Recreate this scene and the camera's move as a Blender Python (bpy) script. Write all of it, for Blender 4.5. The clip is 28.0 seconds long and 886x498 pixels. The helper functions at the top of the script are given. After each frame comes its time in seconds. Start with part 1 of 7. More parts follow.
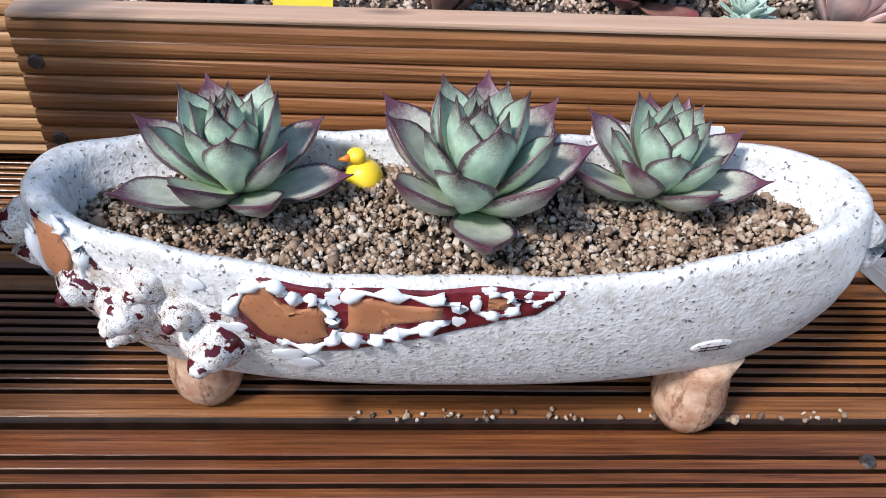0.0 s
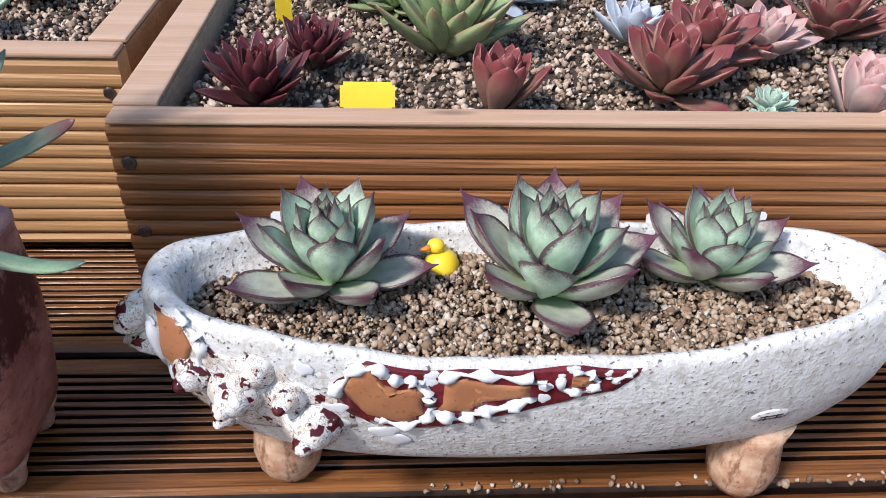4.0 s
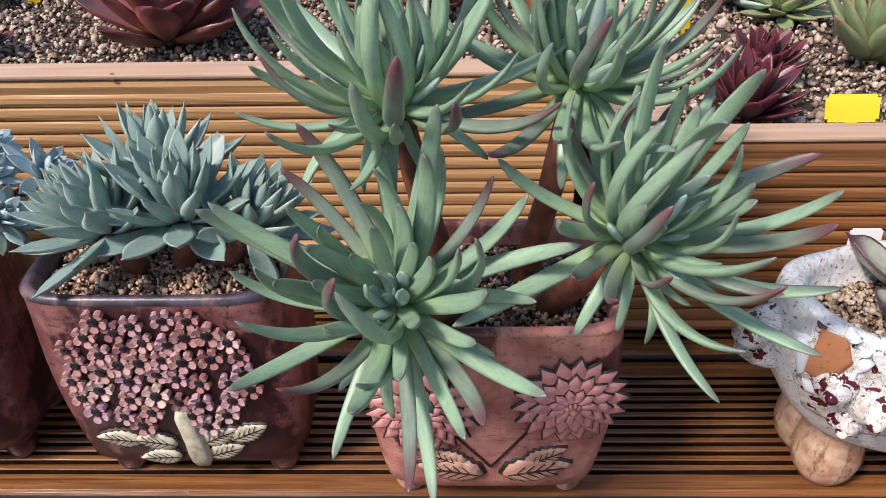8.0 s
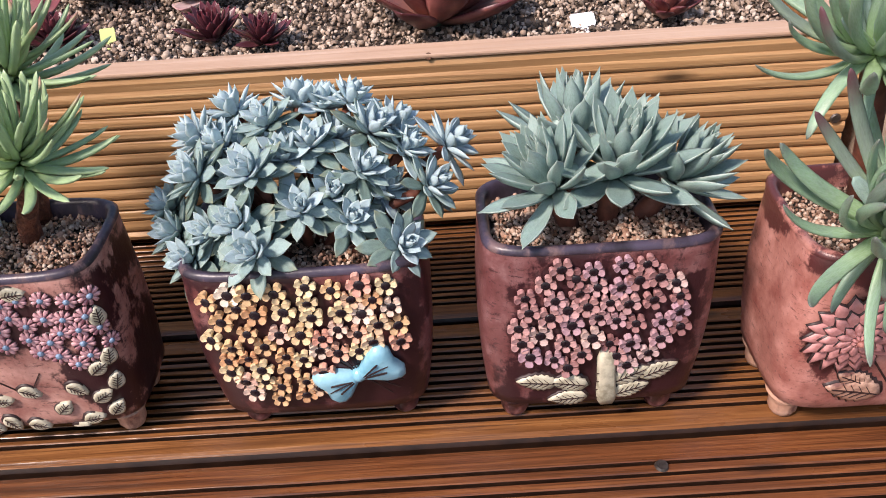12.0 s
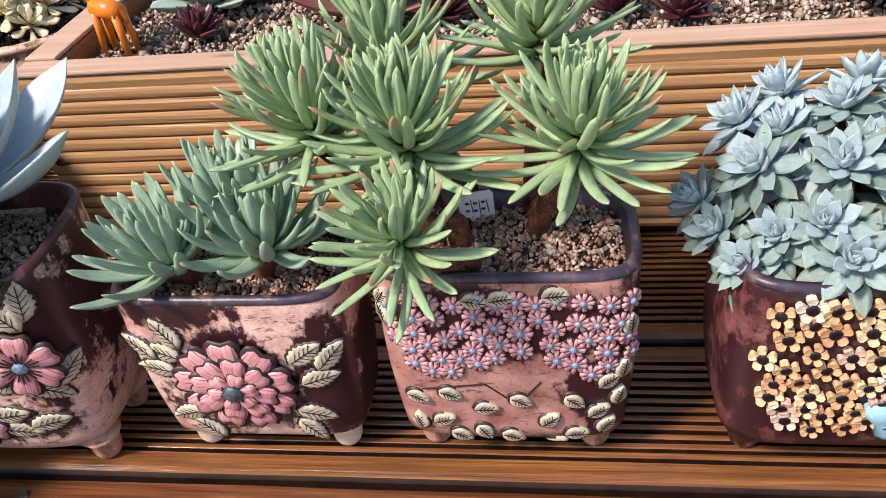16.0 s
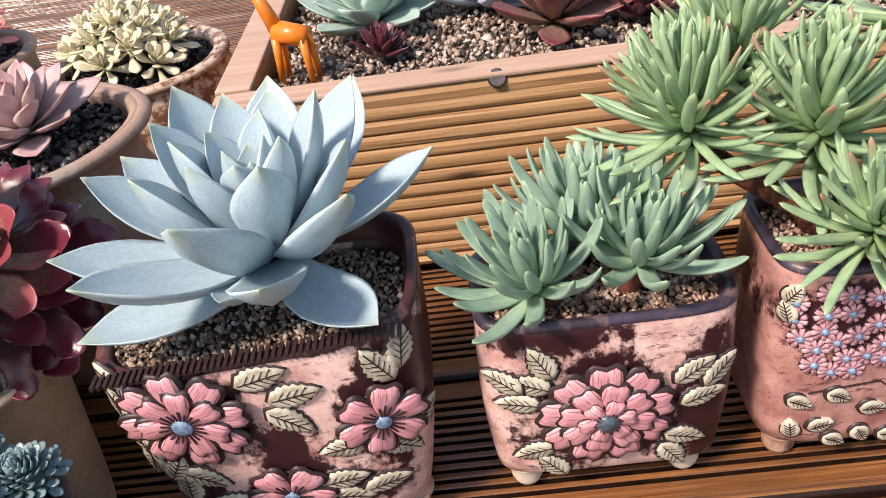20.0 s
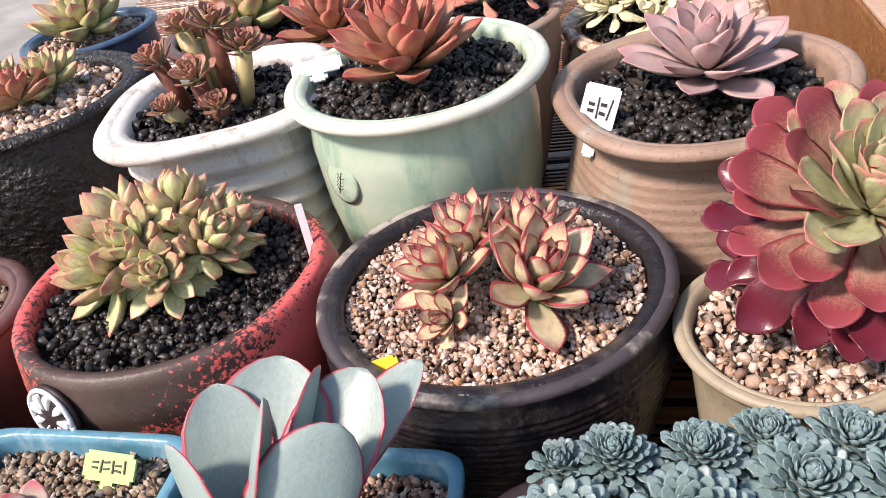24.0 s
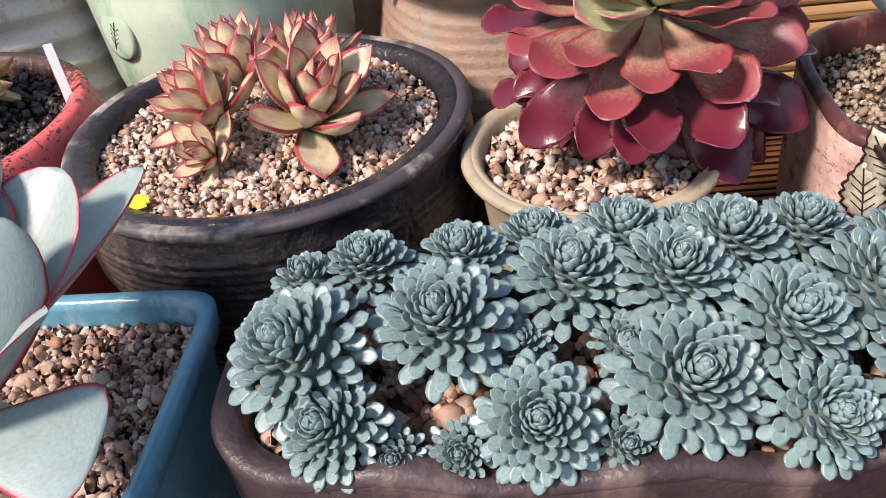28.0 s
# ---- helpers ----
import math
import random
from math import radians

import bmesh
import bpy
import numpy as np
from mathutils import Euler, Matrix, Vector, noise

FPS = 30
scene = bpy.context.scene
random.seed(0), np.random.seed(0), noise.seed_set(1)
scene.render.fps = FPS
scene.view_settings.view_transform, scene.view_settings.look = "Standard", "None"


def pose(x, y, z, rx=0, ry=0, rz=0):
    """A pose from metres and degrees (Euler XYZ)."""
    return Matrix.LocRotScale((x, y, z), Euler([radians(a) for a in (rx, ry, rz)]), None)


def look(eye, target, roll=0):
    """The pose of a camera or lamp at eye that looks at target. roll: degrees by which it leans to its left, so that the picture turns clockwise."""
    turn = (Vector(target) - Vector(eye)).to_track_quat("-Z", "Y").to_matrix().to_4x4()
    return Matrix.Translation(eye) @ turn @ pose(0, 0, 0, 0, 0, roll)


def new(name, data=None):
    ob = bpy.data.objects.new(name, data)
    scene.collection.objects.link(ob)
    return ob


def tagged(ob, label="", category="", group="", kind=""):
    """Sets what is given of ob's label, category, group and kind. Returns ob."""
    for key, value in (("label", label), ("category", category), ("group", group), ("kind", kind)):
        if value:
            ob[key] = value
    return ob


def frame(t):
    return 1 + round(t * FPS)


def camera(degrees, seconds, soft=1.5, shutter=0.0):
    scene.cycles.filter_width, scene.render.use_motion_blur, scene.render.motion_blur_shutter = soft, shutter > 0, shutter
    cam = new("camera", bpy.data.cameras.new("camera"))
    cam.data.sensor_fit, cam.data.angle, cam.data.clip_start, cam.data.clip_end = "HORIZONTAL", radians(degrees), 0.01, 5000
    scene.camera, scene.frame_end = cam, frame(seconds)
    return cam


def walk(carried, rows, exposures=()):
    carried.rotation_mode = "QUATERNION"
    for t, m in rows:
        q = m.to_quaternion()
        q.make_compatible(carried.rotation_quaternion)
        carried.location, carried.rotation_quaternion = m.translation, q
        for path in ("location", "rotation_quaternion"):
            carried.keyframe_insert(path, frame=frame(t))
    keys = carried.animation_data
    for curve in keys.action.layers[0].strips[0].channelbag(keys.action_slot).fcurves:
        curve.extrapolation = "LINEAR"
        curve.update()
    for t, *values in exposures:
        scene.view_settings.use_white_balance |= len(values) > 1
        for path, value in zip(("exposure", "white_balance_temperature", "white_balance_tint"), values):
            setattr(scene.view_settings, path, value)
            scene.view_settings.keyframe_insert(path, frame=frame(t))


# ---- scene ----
cam = camera(59.3, 28.0, 0.95)
PATH = [
    (0, (-0.0302, 0.0556, 0.3180), (0.0190, 0.8199, -0.3250), 3.12),
    (0.5, (-0.0217, 0.0548, 0.3238), (0.0276, 0.8318, -0.3038), 2.27),
    (1, (-0.0176, 0.0535, 0.3237), (0.0342, 0.8483, -0.2810), 2.31),
    (1.5, (-0.0120, 0.0449, 0.3211), (0.0309, 0.8385, -0.2859), 1.65),
    (2, (-0.0193, 0.0370, 0.3268), (0.0227, 0.8378, -0.2707), 1.76),
    (2.5, (-0.0198, 0.0326, 0.3300), (0.0237, 0.8400, -0.2584), 1.72),
    (4.5, (-0.1189, 0.0451, 0.3479), (-0.0546, 0.8603, -0.2278), 2.47),
    (5, (-0.1734, 0.0522, 0.3541), (-0.1322, 0.8659, -0.2257), 1.48),
    (5.5, (-0.2016, 0.0527, 0.3645), (-0.1905, 0.8735, -0.2067), -0.82),
    (6, (-0.2432, 0.0662, 0.3689), (-0.2393, 0.8944, -0.1915), -1.27),
    (6.5, (-0.2767, 0.0806, 0.3674), (-0.2926, 0.9116, -0.1886), -1.95),
    (7, (-0.2948, 0.0795, 0.3577), (-0.3082, 0.9071, -0.2033), -1.51),
    (7.5, (-0.2948, 0.0506, 0.3744), (-0.3028, 0.8723, -0.1953), -1.09),
    (8, (-0.3291, 0.0376, 0.3657), (-0.3506, 0.8402, -0.2305), -1.23),
    (8.5, (-0.3675, 0.0442, 0.3642), (-0.3908, 0.8190, -0.2675), -2.59),
    (9, (-0.3825, 0.0327, 0.3776), (-0.3709, 0.8016, -0.2617), -2.90),
    (9.5, (-0.3698, 0.0227, 0.3777), (-0.3671, 0.8072, -0.2425), -4.15),
    (10, (-0.4012, 0.0213, 0.3781), (-0.3983, 0.8153, -0.2298), -4.22),
    (10.5, (-0.4625, 0.0224, 0.3780), (-0.4601, 0.8108, -0.2371), -3.92),
    (11, (-0.4937, 0.0224, 0.3801), (-0.5013, 0.8103, -0.2357), -4.35),
    (11.5, (-0.5169, 0.0116, 0.3799), (-0.5095, 0.8028, -0.2317), -3.84),
    (12, (-0.5545, -0.0007, 0.3783), (-0.5587, 0.7932, -0.2297), -3.76),
    (12.5, (-0.5965, 0.0044, 0.3727), (-0.6295, 0.7942, -0.2397), -4.26),
    (13, (-0.6349, 0.0100, 0.3740), (-0.6906, 0.7948, -0.2433), -4.86),
    (13.5, (-0.6792, 0.0057, 0.3693), (-0.7353, 0.7911, -0.2472), -4.83),
    (15.5, (-0.7556, 0.0447, 0.3650), (-0.8791, 0.8221, -0.2517), -7.02),
    (16, (-0.7793, 0.0456, 0.3637), (-0.9208, 0.8234, -0.2486), -7.21),
    (16.5, (-0.8298, 0.0419, 0.3611), (-0.9599, 0.8175, -0.2565), -7.84),
    (17, (-0.8789, 0.0309, 0.3620), (-0.9811, 0.8074, -0.2598), -7.41),
    (17.5, (-0.9113, 0.0238, 0.3673), (-0.9870, 0.8027, -0.2552), -7.05),
    (18, (-0.9365, 0.0125, 0.3683), (-1.0017, 0.7965, -0.2490), -7.02),
    (18.5, (-0.9595, 0.0119, 0.3733), (-1.0251, 0.8067, -0.2300), -7.08),
    (19, (-0.9795, 0.0201, 0.3705), (-1.0449, 0.8219, -0.2235), -7.11),
    (19.5, (-0.9871, 0.0396, 0.3668), (-1.0538, 0.8438, -0.2237), -8.19),
    (20, (-0.9938, 0.0580, 0.3587), (-1.0443, 0.8642, -0.2309), -8.89),
    (20.5, (-1.0140, 0.0647, 0.3537), (-1.0515, 0.8709, -0.2368), -8.53),
    (21, (-1.0482, 0.0584, 0.3544), (-1.1073, 0.8602, -0.2403), -9.39),
    (21.5, (-1.0735, 0.0513, 0.3573), (-1.1738, 0.8515, -0.2340), -10.76),
    (22, (-1.1365, 0.0679, 0.3684), (-1.3482, 0.8478, -0.2206), -13.57),
    (22.5, (-1.1962, 0.0810, 0.3506), (-1.4604, 0.8652, -0.2110), -13.35),
    (24.5, (-1.3497, 0.0728, 0.3561), (-1.5398, 0.8718, -0.2144), -11.20),
    (25, (-1.3732, 0.0601, 0.3401), (-1.5411, 0.8618, -0.2335), -10.92),
    (25.5, (-1.3881, 0.0379, 0.3313), (-1.5486, 0.8363, -0.2491), -11.98),
    (26, (-1.3976, 0.0397, 0.3190), (-1.5473, 0.8329, -0.2712), -13.48),
    (26.5, (-1.3962, 0.0516, 0.3053), (-1.5376, 0.8383, -0.2956), -13.08),
    (27, (-1.3463, 0.0726, 0.3019), (-1.4694, 0.8510, -0.3138), -11.93),
    (27.5, (-1.3166, 0.0713, 0.2956), (-1.4105, 0.8481, -0.3270), -10.10),
    (28, (-1.2831, 0.0786, 0.2862), (-1.3688, 0.8530, -0.3406), -8.19),
]
walk(cam, [(t, look(eye, target, roll)) for t, eye, target, roll in PATH], [(0.0, 0.68, 5950, 9), (5.0, 0.68, 6250, 11), (8.0, 0.7, 6550, 14), (12.0, 0.84, 6750, 18), (16.0, 0.86, 6750, 17), (20.0, 0.9, 6800, 17), (24.5, 0.88, 6800, 16), (28.0, 0.92, 6750, 16)])

# ---- light ----
world = bpy.data.worlds.new("world")
scene.world = world
world.use_nodes = True
wn = world.node_tree
sky = wn.nodes.new("ShaderNodeTexSky")
sky.sky_type, sky.sun_disc = "NISHITA", False
SUN_EL, SUN_AZ = 50.0, 231.0
sky.sun_elevation, sky.sun_rotation = radians(SUN_EL), radians(SUN_AZ)
sky.air_density, sky.dust_density = 1.3, 1.2
wn.links.new(sky.outputs["Color"], wn.nodes["Background"].inputs["Color"])
wn.nodes["Background"].inputs["Strength"].default_value = 0.1
sun_data = bpy.data.lights.new("sun", "SUN")
sun_data.energy, sun_data.angle, sun_data.color = 3.1, radians(9), (1.0, 0.91, 0.82)
sun = new("sun", sun_data)
az, el = radians(SUN_AZ), radians(SUN_EL)
sun.matrix_world = look((2 * math.sin(az) * math.cos(el), 2 * math.cos(az) * math.cos(el), 2 * math.sin(el)), (0, 0, 0))


# ---- materials ----
def material(name):
    m = bpy.data.materials.new(name)
    m.use_nodes = True
    t = m.node_tree
    return m, t, t.nodes["Principled BSDF"]


def node(t, kind, **kw):
    n = t.nodes.new(kind)
    for k, v in kw.items():
        n.inputs[k.replace("_", " ")].default_value = v
    return n


def mix(t, fac, a, b, blend="MIX"):
    n = t.nodes.new("ShaderNodeMix")
    n.data_type, n.blend_type = "RGBA", blend
    for i, v in ((0, fac), (6, a), (7, b)):
        if isinstance(v, bpy.types.NodeSocket):
            t.links.new(v, n.inputs[i])
        elif i == 0:
            n.inputs[0].default_value = v
        else:
            n.inputs[i].default_value = (*v, 1)
    return n.outputs[2]


def ramp(t, fac, stops):
    n = t.nodes.new("ShaderNodeValToRGB")
    e = n.color_ramp.elements
    while len(e) < len(stops):
        e.new(0.5)
    for i, (p, c) in enumerate(stops):
        e[i].position = p
        e[i].color = (*c, 1) if isinstance(c, tuple) else (c, c, c, 1)
    t.links.new(fac, n.inputs[0])
    return n.outputs[0]


def coords(t, scale=(1, 1, 1), what="Object"):
    c = t.nodes.new("ShaderNodeTexCoord")
    m = t.nodes.new("ShaderNodeMapping")
    m.inputs["Scale"].default_value = scale
    t.links.new(c.outputs[what], m.inputs[0])
    return m.outputs[0]


def noisy(t, vec, scale, detail=4, rough=0.55):
    n = node(t, "ShaderNodeTexNoise", Scale=scale, Detail=detail, Roughness=rough)
    t.links.new(vec, n.inputs["Vector"])
    return n.outputs["Fac"]


def bump(t, height, strength, distance, base):
    n = node(t, "ShaderNodeBump", Strength=strength, Distance=distance)
    t.links.new(height, n.inputs["Height"])
    t.links.new(n.outputs[0], base.inputs["Normal"])


def rand(t):
    return t.nodes.new("ShaderNodeObjectInfo").outputs["Random"]


def wood(name, dark, mid, light, rough=0.42, veins=0.8, lines=0.0):
    m, t, b = material(name)
    v = coords(t, (1, 1, 1))
    grain = noisy(t, coords(t, (1.6, 70, 70)), 4, 5, 0.6)
    broad = noisy(t, coords(t, (2.5, 14, 14)), 3, 4)
    low = tuple(0.5 * a + 0.5 * c for a, c in zip(dark, mid))
    high = tuple(0.6 * a + 0.4 * c for a, c in zip(light, mid))
    col = ramp(t, grain, [(0.28, low), (0.5, mid), (0.74, high)])
    col = mix(t, ramp(t, broad, [(0.4, 0.0), (0.72, 0.35)]), col, dark)
    vein = noisy(t, coords(t, (1.1, 130, 130)), 3, 3, 0.5)
    col = mix(t, ramp(t, vein, [(0.33, veins * 0.6), (0.4, 0.0), (0.58, 0.0), (0.61, veins * 0.35), (0.64, 0.0)]), col, tuple(c * 0.4 for c in dark))
    if lines:
        fine = noisy(t, coords(t, (2.2, 110, 60)), 3, 4, 0.55)
        col = mix(t, ramp(t, fine, [(0.36, lines), (0.43, 0.0), (0.49, 0.0), (0.52, lines * 0.9), (0.55, 0.0), (0.6, 0.0), (0.64, lines)]), col, tuple(c * 0.5 for c in dark))
    spot = node(t, "ShaderNodeTexVoronoi", Scale=5.0)
    t.links.new(coords(t, (1.2, 5, 5)), spot.inputs["Vector"])
    col = mix(t, ramp(t, spot.outputs["Distance"], [(0.03, 0.85), (0.12, 0.0)]), col, (0.02, 0.009, 0.004))
    t.links.new(col, b.inputs["Base Color"])
    t.links.new(ramp(t, broad, [(0.3, rough - 0.12), (0.7, rough + 0.18)]), b.inputs["Roughness"])
    bump(t, grain, 0.35, 0.0015, b)
    return m


def glaze(name, a, b_, c=None, scale=18, rough=0.35, contrast=(0.42, 0.6), speck=0.0, relief=0.3, lumps=260, height=0.0008):
    """Ceramic with two blotchy tones, a third in streaks, and fine specks."""
    m, t, b = material(name)
    v = coords(t)
    n = noisy(t, v, scale, 6, 0.62)
    col = ramp(t, n, [(contrast[0], a), (contrast[1], b_)])
    if c:
        s = noisy(t, coords(t, (1, 1, 0.35)), scale * 2.3, 5, 0.65)
        col = mix(t, ramp(t, s, [(0.53, 0.0), (0.66, 0.9)]), col, c)
    if speck:
        k = noisy(t, v, 420, 2)
        col = mix(t, ramp(t, k, [(0.62, 0.0), (0.7, speck)]), col, (0.03, 0.02, 0.015))
    t.links.new(col, b.inputs["Base Color"])
    b.inputs["Roughness"].default_value = rough
    f = noisy(t, v, lumps, 4)
    bump(t, f, relief, height, b)
    return m


def plain(name, col, rough=0.5, var=0.25, scale=60, relief=0.15, objvar=0.0, metal=0.0, spec=0.5):
    m, t, b = material(name)
    v = coords(t)
    n = noisy(t, v, scale, 4)
    dark = tuple(x * (1 - var) for x in col)
    lite = tuple(min(1, x * (1 + var)) for x in col)
    c = ramp(t, n, [(0.3, dark), (0.7, lite)])
    if objvar:
        c = mix(t, rand(t), c, tuple(x * (1 - objvar) for x in col))
    t.links.new(c, b.inputs["Base Color"])
    b.inputs["Roughness"].default_value, b.inputs["Metallic"].default_value = rough, metal
    b.inputs["Specular IOR Level"].default_value = spec
    if relief:
        bump(t, n, relief, 0.001, b)
    return m


def leafy(name, base, tip, edge=None, inner=None, bloom=0.0, tip_at=0.75, edge_at=0.88, rough=0.45, var=0.3, ragged=0.22):
    """Succulent skin. The map's y runs from the leaf's base to its tip, its x from the midrib to the edge."""
    m, t, b = material(name)
    uv = t.nodes.new("ShaderNodeUVMap")
    sep = t.nodes.new("ShaderNodeSeparateXYZ")
    t.links.new(uv.outputs[0], sep.inputs[0])
    n = noisy(t, coords(t, what="Generated"), 5, 5)
    n2 = noisy(t, coords(t, what="Generated"), 26, 3)
    col = ramp(t, n, [(0.3, tuple(x * (1 - var) for x in base)), (0.7, tuple(min(1, x * (1 + var * 0.7)) for x in base))])
    col = mix(t, ramp(t, rand(t), [(0.0, 0.0), (1.0, 0.3)]), col, tuple(x * 0.7 for x in base))
    if inner:
        col = mix(t, ramp(t, sep.outputs[1], [(0.05, 0.9), (0.45, 0.0)]), col, inner)
    if bloom:
        col = mix(t, ramp(t, n2, [(0.3, bloom * 0.4), (0.62, bloom)]), col, (0.62, 0.7, 0.76))
    wob = t.nodes.new("ShaderNodeMath")
    wob.operation = "MULTIPLY_ADD"
    wob.inputs[1].default_value, wob.inputs[2].default_value = ragged, -ragged / 2
    t.links.new(n2, wob.inputs[0])
    add = t.nodes.new("ShaderNodeMath")
    t.links.new(sep.outputs[1], add.inputs[0])
    t.links.new(wob.outputs[0], add.inputs[1])
    col = mix(t, ramp(t, add.outputs[0], [(tip_at - 0.1, 0.0), (min(1.0, tip_at + 0.14), 0.95)]), col, tip)
    if edge:
        add2 = t.nodes.new("ShaderNodeMath")
        t.links.new(sep.outputs[0], add2.inputs[0])
        t.links.new(wob.outputs[0], add2.inputs[1])
        col = mix(t, ramp(t, add2.outputs[0], [(edge_at - 0.04, 0.0), (edge_at + 0.06, 0.9)]), col, edge)
    t.links.new(col, b.inputs["Base Color"])
    b.inputs["Roughness"].default_value = rough
    b.inputs["Subsurface Weight"].default_value = 0.06
    b.inputs["Subsurface Radius"].default_value = (0.004, 0.004, 0.002)
    bump(t, n2, 0.12, 0.0008, b)
    return m


def gravel_mat(name, stops, rough=0.7):
    m, t, b = material(name)
    g = t.nodes.new("ShaderNodeNewGeometry")
    col = ramp(t, g.outputs["Random Per Island"], stops)
    n = noisy(t, coords(t), 900, 3)
    col = mix(t, ramp(t, n, [(0.35, 0.35), (0.65, 0.0)]), col, (0.1, 0.075, 0.055))
    t.links.new(col, b.inputs["Base Color"])
    b.inputs["Roughness"].default_value = rough
    return m


M_DECK = wood("deck_wood", (0.04, 0.013, 0.005), (0.22, 0.088, 0.03), (0.45, 0.21, 0.075), 0.26, 0.9, 0.4)
M_FRONT = wood("front_deck_wood", (0.022, 0.007, 0.003), (0.16, 0.054, 0.02), (0.36, 0.145, 0.05), 0.3, 0.8, 0.45)
M_WALL = wood("wall_wood", (0.27, 0.125, 0.052), (0.48, 0.275, 0.125), (0.62, 0.41, 0.22), 0.46, 0.25)
M_RED = wood("red_wood", (0.07, 0.022, 0.008), (0.3, 0.125, 0.045), (0.55, 0.29, 0.12), 0.4, 0.9)
M_EDGE = wood("weathered_edge_wood", (0.3, 0.17, 0.11), (0.5, 0.33, 0.23), (0.62, 0.46, 0.36), 0.55, 0.3)
M_GREY = wood("weathered_wood", (0.2, 0.14, 0.1), (0.4, 0.31, 0.24), (0.56, 0.46, 0.38), 0.65)
TAN = [(0.0, (0.12, 0.075, 0.05)), (0.3, (0.3, 0.2, 0.13)), (0.6, (0.42, 0.31, 0.22)), (0.85, (0.5, 0.42, 0.34)), (1.0, (0.62, 0.56, 0.5))]
PINK = [(0.0, (0.2, 0.12, 0.09)), (0.2, (0.45, 0.27, 0.17)), (0.45, (0.6, 0.42, 0.33)), (0.7, (0.66, 0.52, 0.44)), (0.9, (0.78, 0.7, 0.64)), (1.0, (0.6, 0.3, 0.14))]
M_GRAVEL = gravel_mat("gravel", TAN)
M_GRAVEL_WARM = gravel_mat("warm_gravel", [(0.0, (0.14, 0.065, 0.04)), (0.3, (0.37, 0.21, 0.145)), (0.65, (0.53, 0.37, 0.28)), (0.9, (0.66, 0.54, 0.45)), (1.0, (0.4, 0.18, 0.09))])
M_GRAVEL_PINK = gravel_mat("pink_gravel", PINK)
M_BLACK = gravel_mat("black_soil", [(0.0, (0.006, 0.006, 0.007)), (0.7, (0.02, 0.019, 0.02)), (1.0, (0.05, 0.047, 0.048))], 0.45)
M_BED = gravel_mat("bed_gravel", [(0.0, (0.06, 0.045, 0.035)), (0.25, (0.27, 0.19, 0.14)), (0.6, (0.46, 0.34, 0.26)), (1.0, (0.68, 0.57, 0.48))])
M_SOIL = plain("dark_soil", (0.05, 0.034, 0.024), 0.9, 0.5, 300, 0.6)


# ---- mesh helpers ----
def to_mesh(name, verts, faces, mat, smooth=True, uvs=None):
    me = bpy.data.meshes.new(name)
    me.from_pydata([tuple(map(float, v)) for v in verts], [], faces)
    if smooth:
        me.polygons.foreach_set("use_smooth", [True] * len(me.polygons))
    if uvs is not None:
        layer = me.uv_layers.new(name="UVMap")
        idx = np.zeros(len(me.loops), dtype=np.int32)
        me.loops.foreach_get("vertex_index", idx)
        layer.data.foreach_set("uv", np.asarray(uvs, dtype=np.float32)[idx].ravel())
    me.materials.append(mat)
    return me


def bm_mesh(name, bm, mat, smooth=False):
    me = bpy.data.meshes.new(name)
    bm.to_mesh(me)
    bm.free()
    if smooth:
        me.polygons.foreach_set("use_smooth", [True] * len(me.polygons))
    me.materials.append(mat)
    return me


def piece(name, me, parent=None, m=None, label=""):
    ob = new(name, me)
    if parent is not None:
        ob.parent = parent
    if m is not None:
        ob.matrix_local = m
    return tagged(ob, label)


def root(name, m, label, category, group="", kind=""):
    ob = new(name)
    ob.empty_display_size = 0.02
    ob.matrix_world = m
    return tagged(ob, label, category, group, kind)


def box(name, size, mat, bevel=0.002, segs=2):
    bm = bmesh.new()
    bmesh.ops.create_cube(bm, size=1, matrix=Matrix.Diagonal((*size, 1)))
    if bevel:
        bmesh.ops.bevel(bm, geom=bm.edges[:], offset=bevel, segments=segs, affect="EDGES", profile=0.6)
    return bm_mesh(name, bm, mat)


def rings(name, sections, mat, cap_start=True, cap_end=True, smooth=True):
    """Skin over closed rings of equal point counts."""
    n = len(sections[0])
    verts = [p for s in sections for p in s]
    faces = [(i * n + j, i * n + (j + 1) % n, (i + 1) * n + (j + 1) % n, (i + 1) * n + j) for i in range(len(sections) - 1) for j in range(n)]
    if cap_start:
        faces.append(tuple(range(n - 1, -1, -1)))
    if cap_end:
        k = (len(sections) - 1) * n
        faces.append(tuple(k + j for j in range(n)))
    return to_mesh(name, verts, faces, mat, smooth)


def super_ring(hx, hy, z, power, n=48, cx=0.0, cy=0.0):
    out = []
    for j in range(n):
        a = 2 * math.pi * j / n
        c, s = math.cos(a), math.sin(a)
        out.append((cx + hx * math.copysign(abs(c) ** (2 / power), c), cy + hy * math.copysign(abs(s) ** (2 / power), s), z))
    return out


def tube(name, pts, radii, mat, n=8):
    pts = [Vector(p) for p in pts]
    secs = []
    for i, p in enumerate(pts):
        d = (pts[min(i + 1, len(pts) - 1)] - pts[max(i - 1, 0)]).normalized()
        u = d.orthogonal().normalized() if abs(d.z) > 0.9 else Vector((0, 0, 1)).cross(d).normalized()
        w = d.cross(u)
        r = radii[i] if isinstance(radii, (list, tuple)) else radii
        secs.append([tuple(p + r * (math.cos(2 * math.pi * j / n) * u + math.sin(2 * math.pi * j / n) * w)) for j in range(n)])
    return rings(name, secs, mat)


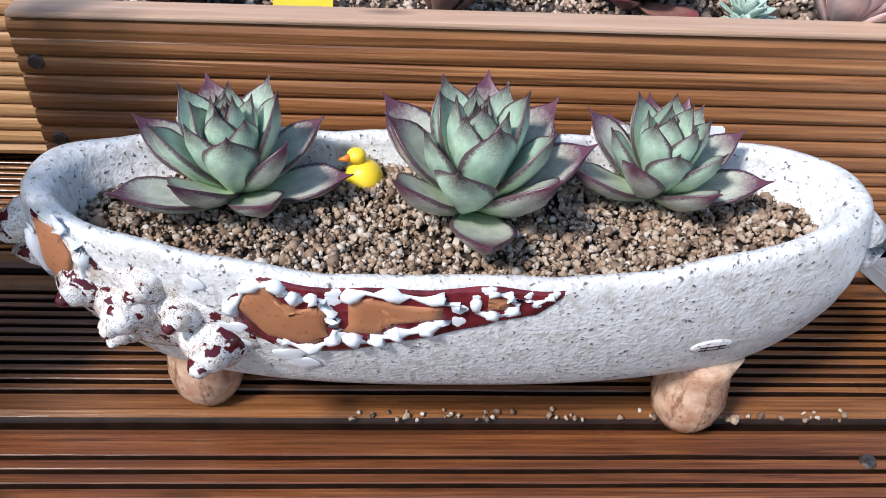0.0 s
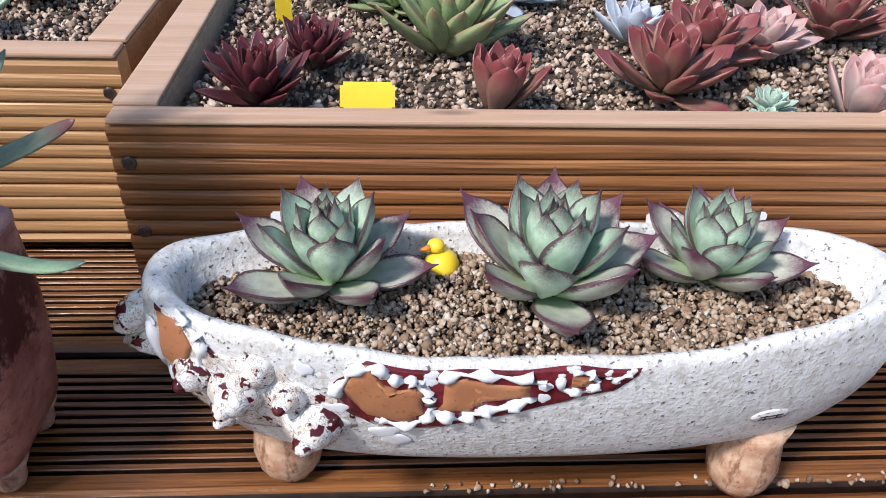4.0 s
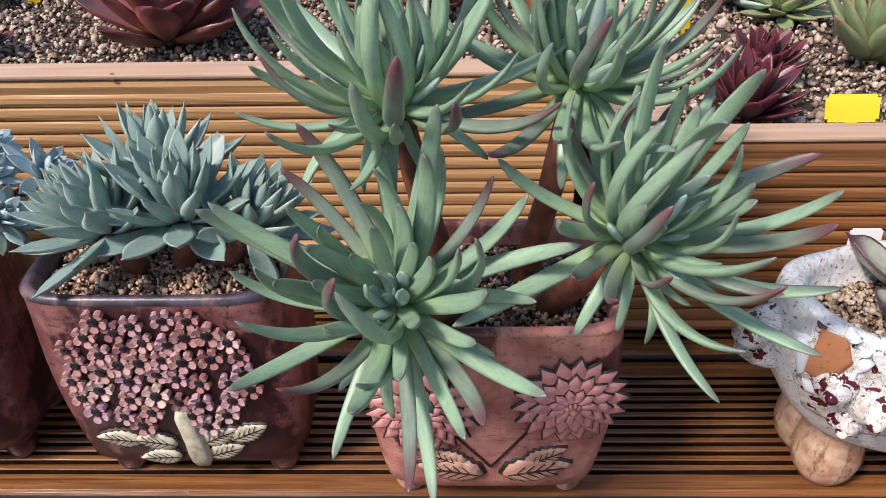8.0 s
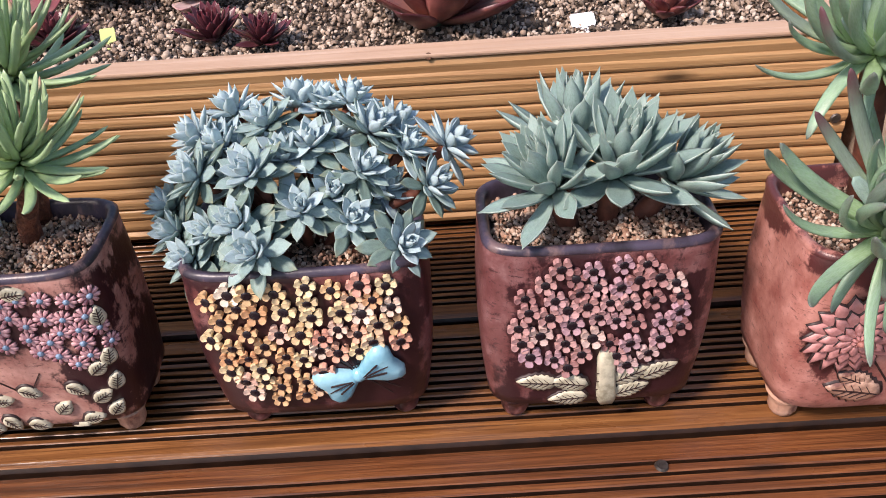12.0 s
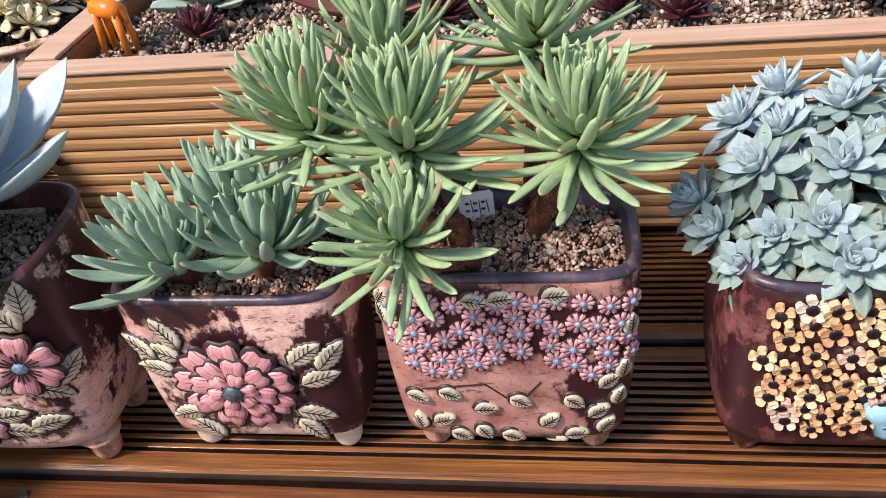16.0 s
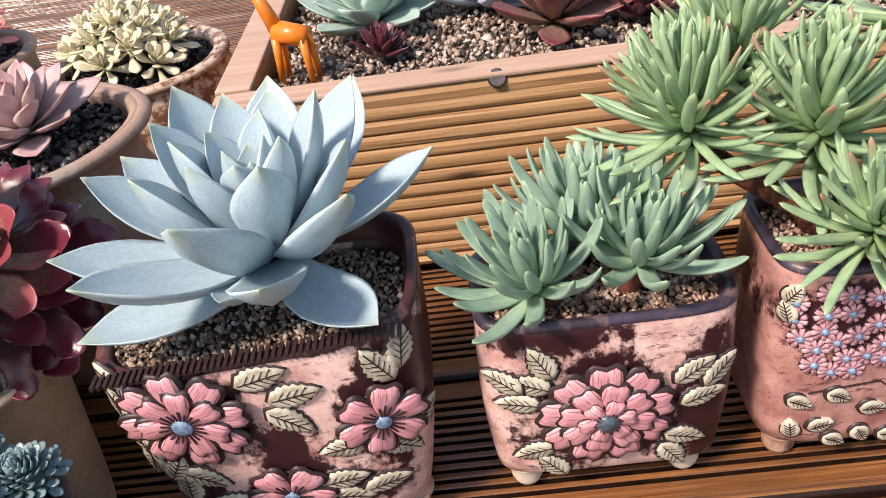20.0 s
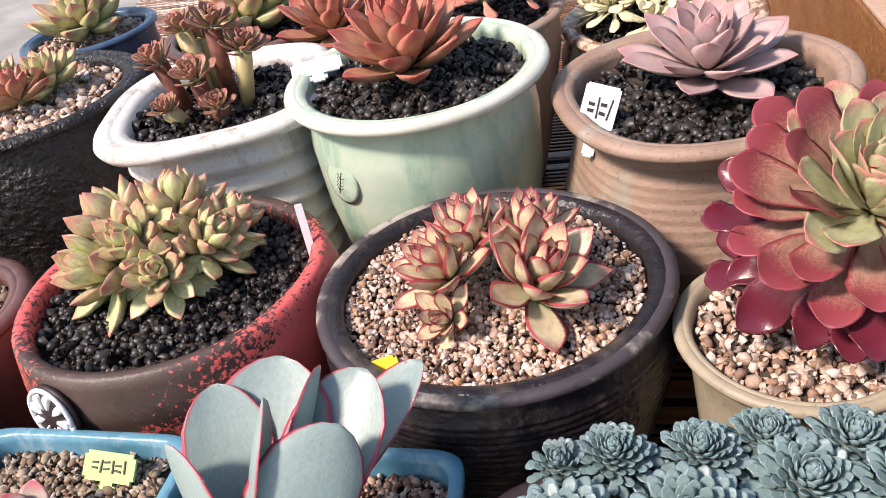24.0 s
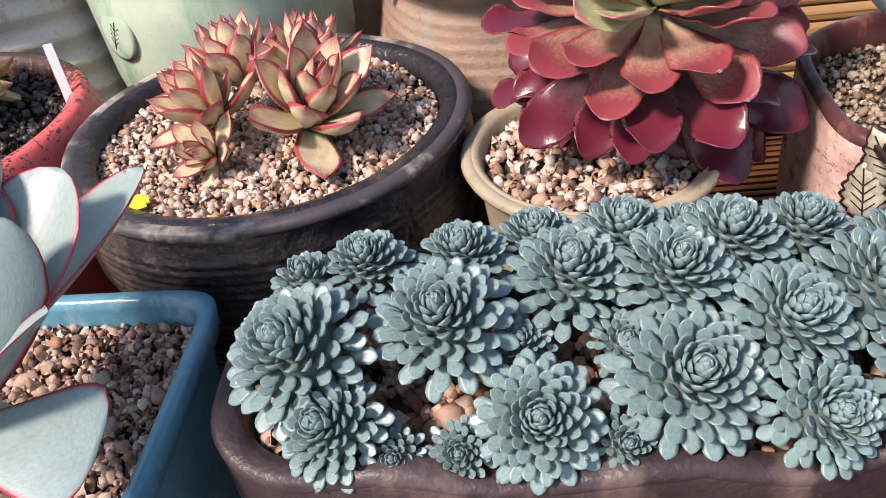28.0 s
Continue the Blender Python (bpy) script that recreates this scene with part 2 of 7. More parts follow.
# ---- leaves ----
PROFILES = {
    "agave": [(0, 0.5), (0.2, 0.68), (0.45, 0.95), (0.6, 1.0), (0.75, 0.84), (0.86, 0.52), (0.92, 0.26), (0.955, 0.1), (1, 0.015)],
    "spike": [(0, 0.5), (0.2, 0.7), (0.42, 0.96), (0.56, 1.0), (0.7, 0.86), (0.8, 0.58), (0.87, 0.3), (0.92, 0.13), (0.96, 0.06), (1, 0.012)],
    "rod": [(0, 0.8), (0.15, 0.92), (0.4, 1.0), (0.7, 0.95), (0.88, 0.8), (0.95, 0.58), (0.985, 0.32), (1, 0.08)],
    "ovate": [(0, 0.42), (0.2, 0.62), (0.45, 0.92), (0.62, 1.0), (0.78, 0.86), (0.9, 0.5), (0.96, 0.2), (1, 0.03)],
    "lance": [(0, 0.6), (0.2, 0.85), (0.4, 1.0), (0.6, 0.93), (0.8, 0.62), (0.92, 0.3), (1, 0.04)],
    "finger": [(0, 0.75), (0.15, 0.9), (0.4, 1.0), (0.7, 0.88), (0.88, 0.65), (0.96, 0.42), (1, 0.1)],
    "blade": [(0, 0.95), (0.2, 1.0), (0.5, 0.98), (0.72, 0.88), (0.86, 0.72), (0.94, 0.54), (0.98, 0.33), (1, 0.08)],
    "plump": [(0, 0.55), (0.25, 0.8), (0.5, 0.98), (0.66, 1.0), (0.82, 0.8), (0.92, 0.5), (0.97, 0.26), (1, 0.05)],
    "strap": [(0, 0.9), (0.2, 1.0), (0.5, 0.92), (0.75, 0.7), (0.92, 0.42), (0.98, 0.22), (1, 0.08)],
    "spoon": [(0, 0.25), (0.25, 0.38), (0.5, 0.72), (0.72, 1.0), (0.86, 0.92), (0.95, 0.62), (1, 0.12)],
    "point": [(0, 0.5), (0.2, 0.68), (0.45, 0.95), (0.6, 1.0), (0.74, 0.88), (0.85, 0.6), (0.92, 0.34), (0.97, 0.13), (1, 0.02)],
    "oval": [(0, 0.6), (0.14, 0.8), (0.4, 0.97), (0.58, 1.0), (0.76, 0.9), (0.9, 0.62), (0.97, 0.34), (1, 0.06)],
    "wedge": [(0, 0.14), (0.25, 0.34), (0.5, 0.62), (0.72, 0.9), (0.84, 1.0), (0.93, 0.9), (0.98, 0.6), (1, 0.3)],
}


def leaf_mesh(name, mat, profile, width, thick, bend, cup=0.25, keel=0.0, nu=9, n=8, start=0.0, side=0.0, ruffle=0.0):
    """A leaf of length 1 along x, its upper side up. width and thick are halves; bend: degrees by which it curls up."""
    prof = PROFILES[profile]
    xs, ws = [p[0] for p in prof], [p[1] for p in prof]
    vs = [1 - (1 - i / (nu - 1)) ** 1.35 for i in range(nu)]
    verts, uvs, x, z, pv = [], [], 0.0, 0.0, 0.0
    for v in vs:
        a = radians(start + bend * v)
        x, z, pv = x + math.cos(a) * (v - pv), z + math.sin(a) * (v - pv), v
        w = width * np.interp(v, xs, ws)
        th = thick * (1 - 0.55 * v) * min(1, np.interp(v, xs, ws) + 0.15)
        for j in range(n):
            q = 2 * math.pi * j / n
            c, s = math.cos(q), math.sin(q)
            up = (0.45 if s > 0 else 1.0 + keel * (1 - abs(c))) * th * s + cup * w * c * c + ruffle * w * c * c * math.sin(15 * v + (2.1 if c > 0 else 0.0)) * v
            verts.append((x - math.sin(a) * up, w * c + side * v * v, z + math.cos(a) * up))
            uvs.append((abs(c) if s >= -0.01 else abs(c) * 0.97, v))
    faces = [(i * n + j, i * n + (j + 1) % n, (i + 1) * n + (j + 1) % n, (i + 1) * n + j) for i in range(nu - 1) for j in range(n)]
    faces += [tuple(range(n - 1, -1, -1)), tuple((nu - 1) * n + j for j in range(n))]
    return to_mesh(name, verts, [f[::-1] for f in faces], mat, True, uvs)


def core_mesh(name, mat, r):
    bm = bmesh.new()
    bmesh.ops.create_icosphere(bm, subdivisions=2, radius=r)
    for v in bm.verts:
        v.co.z *= 0.8
    return bm_mesh(name, bm, mat, True)


def rosette(parent, m, meshes, count, radius, elev=(80, 8), size=(0.35, 1.0), base=0.12, rise=0.12, power=0.8, wild=4.0, rng=None, name="leaf", squash=1.0, size_p=0.7, sink=None):
    """Leaves in golden-angle order round m's z axis, inner ones steep and short."""
    rng = rng or random
    for i in range(count):
        r = (i + 0.5) / count
        ang = i * 2.39996 + rng.uniform(-0.09, 0.09)
        e = radians(elev[0] + (elev[1] - elev[0]) * r**power + rng.uniform(-wild, wild))
        s = radius * (size[0] + (size[1] - size[0]) * r**size_p) * rng.uniform(0.92, 1.06)
        me = meshes[min(len(meshes) - 1, int(r * len(meshes)))]
        off = radius * base * r
        mm = m @ Matrix.Rotation(ang, 4, "Z") @ Matrix.Translation((off, 0, radius * rise * (1 - r))) @ Matrix.Rotation(-e, 4, "Y") @ Matrix.Rotation(radians(rng.uniform(-wild, wild) * 1.5), 4, "X") @ Matrix.Diagonal((s, s * squash, s, 1))
        if sink is None:
            piece(name, me, parent, mm)
        else:
            sink.append((me, mm))


def tilt(x, y, z, lean=0.0, toward=0.0, turn=0.0):
    """A place whose up leans by lean degrees toward a compass angle (0: +x, 90: +y)."""
    t = radians(toward)
    return Matrix.Translation((x, y, z)) @ Matrix.Rotation(radians(lean), 4, (-math.sin(t), math.cos(t), 0)) @ Matrix.Rotation(radians(turn), 4, "Z")


# ---- gravel ----


def stones(name, inside, count, size, mat, z, rng, label, bounds, layers=1.0, mound=None):
    """A bed of loose stones as one mesh. inside(x, y) says where they lie."""
    ico = np.array([(0, 0, 1), (0.89, 0, 0.45), (0.28, 0.85, 0.45), (-0.72, 0.53, 0.45), (-0.72, -0.53, 0.45), (0.28, -0.85, 0.45), (0.72, 0.53, -0.45), (-0.28, 0.85, -0.45), (-0.89, 0, -0.45), (-0.28, -0.85, -0.45), (0.72, -0.53, -0.45)])
    tri = [(0, 1, 2), (0, 2, 3), (0, 3, 4), (0, 4, 5), (0, 5, 1), (1, 6, 2), (2, 7, 3), (3, 8, 4), (4, 9, 5), (5, 10, 1), (2, 6, 7), (3, 7, 8), (4, 8, 9), (5, 9, 10), (1, 10, 6)]
    g = np.random.default_rng(rng)
    x0, x1, y0, y1 = bounds
    pts = []
    while len(pts) < count:
        p = g.uniform((x0, y0), (x1, y1), (count, 2))
        pts += [q for q in p if inside(q[0], q[1])][: count - len(pts)]
    pts = np.array(pts)
    k = len(pts)
    s = size * g.lognormal(0, 0.28, (k, 1, 1)) * g.uniform(0.6, 1.15, (k, 1, 3))
    shape = ico[None] * g.uniform(0.62, 1.22, (k, len(ico), 1)) * s
    q = g.normal(size=(k, 4))
    q /= np.linalg.norm(q, axis=1)[:, None]
    w, a, b, c = q.T
    rot = np.stack([1 - 2 * (b * b + c * c), 2 * (a * b - c * w), 2 * (a * c + b * w), 2 * (a * b + c * w), 1 - 2 * (a * a + c * c), 2 * (b * c - a * w), 2 * (a * c - b * w), 2 * (b * c + a * w), 1 - 2 * (a * a + b * b)], 1).reshape(k, 3, 3)
    shape = np.einsum("kij,knj->kni", rot, shape)
    zz = z + g.uniform(-0.5, 0.6, k) * size * layers
    if mound:
        zz = zz + np.array([mound(p[0], p[1]) for p in pts])
    shape += np.concatenate([pts, zz[:, None]], 1)[:, None, :]
    faces = (np.array(tri)[None] + np.arange(k)[:, None, None] * len(ico)).reshape(-1, 3)
    me = bpy.data.meshes.new(name)
    me.vertices.add(k * len(ico))
    me.vertices.foreach_set("co", shape.reshape(-1).astype(np.float32))
    me.loops.add(faces.size)
    me.loops.foreach_set("vertex_index", faces.reshape(-1).astype(np.int32))
    me.polygons.add(len(faces))
    me.polygons.foreach_set("loop_start", np.arange(0, faces.size, 3, dtype=np.int32))
    me.update(calc_edges=True)
    me.validate()
    me.materials.append(mat)
    ob = new(name, me)
    return tagged(ob, label, "gravel", "", "stuff")


def ellipse_in(cx, cy, hx, hy, turn=0.0, power=2.0):
    c, s = math.cos(radians(turn)), math.sin(radians(turn))

    def test(x, y):
        u, v = (x - cx) * c + (y - cy) * s, -(x - cx) * s + (y - cy) * c
        return abs(u / hx) ** power + abs(v / hy) ** power < 1

    return test


# ---- deck and walls ----
def grooved(name, length, width, thick, mat, pitch=0.0062, depth=0.005, smooth_edge=0.02, seg=0.05, slot=0.0025, far_edge=None, reeded=False):
    """A decking board along x, its grooved face up, its middle at the origin."""
    prof = [(-width / 2, -thick), (-width / 2, -0.004), (-width / 2 + 0.0015, -0.0012), (-width / 2 + 0.005, 0)]
    y = -width / 2 + smooth_edge
    while y + pitch < width / 2 - (smooth_edge if far_edge is None else far_edge):
        if reeded:
            w = pitch - slot
            prof += [(y, -depth), (y + slot, -depth)] + [(y + slot + w * q, -0.0011 * abs(2 * q - 1) ** 2.4) for q in (0.02, 0.12, 0.3, 0.5, 0.7, 0.88, 0.98)]
            y += pitch
            continue
        prof += [(y, 0), (y + 0.0006, -0.0006), (y + 0.0009, -depth), (y + 0.0009 + slot, -depth), (y + 0.0012 + slot, -0.0006), (y + 0.0018 + slot, 0.0)]
        y += pitch
    prof += [(width / 2 - 0.005, 0), (width / 2 - 0.0015, -0.0012), (width / 2, -0.004), (width / 2, -thick)]
    g = np.random.default_rng(int(length * 1000) + int(width * 1e4))
    k = max(2, int(length / seg))
    secs = []
    wob = g.normal(0, 0.00012, (k + 1, len(prof)))
    for i in range(k + 1):
        x = -length / 2 + length * i / k
        secs.append([(x, p[0] + wob[i, j] * 0.6, p[1] + (wob[i, j] if p[1] > -thick * 0.9 else 0)) for j, p in enumerate(prof)])
    me = rings(name, [sec[::-1] for sec in secs], mat, smooth=False)
    # Recessed faces and board sides turn dark: grime, plus groove shade put into colour.
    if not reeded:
        me.materials.append(M_GROOVE_DARK)
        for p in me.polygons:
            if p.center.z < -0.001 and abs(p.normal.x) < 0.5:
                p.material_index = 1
    return me


M_GROOVE_DARK = plain("groove_grime_and_shade", (0.022, 0.01, 0.006), 0.4, 0.4, 90, 0.3)
ground = root("ground", pose(0, 0, -0.62), "pale grey concrete yard reaching into the distance", "ground", kind="structure")
piece("concrete", to_mesh("concrete", [(40 * math.cos(a), 40 * math.sin(a), 0) for a in [2 * math.pi * j / 48 for j in range(48)]], [tuple(range(48))], plain("concrete", (0.32, 0.31, 0.29), 0.85, 0.3, 3, 0.3), False), ground)
X0, X1 = -2.15, 0.75
SEAM = 0.30
deck = root("floor", Matrix.Identity(4), "brown grooved timber decking boards laid side by side", "deck", kind="structure")
for i, (ya, yb) in enumerate([(SEAM + 0.0005, SEAM + 0.107), (SEAM - 0.146, SEAM - 0.003), (SEAM - 0.295, SEAM - 0.15), (SEAM - 0.444, SEAM - 0.299), (SEAM + 0.111, SEAM + 0.255), (SEAM + 0.259, SEAM + 0.403), (SEAM + 0.407, SEAM + 0.55), (SEAM + 0.554, SEAM + 0.7)] + [(SEAM + 0.704 + 0.148 * k, SEAM + 0.848 + 0.148 * k) for k in range(6)]):
    length = (X1 - X0) + i * 0.004
    if i in (1, 2, 3):
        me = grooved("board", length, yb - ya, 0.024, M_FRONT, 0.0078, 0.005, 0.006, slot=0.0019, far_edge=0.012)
    else:
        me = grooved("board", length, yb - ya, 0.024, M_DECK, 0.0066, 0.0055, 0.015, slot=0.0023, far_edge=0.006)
    piece("board", me, deck, pose((X0 + X1) / 2, (ya + yb) / 2, -0.0015 if i == 1 else 0))


def screw_mesh():
    bm = bmesh.new()
    bmesh.ops.create_cone(bm, cap_ends=True, segments=16, radius1=0.0042, radius2=0.0034, depth=0.0016)
    for a in (0, math.pi / 2):
        bmesh.ops.create_cube(bm, size=1, matrix=Matrix.Translation((0, 0, 0.0006)) @ Matrix.Rotation(a, 4, "Z") @ Matrix.Diagonal((0.004, 0.0009, 0.0008, 1)))
    return bm_mesh("screw", bm, M_STEEL)


M_STEEL = plain("screw_steel", (0.16, 0.14, 0.13), 0.4, 0.3, 400, 0.2, metal=0.9)
SCREW = screw_mesh()


def planter_box(name, x0, x1, front, back, top, mat, label, height=0.142, thick=0.016, side_mat=None, side_left=True, side_right=True):
    """A timber bed: grooved boards on all sides round a floor."""
    r = root(name, pose((x0 + x1) / 2, front, 0), label, "planter box")
    cx = (x0 + x1) / 2
    me = grooved("front_board", x1 - x0, height, thick, mat, 0.0102, 0.003, 0.009, slot=0.0012, reeded=True)
    piece("front_board", me, r, pose(0, 0, top - height / 2, 90, 0, 0))
    piece("top_edge", box("top_edge", (x1 - x0 - 0.002, thick + 0.0012, 0.0034), M_EDGE, 0.0014), r, pose(0, thick / 2, top + 0.0019), "pale weathered top edge")
    me2 = grooved("back_board", x1 - x0, height, 0.022, mat, smooth_edge=0.012)
    piece("back_board", me2, r, pose(0, back - front, top - height / 2, 90, 0, 180))
    side = box("side_board", (0.024, back - front - 2 * thick - 0.002, height), side_mat or mat, 0.003)
    for sx, yes in ((-1, side_left), (1, side_right)):
        if yes:
            piece("top_edge", box("top_edge", (0.0245, back - front - 2 * thick - 0.004, 0.0034), M_EDGE, 0.0014), r, pose(sx * ((x1 - x0) / 2 - 0.012), (back - front) / 2, top + 0.0032), "pale weathered top edge")
            piece("side_board", side, r, pose(sx * ((x1 - x0) / 2 - 0.012), (back - front) / 2, top - height / 2 + 0.001))
    piece("bottom_board", box("bottom_board", (x1 - x0 - 0.06, back - front - 0.05, 0.012), mat, 0.002), r, pose(0, (back - front) / 2, 0.012))
    for sx in (-1, 1):
        for dz in (0.023, 0.068):
            piece("screw", SCREW, r, pose(sx * ((x1 - x0) / 2 - 0.009), -0.0008, top - dz, 90, 0, 0))
    return r


planter_box("planter_box", -0.226, 0.74, 0.422, 0.86, 0.1525, M_RED, "red-brown grooved timber planter box filled with gravel", side_mat=M_GREY)
LB = planter_box("planter_box", -1.158, -0.246, 0.516, 0.93, 0.1515, M_WALL, "honey-coloured grooved timber planter box filled with gravel", thick=0.021, side_mat=M_RED)
for sx, sy in ((-0.438, 0.276), (-1.087, 0.283), (-1.09, 0.2), (-0.44, 0.2), (0.2, 0.276)):
    piece("screw", SCREW, deck, pose(sx, sy, -0.0005))
piece("screw", SCREW, LB, pose(-0.27, 0.0005, 0.1512, 60, 0, 0) @ Matrix.Scale(1.5, 4))
bench = root("bench_frame", pose(0, 0, -0.6), "plain timber frame carrying the decking boards", "bench")
for bx in (X0 + 0.1, (X0 + X1) / 2, X1 - 0.1):
    piece("joist", box("joist", (0.06, 1.95, 0.09), M_DECK, 0.003), bench, pose(bx, 0.85, 0.53))
    for by in (-0.05, 1.75):
        piece("leg", box("leg", (0.07, 0.07, 0.5), M_DECK, 0.003), bench, pose(bx, by, 0.234))

# ---- pots ----
def washed(name, light, dark, patches, fleck=0.75, rough=0.34):
    """Pale clay under a dark glaze wash that was wiped off again. patches: (x, z, half width, half height) that keep the wash."""
    m, t, b = material(name)
    v = coords(t)
    sep = t.nodes.new("ShaderNodeSeparateXYZ")
    t.links.new(v, sep.inputs[0])

    def math_node(op, a, b_=None):
        n = t.nodes.new("ShaderNodeMath")
        n.operation = op
        for i, s in enumerate((a, b_)):
            if isinstance(s, bpy.types.NodeSocket):
                t.links.new(s, n.inputs[i])
            elif s is not None:
                n.inputs[i].default_value = s
        return n.outputs[0]

    big, fine = noisy(t, v, 26, 6, 0.7), noisy(t, coords(t, (1, 1, 0.4)), 120, 5, 0.7)
    total = None
    for x, z, hx, hz in patches:
        dx = math_node("DIVIDE", math_node("SUBTRACT", sep.outputs[0], x), hx)
        dz = math_node("DIVIDE", math_node("SUBTRACT", sep.outputs[2], z), hz)
        d = math_node("SQRT", math_node("ADD", math_node("MULTIPLY", dx, dx), math_node("MULTIPLY", dz, dz)))
        total = d if total is None else math_node("MINIMUM", total, d)
    val = math_node("ADD", math_node("ADD", total, math_node("MULTIPLY", big, 3.6)), math_node("MULTIPLY", fine, 1.6))
    val = math_node("DIVIDE", val, 7.2)  # the patches' borders lie at 0.5
    pale = ramp(t, noisy(t, v, 60, 6, 0.65), [(0.3, tuple(c * k for c, k in zip(light, (0.6, 0.42, 0.42)))), (0.52, light), (0.72, tuple(min(0.9, c * 1.25 + 0.06) for c in light))])
    scratch = noisy(t, coords(t, (1, 1, 3.5)), 75, 6, 0.75)
    pale = mix(t, ramp(t, scratch, [(0.57, 0.0), (0.63, fleck)]), pale, dark)
    col = mix(t, ramp(t, val, [(0.482, 0.0), (0.52, 1.0)]), dark, pale)
    k = noisy(t, v, 420, 2)
    col = mix(t, ramp(t, k, [(0.62, 0.0), (0.7, 0.45)]), col, (0.03, 0.012, 0.014))
    t.links.new(col, b.inputs["Base Color"])
    b.inputs["Roughness"].default_value = rough
    bump(t, fine, 0.35, 0.0012, b)
    return m


def petal_glaze(name, pale, deep, line):
    """A petal: dark where the glaze pooled at its foot, streaked along its length."""
    m, t, b = material(name)
    g = coords(t, what="Generated")
    sep = t.nodes.new("ShaderNodeSeparateXYZ")
    t.links.new(g, sep.inputs[0])
    n = noisy(t, coords(t, (1, 9, 1), "Generated"), 1.6, 3)
    col = mix(t, ramp(t, n, [(0.35, 0.0), (0.7, 0.75)]), pale, deep)
    col = mix(t, ramp(t, noisy(t, coords(t, (0.7, 14, 1), "Generated"), 1.3, 2), [(0.56, 0.0), (0.62, 0.75)]), col, line)
    col = mix(t, ramp(t, sep.outputs[0], [(0.1, 1.0), (0.45, 0.0)]), col, line)
    col = mix(t, ramp(t, rand(t), [(0.0, 0.0), (1.0, 0.35)]), col, deep)
    t.links.new(col, b.inputs["Base Color"])
    b.inputs["Roughness"].default_value = 0.36
    bump(t, noisy(t, coords(t), 300, 3), 0.25, 0.0008, b)
    return m


PLUM, PINKC = (0.036, 0.011, 0.014), (0.7, 0.46, 0.4)
M_W_HYD = washed("hydrangea_wash", (0.17, 0.065, 0.065), PLUM, [(0.0, 0.08, 0.05, 0.07), (-0.04, 0.02, 0.03, 0.02), (0.04, 0.03, 0.03, 0.02)])
M_W_BOW = washed("bow_wash", (0.16, 0.055, 0.055), PLUM, [(-0.008, 0.075, 0.075, 0.075), (0.03, 0.04, 0.04, 0.04)])
M_W_DAISY = washed("daisy_wash", (0.44, 0.225, 0.19), PLUM, [(0.0, 0.108, 0.075, 0.024), (0.05, 0.05, 0.02, 0.04), (0.0, 0.012, 0.06, 0.012)])
M_W_BIG = washed("large_flower_wash", PINKC, PLUM, [(-0.03, 0.125, 0.05, 0.017), (-0.003, 0.068, 0.036, 0.036), (0.048, 0.075, 0.02, 0.03), (0.05, 0.04, 0.02, 0.02)])
M_W_THREE = washed("three_flower_wash", PINKC, PLUM, [(0.06, 0.11, 0.025, 0.045), (-0.035, 0.11, 0.03, 0.03), (0.0, 0.075, 0.02, 0.02), (0.0, 0.146, 0.08, 0.006), (-0.05, 0.06, 0.02, 0.03), (0.01, 0.045, 0.05, 0.016)])
M_DARKCLAY = glaze("dark_plum_glaze", (0.035, 0.011, 0.013), (0.1, 0.034, 0.034), (0.38, 0.19, 0.16), 11, 0.3, (0.38, 0.62), 0.1)
M_ROSECLAY = washed("rose_clay", (0.42, 0.18, 0.15), (0.09, 0.026, 0.026), [(-0.03, 0.13, 0.04, 0.012), (-0.033, 0.075, 0.02, 0.02), (0.055, 0.1, 0.012, 0.02)], 0.6, 0.36)
M_RIM = glaze("blue_black_rim", (0.02, 0.014, 0.022), (0.06, 0.046, 0.075), (0.16, 0.1, 0.1), 40, 0.38)
M_FOOTCLAY = glaze("foot_clay", (0.45, 0.24, 0.17), (0.62, 0.4, 0.3), (0.12, 0.04, 0.035), 30, 0.45)
M_WHITEFOOT = plain("pale_foot", (0.75, 0.64, 0.52), 0.45, 0.12, 60)
M_PETAL = petal_glaze("pink_petal", (0.72, 0.38, 0.39), (0.44, 0.15, 0.18), (0.06, 0.014, 0.02))
M_PETAL_DEEP = glaze("mauve_petal", (0.26, 0.1, 0.13), (0.66, 0.38, 0.4), None, 160, 0.4, (0.38, 0.62))
M_LEAFCLAY = glaze("pale_leaf_clay", (0.27, 0.24, 0.17), (0.56, 0.52, 0.4), None, 140, 0.45, (0.35, 0.6))
M_VEIN = plain("dark_line", (0.03, 0.014, 0.014), 0.5, 0.3, 200, 0)
M_BLUECENTRE = plain("blue_centre", (0.17, 0.25, 0.36), 0.35, 0.5, 500, 0.5)


def island(name, stops, rough=0.4, objcol=True):
    m, t, b = material(name)
    col = ramp(t, rand(t), stops)
    n = noisy(t, coords(t), 500, 3)
    col = mix(t, ramp(t, n, [(0.35, 0.4), (0.6, 0.0)]), col, (0.12, 0.04, 0.03))
    t.links.new(col, b.inputs["Base Color"])
    b.inputs["Roughness"].default_value = rough
    bump(t, n, 0.2, 0.0006, b)
    return m


M_HYD = island("mauve_floret", [(0.0, (0.2, 0.085, 0.09)), (0.25, (0.38, 0.19, 0.19)), (0.6, (0.55, 0.32, 0.31)), (0.85, (0.45, 0.28, 0.34)), (1.0, (0.68, 0.5, 0.44))])
M_HYD2 = island("peach_floret", [(0.0, (0.66, 0.34, 0.18)), (0.3, (0.8, 0.55, 0.3)), (0.6, (0.86, 0.72, 0.45)), (0.8, (0.76, 0.36, 0.28)), (1.0, (0.86, 0.78, 0.64))])


